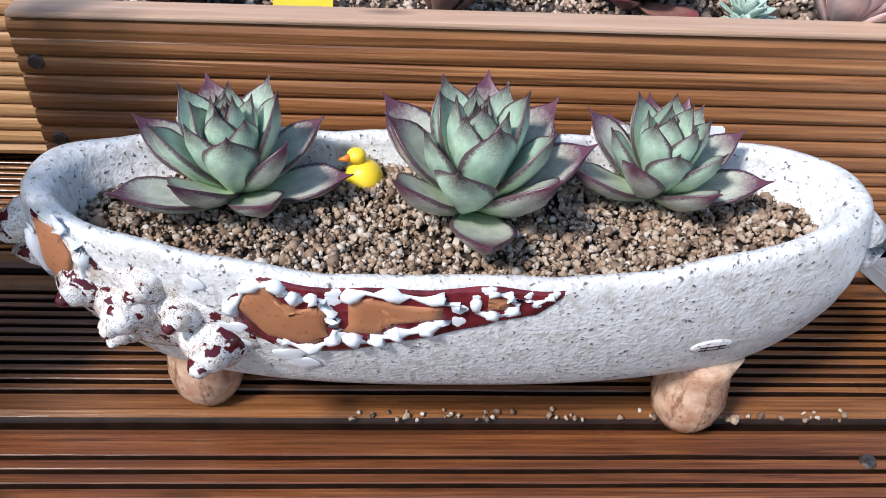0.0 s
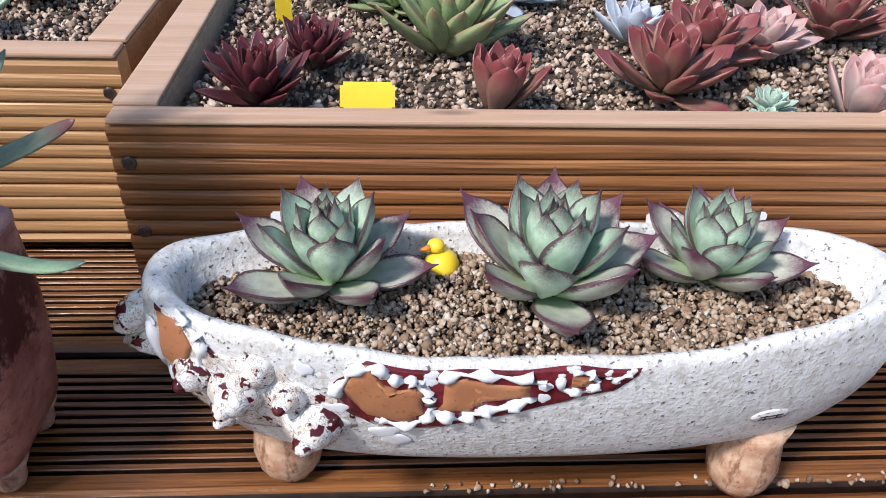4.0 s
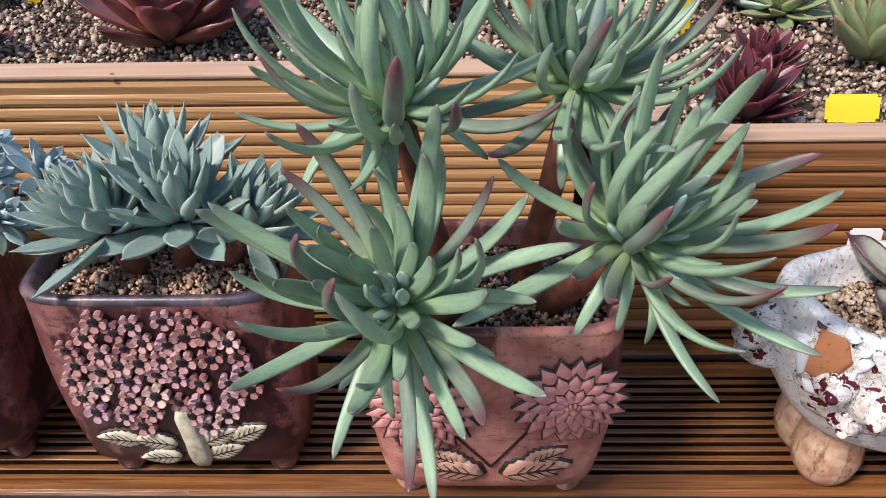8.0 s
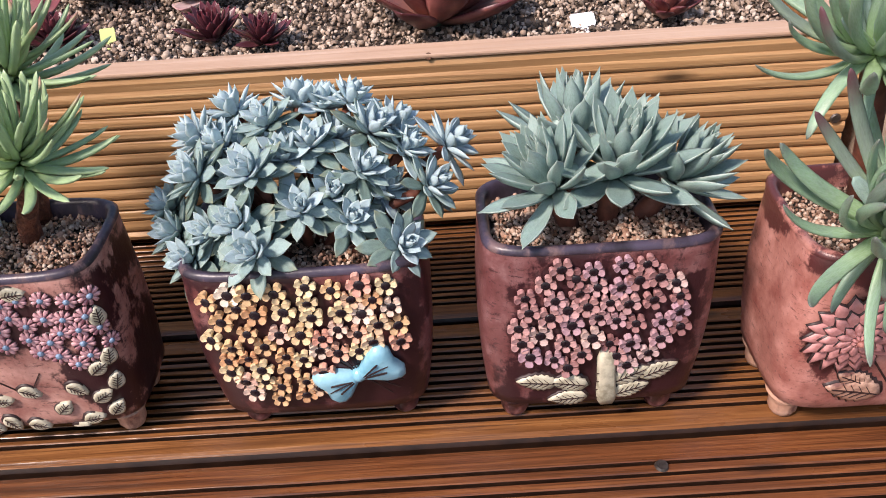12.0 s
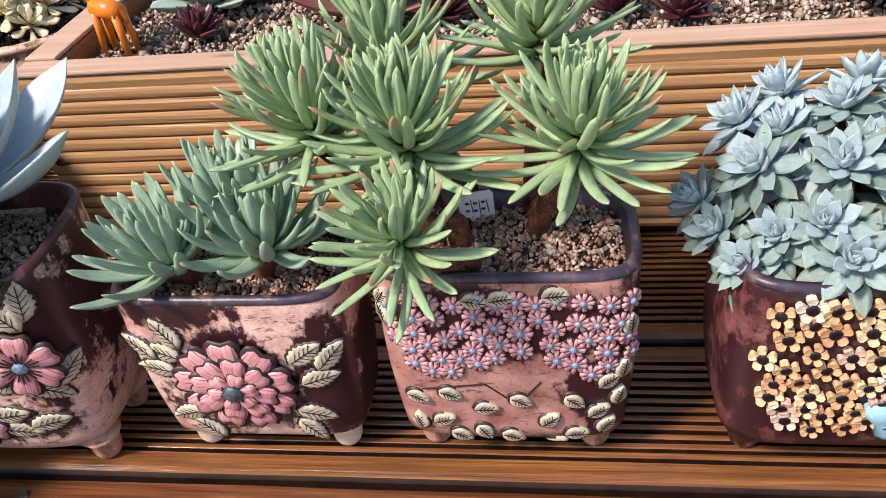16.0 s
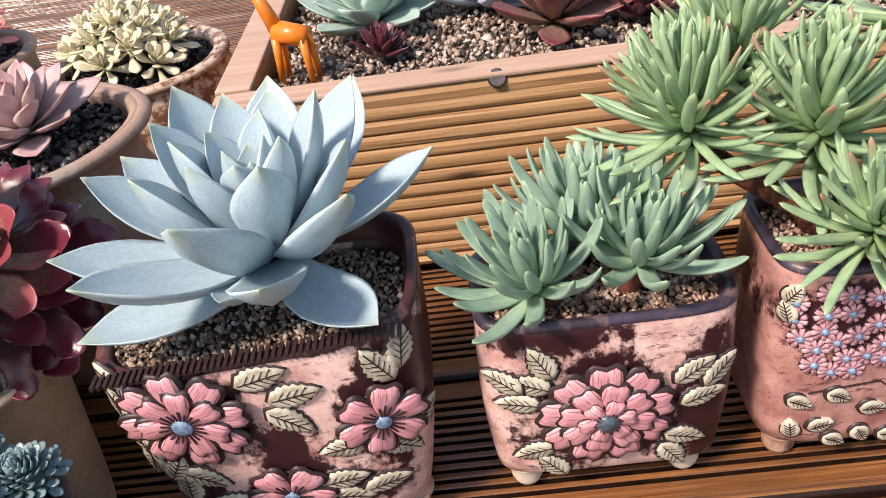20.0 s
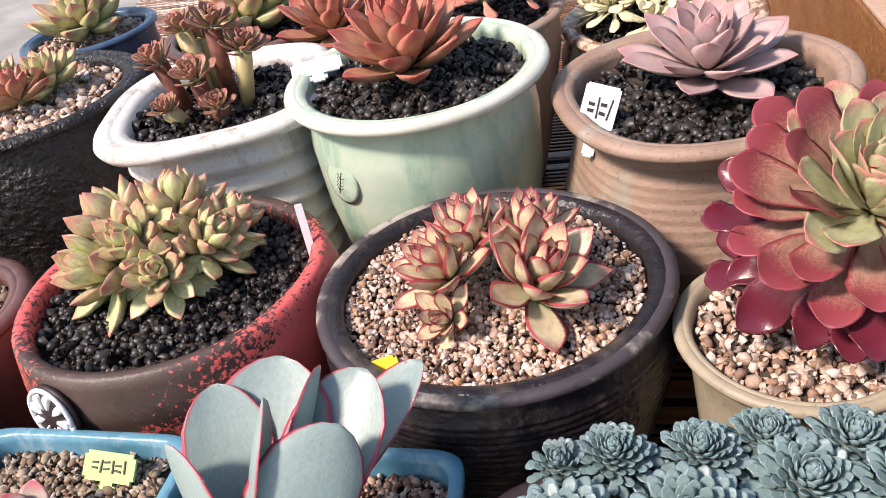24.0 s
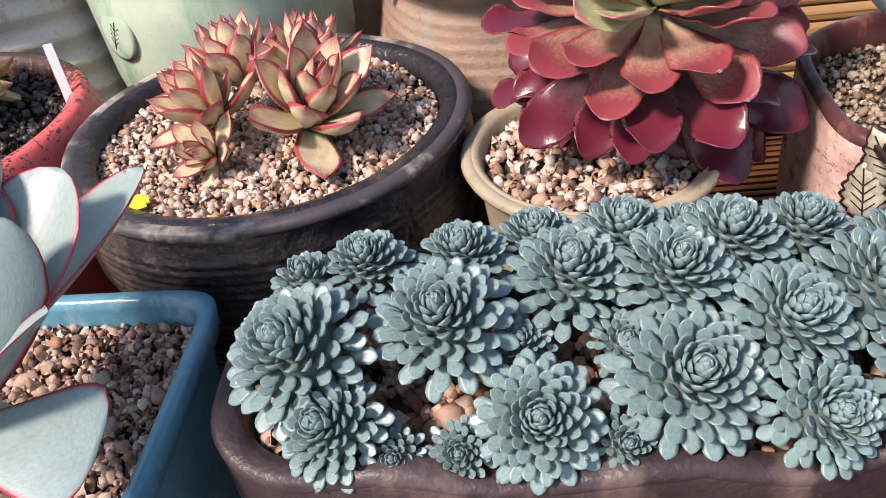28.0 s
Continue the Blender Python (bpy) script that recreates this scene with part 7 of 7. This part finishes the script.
# long dark planter with blue rosettes
SCS = Shell(0.105, 0.041, 0.107, 0.012, taper=0.88, bulge=0.03, power=3.4, wall=0.008)
M_PLUM = glaze("matt_plum_glaze", (0.025, 0.015, 0.018), (0.07, 0.047, 0.05), (0.16, 0.11, 0.1), 16, 0.45, (0.35, 0.65), 0.0, 0.9)
square_pot(-1.266, 0.231, SCS, (M_PLUM, M_PLUM), "long matt plum-brown planter with a pinched rim", rise=lambda x, y: 0.004 * math.sin(x * 90))
fill(-1.266, 0.231, SCS, M_GRAVEL_WARM, 61, "tan gravel in the plum planter", 0.0026, 1500, 0.006)
M_CAS = leafy("teal_blue_leaf", (0.11, 0.2, 0.185), (0.17, 0.24, 0.26), (0.22, 0.32, 0.33), (0.16, 0.28, 0.25), 0.2, 0.86, 0.93, 0.3, 0.5)
# Cores and stems are coloured dark to paint the shade between the leaves.
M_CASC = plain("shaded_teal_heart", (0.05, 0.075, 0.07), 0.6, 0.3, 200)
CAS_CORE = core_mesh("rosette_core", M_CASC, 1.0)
CA = [leaf_mesh("leaf", M_CAS, "plump", 0.34, 0.2, 26, 0.22, 0.3, nu=7, n=6), leaf_mesh("leaf", M_CAS, "plump", 0.35, 0.19, 28, 0.24, 0.3, nu=7, n=6)]
cas = plant_root(-1.266, 0.225, 0.12, "echeveria", "crowded mat of teal-blue rosettes spilling over the plum planter")
cas_rest = []
spots = [(-1.341, 0.221, 0.147, 0.0165), (-1.302, 0.226, 0.15, 0.0155), (-1.325, 0.252, 0.149, 0.0112), (-1.343, 0.25, 0.146, 0.0098), (-1.267, 0.242, 0.148, 0.0148), (-1.24, 0.236, 0.152, 0.0135), (-1.241, 0.211, 0.14, 0.0165), (-1.279, 0.203, 0.137, 0.0133), (-1.332, 0.205, 0.136, 0.0122), (-1.316, 0.2, 0.128, 0.0072), (-1.299, 0.2, 0.129, 0.0078), (-1.282, 0.225, 0.141, 0.0076), (-1.255, 0.222, 0.142, 0.0078), (-1.214, 0.222, 0.147, 0.0135), (-1.212, 0.2, 0.138, 0.0118), (-1.297, 0.254, 0.148, 0.0115), (-1.25, 0.258, 0.148, 0.0128), (-1.222, 0.25, 0.151, 0.013), (-1.258, 0.2, 0.13, 0.0078), (-1.19, 0.23, 0.148, 0.0145), (-1.185, 0.206, 0.14, 0.013), (-1.176, 0.248, 0.144, 0.0125), (-1.2, 0.256, 0.147, 0.012), (-1.275, 0.262, 0.145, 0.0115), (-1.168, 0.224, 0.138, 0.0115), (-1.312, 0.242, 0.14, 0.0078), (-1.35, 0.236, 0.137, 0.0076), (-1.232, 0.262, 0.144, 0.0105)]
for i, (x, y, z, r) in enumerate(spots):
    dx, dy, dz = x + 1.266, y - 0.225, z - 0.12
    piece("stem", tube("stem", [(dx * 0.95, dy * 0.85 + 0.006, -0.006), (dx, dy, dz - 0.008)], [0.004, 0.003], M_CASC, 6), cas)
    head = tilt(dx, dy, dz - 0.009, 26 - 500 * (dy + 0.005), -90 + 500 * dx * (0.4 if abs(dx) < 0.06 else 0.7), i * 47)
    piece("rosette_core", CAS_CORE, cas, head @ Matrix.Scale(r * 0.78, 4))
    single = i in (0, 1, 4, 6, 7, 8)
    (rosette_part if single else rosette)(cas, head, CA, 105 if r > 0.0105 else 66, r * 1.28, elev=(88, -30), size=(0.24, 0.37), base=0.74, rise=0.74, power=1.0, wild=7, size_p=0.6, rng=random.Random(i + 170), sink=None if single else cas_rest)
join_leaves(cas, cas_rest, "crowded small teal-blue rosettes")

# toy giraffe on the bed's edge
M_ORANGE = plain("orange_plastic", (0.75, 0.2, 0.015), 0.35, 0.15, 60, 0.1)
gir = root("giraffe_figurine", pose(-1.108, 0.585, 0.1385, 0, 0, 160), "orange plastic toy giraffe standing in the gravel", "figurine")
bm = bmesh.new()


def limb(bm, a, b, r1, r2, n=10):
    a, b = Vector(a), Vector(b)
    d = b - a
    m = Matrix.Translation((a + b) / 2) @ d.to_track_quat("Z", "Y").to_matrix().to_4x4()
    bmesh.ops.create_cone(bm, cap_ends=True, segments=n, radius1=r1, radius2=r2, depth=d.length, matrix=m)


limb(bm, (-0.012, 0, 0.032), (0.012, 0, 0.036), 0.0075, 0.008)
limb(bm, (0.01, 0, 0.036), (0.022, 0, 0.066), 0.006, 0.0038)
limb(bm, (0.019, 0, 0.066), (0.032, 0, 0.062), 0.0048, 0.003)
for sx, sy in ((-0.01, -0.004), (-0.01, 0.004), (0.011, -0.004), (0.011, 0.004)):
    limb(bm, (sx, sy, 0.032), (sx * 1.2, sy * 1.3, -0.002), 0.0034, 0.0022, 8)
for sy in (-0.003, 0.003):
    limb(bm, (0.021, sy, 0.069), (0.02, sy * 1.3, 0.077), 0.0012, 0.0014, 6)
limb(bm, (-0.012, 0, 0.036), (-0.017, 0, 0.024), 0.0018, 0.001, 6)
piece("body", bm_mesh("body", bm, M_ORANGE, True), gir)

# ---- planted beds ----
for name, x0, x1, y0, y1, seed, cnt in (("right", -0.198, 0.73, 0.446, 0.84, 71, 19000), ("left", -1.13, -0.275, 0.54, 0.905, 72, 18000)):
    s = root("soil", pose((x0 + x1) / 2, (y0 + y1) / 2, 0.1245), "dark soil under the gravel of the timber bed", "soil")
    piece("soil_body", box("soil_body", (x1 - x0, y1 - y0, 0.02), M_SOIL, 0), s)
    stones("gravel", lambda x, y: True, cnt, 0.0023, M_BED, 0.137, seed, "mixed sandy gravel covering the timber bed", (x0, x1, y0, y1), 1.4)
M_DKRED = leafy("dark_wine_leaf", (0.075, 0.012, 0.02), (0.12, 0.02, 0.03), (0.16, 0.035, 0.045), (0.1, 0.03, 0.03), 0.02, 0.8, 0.95, 0.35, 0.4)
M_COPPER = leafy("copper_leaf", (0.24, 0.1, 0.075), (0.2, 0.045, 0.05), (0.3, 0.12, 0.1), (0.28, 0.18, 0.1), 0.06, 0.7, 0.95, 0.4, 0.3)
M_OLIVE = leafy("olive_green_leaf", (0.24, 0.32, 0.14), (0.35, 0.2, 0.14), (0.36, 0.22, 0.15), (0.28, 0.36, 0.16), 0.06, 0.86, 0.92, 0.4, 0.3)
M_BRICK = leafy("brick_red_leaf", (0.26, 0.075, 0.06), (0.07, 0.012, 0.018), (0.12, 0.02, 0.028), (0.36, 0.16, 0.11), 0.04, 0.7, 0.92, 0.4, 0.3)
M_MINT = leafy("mint_leaf", (0.34, 0.48, 0.36), (0.36, 0.46, 0.36), None, None, 0.3, 0.9, 1.1, 0.5, 0.2)
M_LILAC = leafy("lilac_blue_leaf", (0.38, 0.42, 0.52), (0.4, 0.4, 0.5), None, None, 0.5, 0.9, 1.1, 0.5, 0.2)
KINDS = {k: [leaf_mesh("leaf", m, "lance" if sharp else "ovate", w, 0.075, 22, 0.3, 0.4, nu=8), leaf_mesh("leaf", m, "lance" if sharp else "ovate", w * 1.05, 0.07, 18, 0.3, 0.4, nu=8)] for k, m, w, sharp in (("wine", M_DKRED, 0.18, True), ("copper", M_COPPER, 0.2, False), ("olive", M_OLIVE, 0.16, True), ("brick", M_BRICK, 0.24, False), ("mint", M_MINT, 0.27, False), ("lilac", M_LILAC, 0.24, False), ("peach", M_ROSY, 0.23, False), ("yellow", M_BUTTER, 0.2, False))}
WORDS = {"wine": "dark wine-red spiky rosette", "copper": "copper-brown upright rosette", "olive": "olive-green rosette with reddish tips", "brick": "brick-red agave-like rosette", "mint": "mint-green plump rosette", "lilac": "lilac-blue chalky rosette", "peach": "peach-pink open rosette", "yellow": "pale yellow plump rosette"}
BED = [("wine", -0.152, 0.494, 0.042, 80, 25), ("wine", -0.125, 0.55, 0.036, 75, 30), ("copper", -0.012, 0.482, 0.042, 84, 50), ("copper", 0.1, 0.51, 0.052, 80, 12), ("olive", -0.035, 0.585, 0.066, 80, 25), ("mint", 0.158, 0.484, 0.018, 80, 0), ("mint", 0.15, 0.468, 0.012, 80, 0), ("peach", 0.208, 0.476, 0.04, 84, 40), ("lilac", 0.1, 0.6, 0.036, 80, 20), ("copper", 0.14, 0.56, 0.05, 80, 10), ("peach", 0.19, 0.58, 0.04, 80, 10), ("mint", -0.1, 0.70, 0.045, 80, 0), ("olive", -0.07, 0.67, 0.04, 80, 0), ("lilac", 0.02, 0.70, 0.05, 80, 0), ("yellow", 0.12, 0.72, 0.04, 80, 10), ("peach", 0.27, 0.5, 0.045, 80, 10), ("copper", 0.26, 0.62, 0.05, 80, 10), ("peach", 0.22, 0.7, 0.05, 80, 10), ("brick", 0.34, 0.54, 0.05, 80, 10), ("olive", -0.16, 0.74, 0.04, 80, 10),
       ("brick", -0.552, 0.628, 0.072, 80, 12), ("wine", -0.73, 0.622, 0.03, 80, 20), ("wine", -0.688, 0.607, 0.026, 80, 10), ("brick", -0.372, 0.61, 0.03, 84, 20), ("peach", -0.765, 0.725, 0.055, 80, 10), ("copper", -0.43, 0.72, 0.06, 80, 10), ("wine", -0.86, 0.63, 0.03, 80, 10), ("mint", -1.06, 0.69, 0.06, 80, 6), ("copper", -0.92, 0.64, 0.062, 80, 4), ("wine", -1.05, 0.617, 0.026, 80, 20), ("lilac", -0.965, 0.7, 0.06, 80, 6), ("peach", -0.85, 0.74, 0.06, 80, 6), ("brick", -0.62, 0.74, 0.06, 80, 10), ("mint", -0.52, 0.74, 0.04, 80, 10), ("brick", -0.35, 0.7, 0.045, 80, 10), ("wine", -0.7, 0.8, 0.05, 80, 10), ("peach", -1.02, 0.8, 0.06, 80, 10)]
for i, (k, x, y, r, hi, lo_) in enumerate(BED):
    p = plant_root(x, y - 0.016, 0.1375, "echeveria", WORDS[k] + " growing in the gravel bed", group="rosettes in the timber beds")
    rosette_part(p, tilt(0, 0, 0.004, 8, -90 + 40 * (i % 3), i * 33), KINDS[k], 34 if k in ("wine", "brick", "olive") else 26, r, elev=(hi, lo_), size=(0.45, 1.0), base=0.12, rise=0.25, power=0.9, wild=6, size_p=0.6, rng=random.Random(i + 300))
YT = M_YEL
for x, y, w, h, tn, bk, m, txt in ((-0.088, 0.484, 0.033, 0.017, 0, 25, YT, "yellow plastic label lying in the gravel bed"), (-0.155, 0.64, 0.012, 0.026, 20, 5, YT, "yellow plastic label standing in the gravel bed"), (-0.172, 0.71, 0.02, 0.014, 0, 30, M_WLAB, "white plastic label in the gravel bed"), (-0.7, 0.72, 0.01, 0.035, 25, 5, YT, "yellow plastic label standing in the gravel bed"), (-0.435, 0.6, 0.02, 0.012, 10, 50, M_WLAB, "white plastic label lying in the gravel bed"), (-0.82, 0.63, 0.012, 0.012, 10, 40, plain("lime_label", (0.5, 0.6, 0.2), 0.5, 0.1), "lime plastic label in the gravel bed"), (0.0, 0.76, 0.02, 0.02, 0, 20, M_WLAB, "white plastic label in the gravel bed")):
    label_tag(x, y - 0.012, 0.1385, w, h, m, txt, tn, bk, 0)
# loose stones on the deck seam
stones("loose_grit", lambda x, y: True, 60, 0.0016, M_GRAVEL, 0.001, 81, "loose grit scattered along the deck seam", (-0.06, 0.2, 0.299, 0.306), 0.3)


# rain drops standing on the leaves
M_DROP, dt, db = material("water_drop")
db.inputs["Base Color"].default_value = (0.9, 0.94, 0.95, 1)
db.inputs["Roughness"].default_value, db.inputs["IOR"].default_value = 0.03, 1.33
db.inputs["Transmission Weight"].default_value = 0.85


def water_drops(plant, seed, count, rmin, rmax):
    """Small clear domes on the upper sides of a plant's leaves, joined as one part."""
    g = random.Random(seed)
    leaves = [c for c in plant.children_recursive if c.name.startswith("leaf")]
    verts, faces = [], []
    inv = plant.matrix_world.inverted()
    tries = 0
    while len(faces) < count * 25 and tries < count * 30:
        tries += 1
        lf = g.choice(leaves)
        p = g.choice(lf.data.polygons)
        if p.area < 1e-7 or len(p.vertices) > 4:
            continue
        rot = lf.matrix_world.to_3x3().normalized()
        n = (rot @ p.normal).normalized()
        if n.z < 0.25:
            continue
        at = inv @ (lf.matrix_world @ p.center)
        n = (inv.to_3x3() @ n).normalized()
        u = n.orthogonal().normalized()
        w = n.cross(u)
        r, k = g.uniform(rmin, rmax) * g.uniform(0.6, 1.0), len(verts)
        for q in (-10, 30, 65):
            c, h = math.cos(radians(q)) * r, math.sin(radians(q)) * r * 0.8
            verts += [tuple(at + u * (c * math.cos(a)) + w * (c * math.sin(a)) + n * h) for a in [2 * math.pi * j / 8 for j in range(8)]]
        verts.append(tuple(at + n * r * 0.82))
        faces += [(k + l * 8 + j, k + l * 8 + (j + 1) % 8, k + l * 8 + 8 + (j + 1) % 8, k + l * 8 + 8 + j) for l in range(2) for j in range(8)]
        faces += [(k + 16 + j, k + 16 + (j + 1) % 8, k + 24) for j in range(8)]
    ob = piece("dew", to_mesh("dew", verts, faces, M_DROP), plant, None, "clear rain drops")
    tagged(ob, "clear rain drops", "", "", "stuff")


bpy.context.view_layer.update()
water_drops(dudleya, 5, 170, 0.0006, 0.0013)
water_drops(pad, 6, 60, 0.0005, 0.001)
water_drops(aeo, 7, 70, 0.0008, 0.0018)
water_drops(cas, 8, 130, 0.0006, 0.0012)
